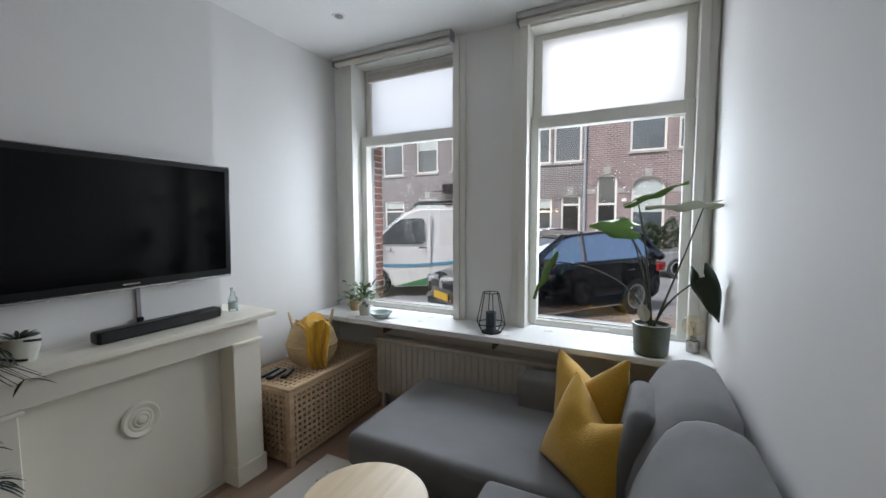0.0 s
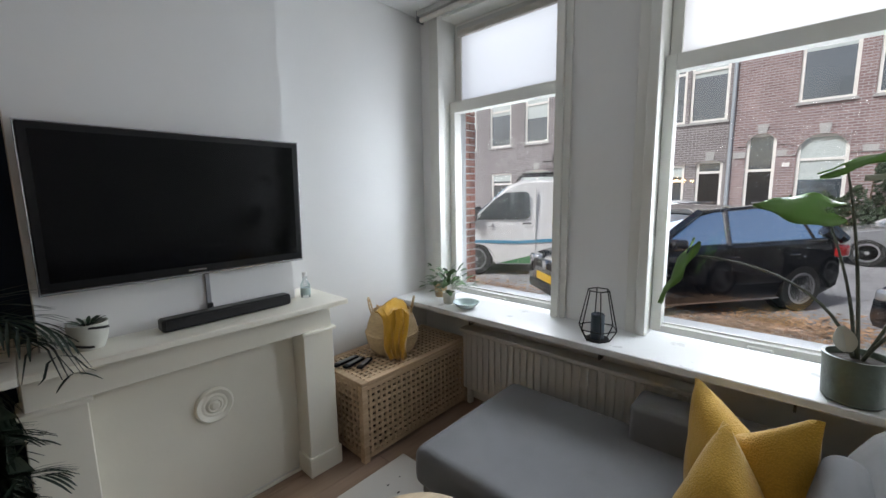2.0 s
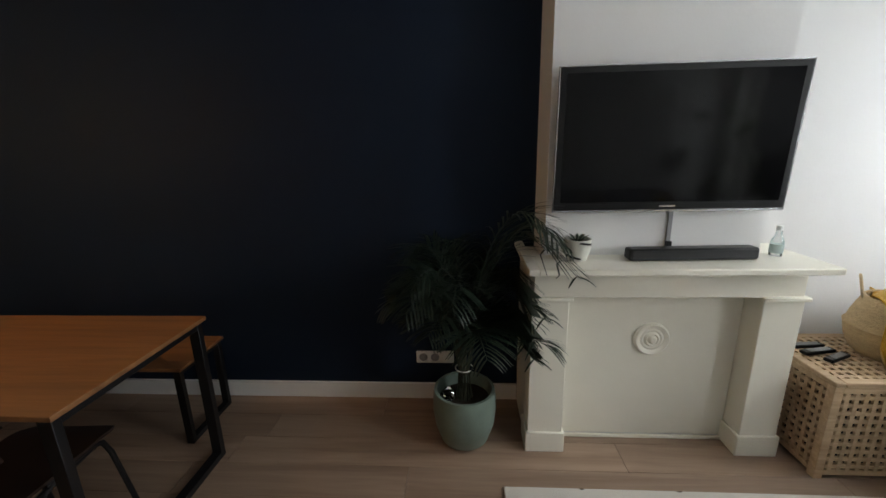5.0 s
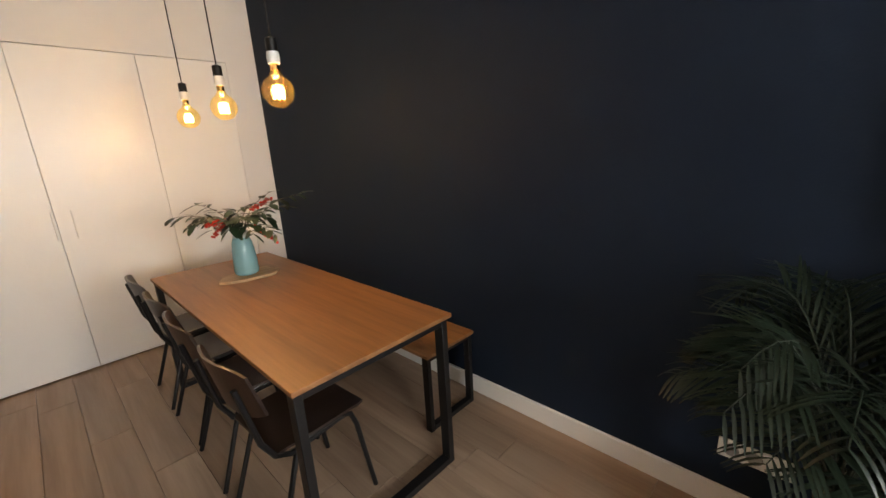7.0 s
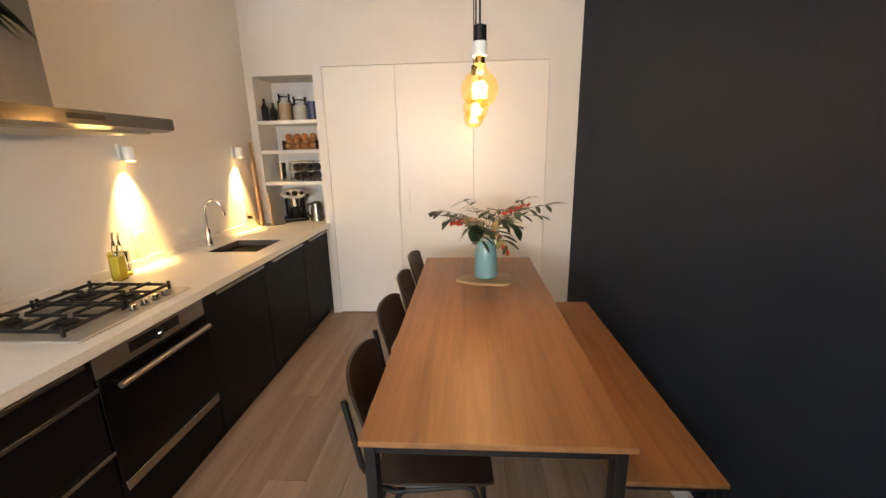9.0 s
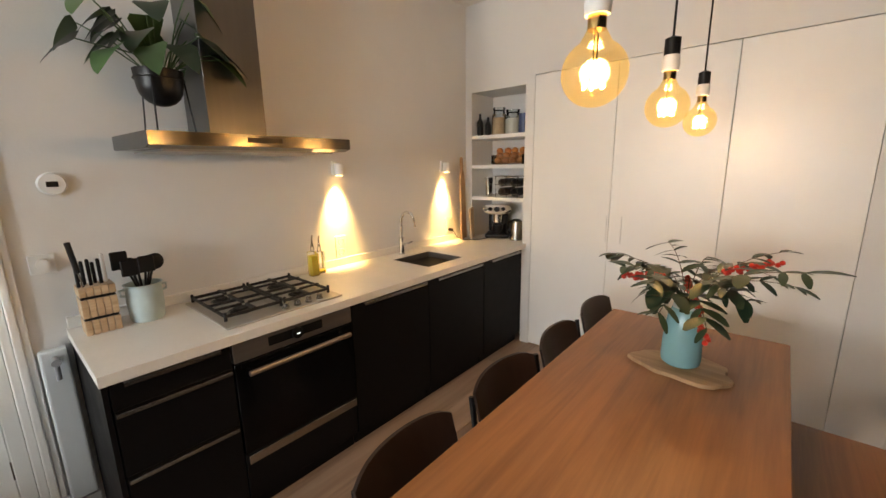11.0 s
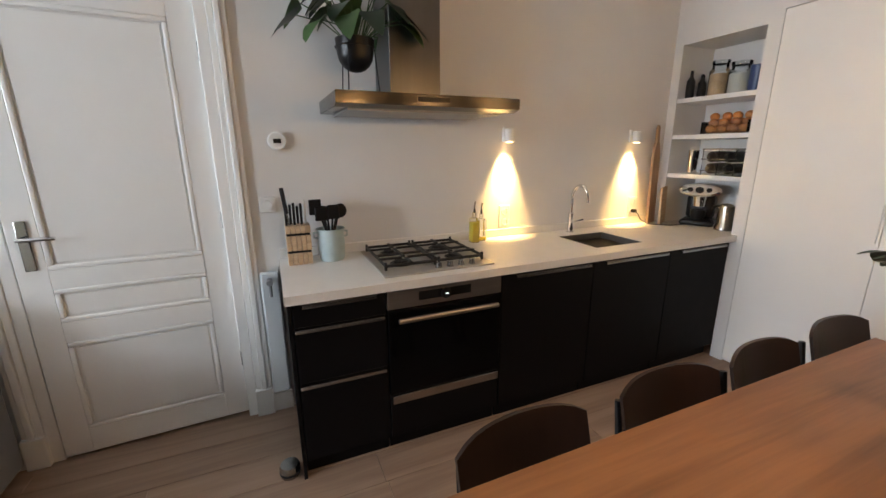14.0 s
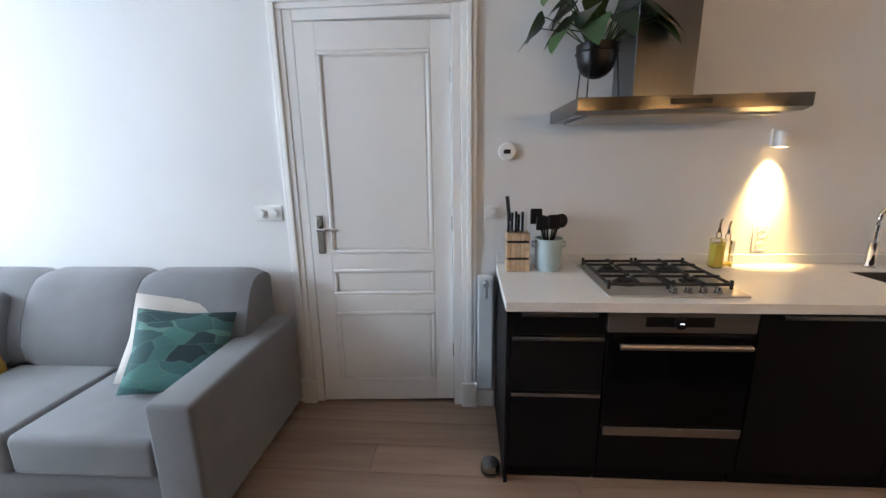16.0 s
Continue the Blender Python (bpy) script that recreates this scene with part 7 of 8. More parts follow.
def car(name, label, at, rz, paint, L, W, H, body, cabin, wheels, wr, plate=True, wheel_y=None):
    """Car along +x (nose at +L/2). body: side outline of the lower shell; cabin: side outline of the glasshouse."""
    t = thing(name, label, "car" if "van" not in name else "van", at, rz)
    n = 9
    # lower shell as rings across the width, with wheel arches cut as dark wells
    def shell(nm, outline, w0, w1, zlo, zhi, m, narrow):
        bm = bmesh.new()
        rows = []
        for j in range(n + 1):
            s = j / n * 2 - 1
            row = []
            for x, z in outline:
                k = (z - zlo) / max(zhi - zlo, 1e-3)
                half = (w0 + (w1 - w0) * k) / 2
                nose = 1 - narrow * (abs(x) / (L / 2)) ** 6 * 1.0
                pull = 1 - 0.035 * abs(s) ** 3
                row.append(bm.verts.new((x * pull, s * half * nose, z)))
            rows.append(row)
        q = len(outline)
        for a, b in zip(rows, rows[1:]):
            for k in range(q):
                kk = (k + 1) % q
                bm.faces.new((a[k], a[kk], b[kk], b[k]))
        bm.faces.new(rows[0][::-1])
        bm.faces.new(rows[-1])
        bmesh.ops.recalc_face_normals(bm, faces=bm.faces)
        bmesh.ops.bevel(bm, geom=[e for e in bm.edges if e.is_manifold and e.calc_face_angle(0) > 0.9], offset=0.035, segments=3, affect="EDGES", clamp_overlap=True)
        return part(nm, bm, m, t)
    zb = [z for _, z in body]
    shell("body", body, W, W * 0.97, min(zb), max(zb), paint, 0.10)
    zc = [z for _, z in cabin]
    shell("cabin", cabin, W * 0.93, W * 0.70, min(zc), max(zc), M_SKYCARGLASS, 0.0)
    return t


def arc_body(L, zlo, wheels, r, top):
    """Closed lower outline with wheel arches; top: points from the nose back."""
    pts = list(top)
    lower = []
    for cx in sorted(wheels):
        for k in range(9):
            a = math.pi - k * math.pi / 8
            lower.append((cx + r * math.cos(a), max(zlo, zlo + r * 1.0 * math.sin(a))))
    return pts + lower


def side_strip(parent, name, pts, y, th, m, label=""):
    """A plate in the x-z plane on the car's side."""
    bm = bmesh.new()
    prism(bm, pts, "y", y - th / 2, y + th / 2)
    return part(name, bm, m, parent, label)


def hatchback(at, rz, paint, label, full=True):
    L, W, H = 4.22, 1.78, 1.46
    wx = (1.32, -1.28)
    top = [(2.05, 0.30), (2.11, 0.42), (2.08, 0.62), (1.95, 0.74), (1.45, 0.86), (1.02, 0.93), (0.2, 0.955), (-1.3, 0.98), (-1.9, 0.96), (-2.05, 0.80), (-2.09, 0.50), (-2.02, 0.30)]
    body = arc_body(L, 0.20, wx, 0.36, top)
    cabin = [(1.05, 0.93), (0.25, 1.36), (-0.15, 1.44), (-0.9, 1.45), (-1.55, 1.38), (-2.02, 0.97)]
    t = car("parked_car", label, at, rz, paint, L, W, H, body, cabin, wx, 0.325)
    # roof skin and pillars on both sides
    bm = bmesh.new()
    prism(bm, [(0.27, 1.362), (-0.15, 1.447), (-0.9, 1.462), (-1.56, 1.40), (-1.74, 1.30), (-0.9, 1.40), (-0.15, 1.40)], "y", -0.62, 0.62, 0.01)
    part("roof", bm, paint, t)
    for s in (-1, 1):
        def zy(z):
            k = (z - 0.93) / 0.52
            return s * (W * (0.93 + (0.70 - 0.93) * k)) / 2
        for a, b, w in (((1.08, 0.93), (0.22, 1.39), 0.045), ((0.22, 1.39), (-0.9, 1.45), 0.03), ((-0.9, 1.45), (-1.6, 1.38), 0.035), ((-0.12, 0.94), (-0.18, 1.43), 0.035), ((-1.50, 0.97), (-1.30, 1.41), 0.02), ((-1.60, 1.38), (-2.0, 0.96), 0.07), ((-1.70, 1.10), (-1.85, 0.98), 0.09), ((1.05, 0.94), (-1.7, 0.985), 0.018)):
            bm = bmesh.new()
            tube(bm, [(a[0], zy(a[1]) * 1.0, a[1]), (b[0], zy(b[1]) * 1.0, b[1])], w, 8)
            part("window_pillar", bm, paint, t)
        bm = bmesh.new()
        box(bm, 0.62, 0.84, s * 0.88 - 0.07, s * 0.88 + 0.07 + s * 0.04, 0.93, 1.07, 0.035, 3)
        part("wing_mirror", bm, paint, t)
        for x in (-0.05, -1.0):
            bm = bmesh.new()
            tube(bm, [(x - 0.02, s * (W / 2 - 0.006), 0.80), (x - 0.1, s * (W / 2 + 0.022), 0.81), (x - 0.18, s * (W / 2 - 0.006), 0.80)], 0.012)
            part("door_handle", bm, paint, t)
        for x in (1.0, -0.14):
            bm = bmesh.new()
            box(bm, x - 0.003, x + 0.003, s * (W / 2 - 0.02) - 0.004, s * (W / 2 - 0.02) + 0.004, 0.30, 0.93)
            part("door_gap", bm, M_BLACK, t)
        bm = bmesh.new()
        box(bm, -0.90, 0.94, s * (W / 2 - 0.012) - 0.01, s * (W / 2 - 0.012) + 0.01, 0.215, 0.235)
        part("sill_trim", bm, M_SILVER, t)
        for x in wx:
            wheel(t, x, s * (W / 2 - 0.115), 0.325, s)
            bm = bmesh.new()
            cyl(bm, (x, s * (W / 2 - 0.30), 0.36), (x, s * (W / 2 - 0.20), 0.36), 0.37, seg=24)
            part("wheel_well", bm, M_BLACK, t)
        bm = bmesh.new()
        box(bm, 1.78, 2.045, s * 0.60 - 0.17, s * 0.60 + 0.17, 0.60, 0.74, 0.045, 3)
        part("headlight", bm, M_HEADLAMP, t, "clear headlight")
        bm = bmesh.new()
        box(bm, -2.09, -1.86, s * 0.70 - 0.15, s * 0.70 + 0.15, 0.72, 0.90, 0.04, 3)
        part("tail_light", bm, M_LAMPRED, t, "red tail light")
    bm = bmesh.new()
    box(bm, 2.03, 2.10, -0.44, 0.44, 0.60, 0.70, 0.02, 2)
    part("grille", bm, M_BLACK, t)
    bm = bmesh.new()
    box(bm, 2.05, 2.12, -0.55, 0.55, 0.27, 0.40, 0.02, 2)
    part("air_intake", bm, M_BLACK, t)
    bm = bmesh.new()
    cyl(bm, (2.08, 0, 0.66), (2.115, 0, 0.66), 0.065, seg=24)
    part("badge", bm, M_CHROME, t, "round chrome badge")
    bm = bmesh.new()
    box(bm, 2.105, 2.12, -0.26, 0.26, 0.43, 0.54, 0.004)
    part("number_plate", bm, M_PLATE, t, "yellow number plate")
    return t


near_car = hatchback((1.217, 11.676, ZG), 232, M_CARPAINT_DARK, "black hatchback parked at a slant in front of the windows")
near_car.scale = (1.10, 1.05, 1.11)
hatchback((5.25, 11.85, ZG), 232, M_CARPAINT_DARK, "dark hatchback parked at a slant further along")
hatchback((5.25, 18.6, ZG), 180, M_CARPAINT_SILVER, "silver hatchback parked along the far side")
hatchback((-1.6, 20.6, ZG), 180, mat("grey_car_paint", (0.20, 0.22, 0.25), 0.3, 0.3, coat=0.6), "grey hatchback parked along the far side")


def van():
    L, W = 4.7, 1.85
    t = thing("delivery_van", "white delivery van with roof rack, blue and green stripes", "van", (-2.03, 12.96, ZG), 214)
    t.scale = (1.0, 1.0, 1.12)
    wx = (1.45, -1.45)
    top = [(2.25, 0.30), (2.34, 0.45), (2.32, 0.80), (2.12, 1.00), (1.55, 1.16), (0.75, 1.80), (0.40, 1.90), (-2.0, 1.93), (-2.30, 1.86), (-2.36, 0.9), (-2.33, 0.30)]
    outline = arc_body(L, 0.22, wx, 0.37, top)
    bm = bmesh.new()
    n = 8
    rows = []
    for j in range(n + 1):
        s = j / n * 2 - 1
        rows.append([bm.verts.new((x * (1 - 0.02 * abs(s) ** 3), s * W / 2 * (1 if z < 1.1 else 1 - 0.13 * (z - 1.1)), z)) for x, z in outline])
    q = len(outline)
    for a, b in zip(rows, rows[1:]):
        for k in range(q):
            bm.faces.new((a[k], a[(k + 1) % q], b[(k + 1) % q], b[k]))
    bm.faces.new(rows[0][::-1])
    bm.faces.new(rows[-1])
    bmesh.ops.recalc_face_normals(bm, faces=bm.faces)
    bmesh.ops.bevel(bm, geom=[e for e in bm.edges if e.is_manifold and e.calc_face_angle(0) > 0.9], offset=0.05, segments=3, affect="EDGES", clamp_overlap=True)
    part("body", bm, M_CARPAINT_WHITE, t, "white van body")
    for s in (-1, 1):
        yy = s * (W / 2 - 0.028)
        o = side_strip(t, "side_window", [(1.50, 1.13), (1.42, 1.20), (1.00, 1.56), (0.82, 1.66), (0.36, 1.68), (0.28, 1.62), (0.26, 1.20), (0.34, 1.13)], yy, 0.03, M_VANGLASS, "dark cab window")
        side_strip(t, "stripe", [(2.15, 0.67), (2.15, 0.73), (0.5, 0.71), (-1.2, 0.80), (-2.3, 0.92), (-2.3, 0.84), (-1.2, 0.73), (0.5, 0.65)], s * (W / 2 + 0.001), 0.006, M_STRIPEBLUE, "blue wavy stripe")
        side_strip(t, "stripe", [(1.0, 0.24), (0.2, 0.42), (-0.8, 0.53), (-1.0, 0.42), (-1.0, 0.24)], s * (W / 2 + 0.001), 0.006, M_STRIPEGREEN, "green curved field")
        side_strip(t, "emblem", [(-0.85, 1.55), (-1.35, 1.58), (-1.25, 1.30), (-1.1, 1.22)], s * (W / 2 - 0.02), 0.03, M_STRIPERED, "red shield shape")
        side_strip(t, "sill_trim", [(1.0, 0.235), (1.0, 0.25), (-1.0, 0.25), (-1.0, 0.235)], s * (W / 2), 0.01, M_GREYPLASTIC)
        side_strip(t, "emblem", [(1.25, 0.99), (1.12, 1.0), (1.08, 1.08), (1.05, 0.99), (0.95, 0.97)], s * (W / 2 + 0.001), 0.006, M_GREYPLASTIC, "small grey bird mark")
        bm = bmesh.new()
        tube(bm, [(0.42, s * (W / 2 - 0.005), 1.05), (0.34, s * (W / 2 + 0.03), 1.06), (0.24, s * (W / 2 - 0.005), 1.05)], 0.016)
        part("door_handle", bm, M_BLACK, t)
        bm = bmesh.new()
        box(bm, 0.13, 0.14, yy - 0.02 * s, yy + 0.02 * s + s * 0.012, 0.3, 1.72)
        part("door_gap", bm, M_GREYPLASTIC, t)
        bm = bmesh.new()
        box(bm, 1.42, 1.60, s * 1.02 - 0.09, s * 1.02 + 0.09, 1.10, 1.34, 0.05, 3)
        part("wing_mirror", bm, M_BLACK, t)
        for x in wx:
            wheel(t, x, s * (W / 2 - 0.115), 0.33, s)
            bm = bmesh.new()
            cyl(bm, (x, s * (W / 2 - 0.30), 0.36), (x, s * (W / 2 - 0.20), 0.36), 0.38, seg=24)
            part("wheel_well", bm, M_BLACK, t)
        bm = bmesh.new()
        tube(bm, [(0.5, s * 0.72, 1.90), (0.42, s * 0.72, 2.02), (-2.1, s * 0.72, 2.04), (-2.15, s * 0.72, 1.93)], 0.018)
        part("roof_rail", bm, M_BLACK, t)
    side = bmesh.new()
    for x in (0.35, -0.3, -0.9, -1.5, -2.05):
        tube(side, [(x, -0.72, 2.03), (x, 0.72, 2.03)], 0.016)
    tube(side, [(0.35, -0.5, 2.04), (-2.05, -0.5, 2.10)], 0.014)
    tube(side, [(0.35, 0.3, 2.04), (-2.05, 0.3, 2.10)], 0.014)
    part("roof_rack", side, M_BLACK, t, "black roof rack bars")
    bm = bmesh.new()
    prism(bm, [(2.02, 1.04), (1.55, 1.175), (0.78, 1.79), (0.76, 1.75), (1.5, 1.13)], "y", -0.74, 0.74)
    part("windscreen", bm, M_SKYCARGLASS, t)


van()

# ---- houses on the far side ----
YF = 24.0


def house(name, label, x0, x1, m, storeys, doors):
    """One facade with openings; windows and doors sit in them."""
    h = thing(name, label, "house", ((x0 + x1) / 2, YF, ZG))
    ox, oz = (x0 + x1) / 2, ZG
    # wall with openings as strips between column and row cuts
    ops = storeys + doors
    xs = sorted({x0, x1, *[o[0] for o in ops], *[o[1] for o in ops]})
    zs = sorted({ZG, 9.6, *[o[2] for o in ops], *[o[3] for o in ops]})
    bm = bmesh.new()
    for xa, xb in zip(xs, xs[1:]):
        run = None
        for za, zb in zip(zs, zs[1:]):
            cx, cz = (xa + xb) / 2, (za + zb) / 2
            hole = any(o[0] < cx < o[1] and o[2] < cz < o[3] for o in ops)
            if not hole:
                run = [run[0], zb] if run else [za, zb]
            if hole or zb == zs[-1]:
                if run:
                    box(bm, xa - ox, xb - ox, 0, 0.3, run[0] - oz, run[1] - oz)
                run = None
    part("wall", bm, m, h, smooth=False)
    bm = bmesh.new()
    box(bm, x0 - ox, x1 - ox, 0.3, 5, 9.5 - oz, 9.9 - oz)
    part("roof", bm, M_GREYPLASTIC, h, smooth=False)
    # black sheet added behind the openings; its colour stands in for unlit rooms
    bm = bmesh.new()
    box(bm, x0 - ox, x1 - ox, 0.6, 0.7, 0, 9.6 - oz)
    part("dark_backing", bm, M_BLACK, h, smooth=False)

    def pane_rows(o, kind):
        a, b, c, d = o[:4]
        arch = o[4] if len(o) > 4 else 0
        door = kind == "door"
        f = 0.10
        bm = bmesh.new()
        for dims in ((a - ox, a - ox + f, c - oz, d - oz), (b - ox - f, b - ox, c - oz, d - oz), (a - ox + f, b - ox - f, d - oz - f, d - oz)):
            box(bm, dims[0], dims[1], 0.06, 0.16, dims[2], dims[3])
        if not door:
            box(bm, a - ox + f, b - ox - f, 0.06, 0.16, c - oz, c - oz + f)
        tz = c + (d - c) * (0.70 if not door else 0.0) if not door else c + 2.25
        if tz < d - 0.2:
            box(bm, a - ox + f, b - ox - f, 0.07, 0.15, tz - oz - 0.05, tz - oz + 0.05)
        if not door and b - a > 1.6:
            box(bm, (a + b) / 2 - ox - 0.05, (a + b) / 2 - ox + 0.05, 0.07, 0.15, c - oz, d - oz)
        if arch:
            # white arched head filling the corners of the opening
            r = (b - a) / 2
            cx = (a + b) / 2 - ox
            for s in (-1, 1):
                pts = [(cx + s * r, d - oz)]
                for k in range(9):
                    q = k * math.pi / 16
                    pts.append((cx + s * r * math.cos(q), d - oz - arch + arch * math.sin(q)))
                if s == 1:
                    pts = pts[::-1]
                prism(bm, pts, "y", -0.001, 0.05)
        w = part("window" if not door else "door", bm, M_TRIM, h, "white frame", smooth=False)
        bm = bmesh.new()
        if door:
            box(bm, a - ox + f, b - ox - f, 0.10, 0.15, c - oz, tz - oz - 0.05)
            part("door_leaf", bm, M_BLACKDOOR, w, "black front door", smooth=False)
            bm = bmesh.new()
            box(bm, (a + b) / 2 - ox - 0.16, (a + b) / 2 - ox + 0.16, 0.085, 0.098, c - oz + 0.98, c - oz + 1.05)
            part("letter_plate", bm, M_SILVER, w)
            for pz in (0.25, 1.25):
                bm = bmesh.new()
                box(bm, a - ox + f + 0.15, b - ox - f - 0.15, 0.085, 0.098, c - oz + pz, c - oz + pz + 0.6, 0.005)
                part("door_panel", bm, M_BLACKDOOR, w)
            bm = bmesh.new()
            box(bm, a - ox + f, b - ox - f, 0.11, 0.12, tz - oz + 0.05, d - oz - 0.05)
            part("fanlight", bm, M_FARGLASS, w, smooth=False)
        else:
            box(bm, a - ox + f, b - ox - f, 0.12, 0.13, c - oz + f, d - oz - f)
            part("pane", bm, M_FARGLASS, w, smooth=False)
            k = (hash_of(a) % 3)
            bm = bmesh.new()
            zc = c - oz + (d - c) * (0.45, 0.78, 0.62)[k]
            box(bm, a - ox + f, b - ox - f, 0.112, 0.119, zc, d - oz - f)
            part("curtain", bm, M_CURTAIN, w, smooth=False)
            bm = bmesh.new()
            box(bm, a - ox - 0.06, b - ox + 0.06, -0.07, 0.06, c - oz - 0.09, c - oz)
            part("sill", bm, M_STONE, w, smooth=False)
        if arch:
            bm = bmesh.new()
            r, cx = (b - a) / 2, (a + b) / 2 - ox
            for k in range(17):
                q0, q1 = k * math.pi / 17, (k + 1) * math.pi / 17 - 0.02
                pts = []
                for q, rr in ((q0, 0.02), (q1, 0.02), (q1, 0.30), (q0, 0.30)):
                    pts.append((cx + (r + rr) * math.cos(q), d - oz - arch + (arch + rr) * math.sin(q)))
                prism(bm, pts, "y", -0.035, 0.002)
            part("brick_arch", bm, M_FACADE_RED if m is M_FACADE_RED else M_FACADE_BROWN, h, "rubbed brick arch", smooth=False)
            bm = bmesh.new()
            prism(bm, [(cx - 0.12, d - oz), (cx + 0.12, d - oz), (cx + 0.17, d - oz + 0.36), (cx - 0.17, d - oz + 0.36)], "y", -0.07, -0.036)
            part("keystone", bm, M_STONE, h, "pale keystone")
    for o in storeys:
        pane_rows(o, "window")
    for o in doors:
        pane_rows(o, "door")
    return h


def hash_of(v):
    return int(abs(v) * 10 + 0.5)


# x0, x1, z0, z1, arch height
house("terraced_house", "red brick terraced house with arched doorway and pale bands", 0.45, 7.6, M_FACADE_RED,
      [(2.30, 3.78, 4.60, 7.4), (4.22, 5.75, 4.60, 7.4), (6.1, 7.4, 4.6, 7.4), (2.42, 3.78, 0.55, 3.45, 0.68), (4.75, 6.1, 0.55, 3.45, 0.68)],
      [(0.92, 1.82, 0.0, 3.62, 0.45)])
house("terraced_house", "brown brick terraced house with black front door", -5.6, 0.35, M_FACADE_BROWN,
      [(-1.10 - 1.35, -1.10 - 0.15, 4.30, 7.2), (-1.10 + 0.0, 0.22, 4.30, 7.2), (-4.3, -3.0, 4.3, 7.2), (-2.2, -1.15, 0.35, 2.6), (-4.6, -3.2, 0.55, 2.6)],
      [(-0.72, 0.20, 0.0, 2.72, 0.22)])
house("terraced_house", "brown brick terraced house with arched window and awning", -13.0, -5.7, M_FACADE_BROWN,
      [(-11.3, -9.85, 4.15, 7.0), (-8.95, -7.55, 4.2, 7.1), (-6.9 + 0.2, -5.9, 4.25, 7.1), (-12.9, -12.3, 4.1, 7.0), (-11.2, -9.8, 0.6, 2.65), (-9.3, -7.1, 0.5, 2.75, 0.5)],
      [(-6.7, -5.8, 0.0, 2.7)])
house("terraced_house", "brown brick terraced house further along", -22, -13.1, M_FACADE_BROWN,
      [(-15.6, -14.2, 4.1, 7.0), (-18.4, -17.0, 4.1, 7.0), (-15.6, -14.2, 0.5, 2.65), (-18.4, -17.0, 0.5, 2.65)], [(-20.6, -19.7, 0.0, 2.7)])
house("terraced_house", "red brick terraced house beyond the hedge", 7.7, 16, M_FACADE_RED,
      [(8.6, 10.0, 4.6, 7.4), (11.2, 12.6, 4.6, 7.4), (8.6, 10.0, 0.5, 3.2, 0.6), (11.2, 12.6, 0.5, 3.2, 0.6)], [(13.6, 14.5, 0, 3.4, 0.4)])
for x in (0.40, -12.95, -5.65):
    t = thing("downpipe", "pale zinc rainwater pipe on the facade", "downpipe", (x, YF - 0.09, ZG), group="rainwater pipes")
    bm = bmesh.new()
    cyl(bm, (0, 0, 0.15), (0, 0, 9.8), 0.07, seg=12)
    part("pipe", bm, M_ZINC, t)
for a, b in ((0.5, 0.9), (1.84, 2.40), (3.80, 4.72), (6.12, 7.58)):
    solid("stone_band", "pale stone band in the red facade", [(a, b, YF - 0.03, YF + 0.05, 2.75, 2.98)], M_STONE, "stone band", kind="")
solid("house_number", "white house number plate", [(2.02, 2.24, YF - 0.03, YF - 0.001, 2.35, 2.5)], M_TRIM, "number plate", kind="")
t = thing("awning", "dark awning box over the far shop door", "awning", (-6.2, YF, 3.0))
bx("box", (-0.9, 0.6, -0.35, -0.001, 0.0, 0.5), M_BLACK, t)
bx("arm", (-1.5, -0.91, -0.3, -0.24, 0.10, 0.16), M_BLACK, t)


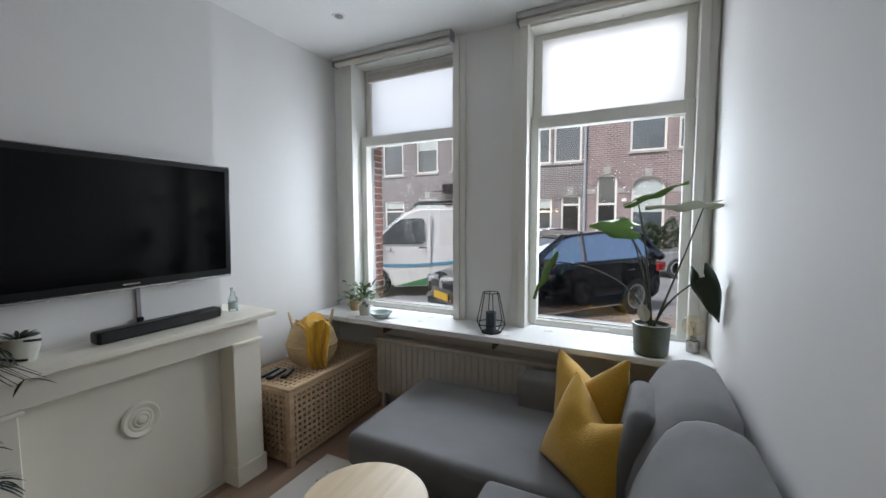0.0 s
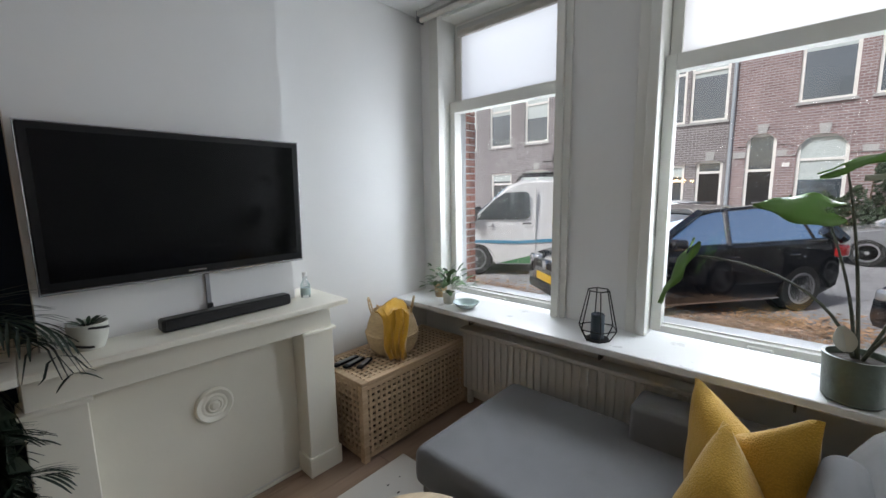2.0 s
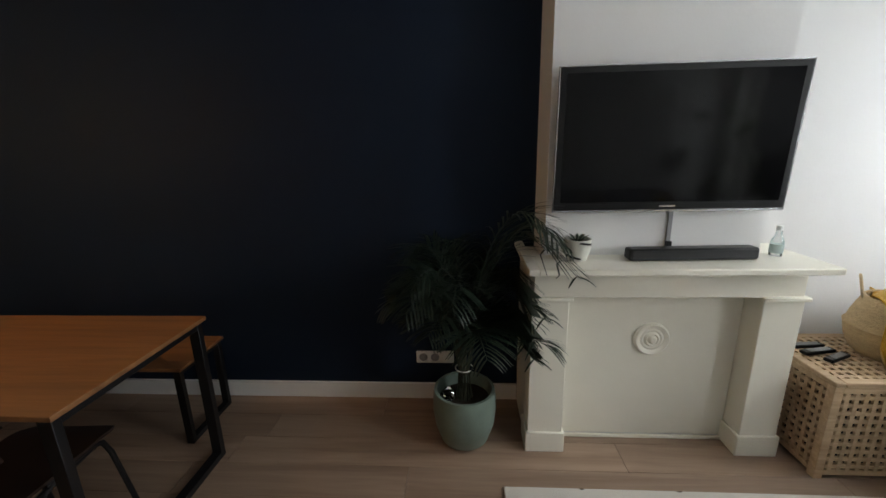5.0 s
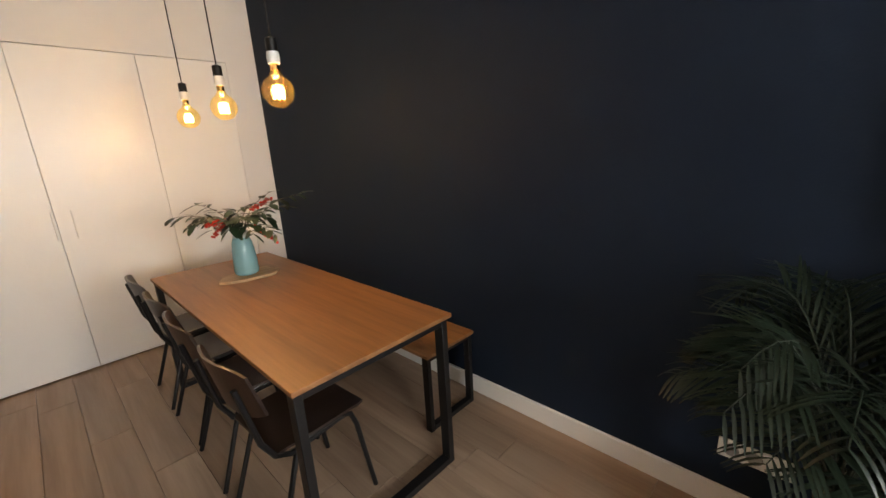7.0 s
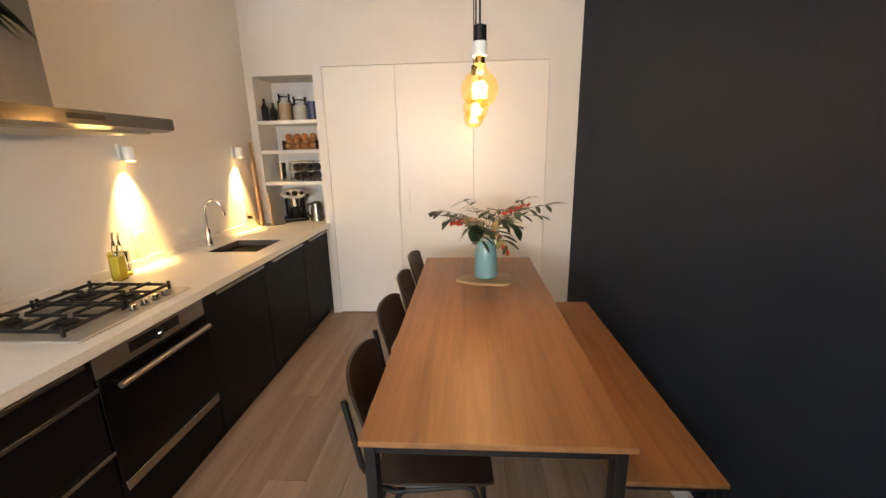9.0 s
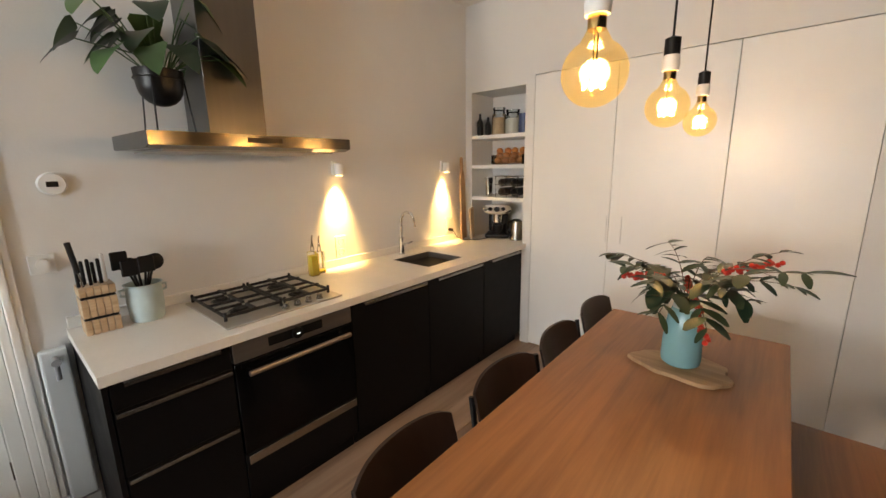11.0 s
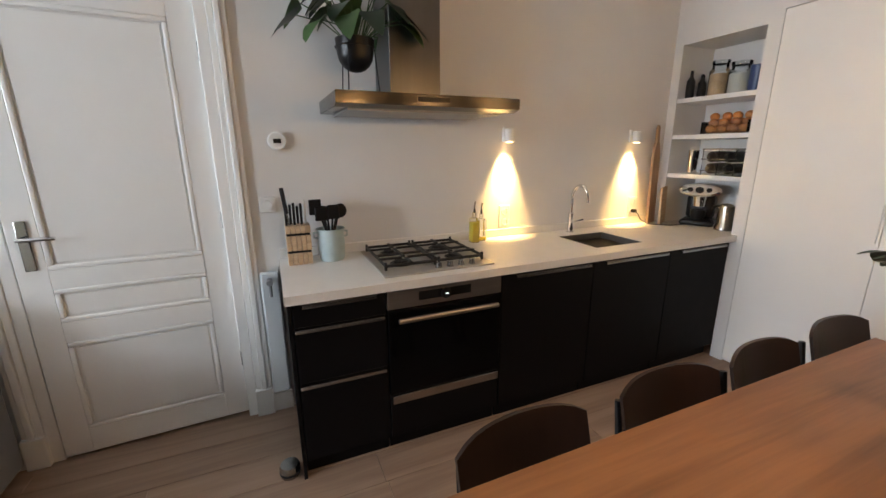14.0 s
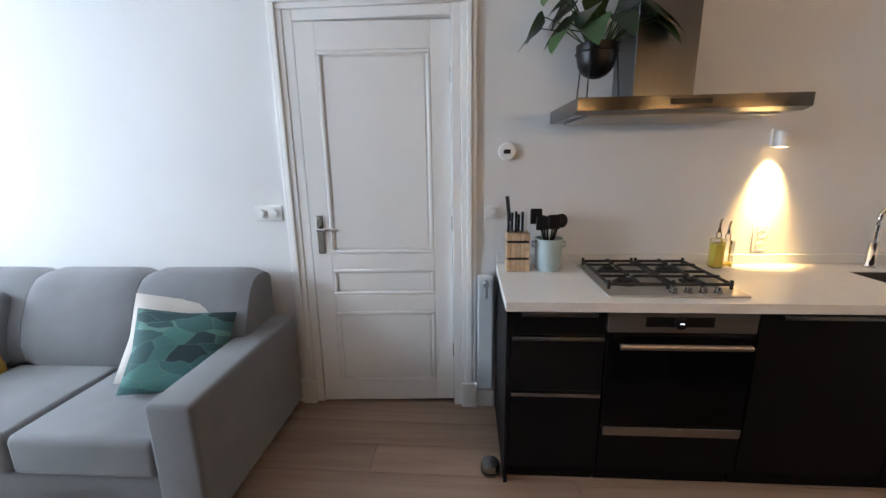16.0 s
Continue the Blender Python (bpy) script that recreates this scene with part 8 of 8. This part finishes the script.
def hedge(x0, x1, y, z1, seed):
    rnd = random.Random(seed)
    t = thing("hedge", "dark evergreen shrubs in front of the red house", "hedge", ((x0 + x1) / 2, y, ZG))
    bm = bmesh.new()
    for k in range(2600):
        x = rnd.uniform(x0, x1) - (x0 + x1) / 2
        top = (z1 - ZG) * (0.75 + 0.25 * math.sin(x * 2.3 + seed) * math.cos(x * 5.1))
        z = rnd.random() ** 0.8 * top
        yy = rnd.uniform(-0.5, 0.5) * (1 - 0.4 * z / top)
        s = rnd.uniform(0.05, 0.12)
        n = Vector((rnd.uniform(-1, 1), rnd.uniform(-1, 0.2), rnd.uniform(-0.5, 1))).normalized()
        u = n.orthogonal().normalized()
        v = n.cross(u)
        c = Vector((x, yy, z))
        bm.faces.new([bm.verts.new(c + u * s), bm.verts.new(c + v * s * 0.6), bm.verts.new(c - u * s), bm.verts.new(c - v * s * 0.6)])
    part("foliage", bm, M_HEDGE, t, smooth=False, kind="stuff")
    for x in (-1.2, -0.3, 0.6, 1.4):
        bm = bmesh.new()
        tube(bm, [(x, 0, 0.0), (x + 0.1, 0, (z1 - ZG) * 0.7)], 0.04, 6, 0.015)
        part("trunk", bm, M_BARK, t)


hedge(2.35, 5.6, 22.9, 1.7, 1)
hedge(4.4, 6.6, 23.3, 3.6, 2)
solid("sky_backdrop", "pale overcast sky far away", [(-300, 300, 260, 260.5, -5, 200)], mat("overcast_sky", (0.0, 0.0, 0.0), 1.0, emit=(0.93, 0.96, 1.0), strength=2.2), "sky")


# ---- brick edge beside the left window ----
def brick_edge():
    pier = bpy.data.objects["brick_pier"]
    b = bmesh.new()
    box(b, -0.003, 0.012, -0.078, 0.078, -0.0255, 0.0255, 0.003)
    me = bpy.data.meshes.new("brick")
    b.to_mesh(me)
    b.free()
    me.materials.append(M_BRICK)
    b = bmesh.new()
    box(b, -0.003, 0.012, -0.036, 0.036, -0.0255, 0.0255, 0.003)
    me2 = bpy.data.meshes.new("brick")
    b.to_mesh(me2)
    b.free()
    me2.materials.append(M_BRICK)
    for k in range(44):
        z = 0.40 + k * 0.0625
        if k % 2:
            for y in (7.097,):
                o = new("brick", me)
                o.location = (0.47, y, z)
                o.parent = pier
        else:
            for y in (7.058, 7.138):
                o = new("brick", me2)
                o.location = (0.47, y, z)
                o.parent = pier


brick_edge()
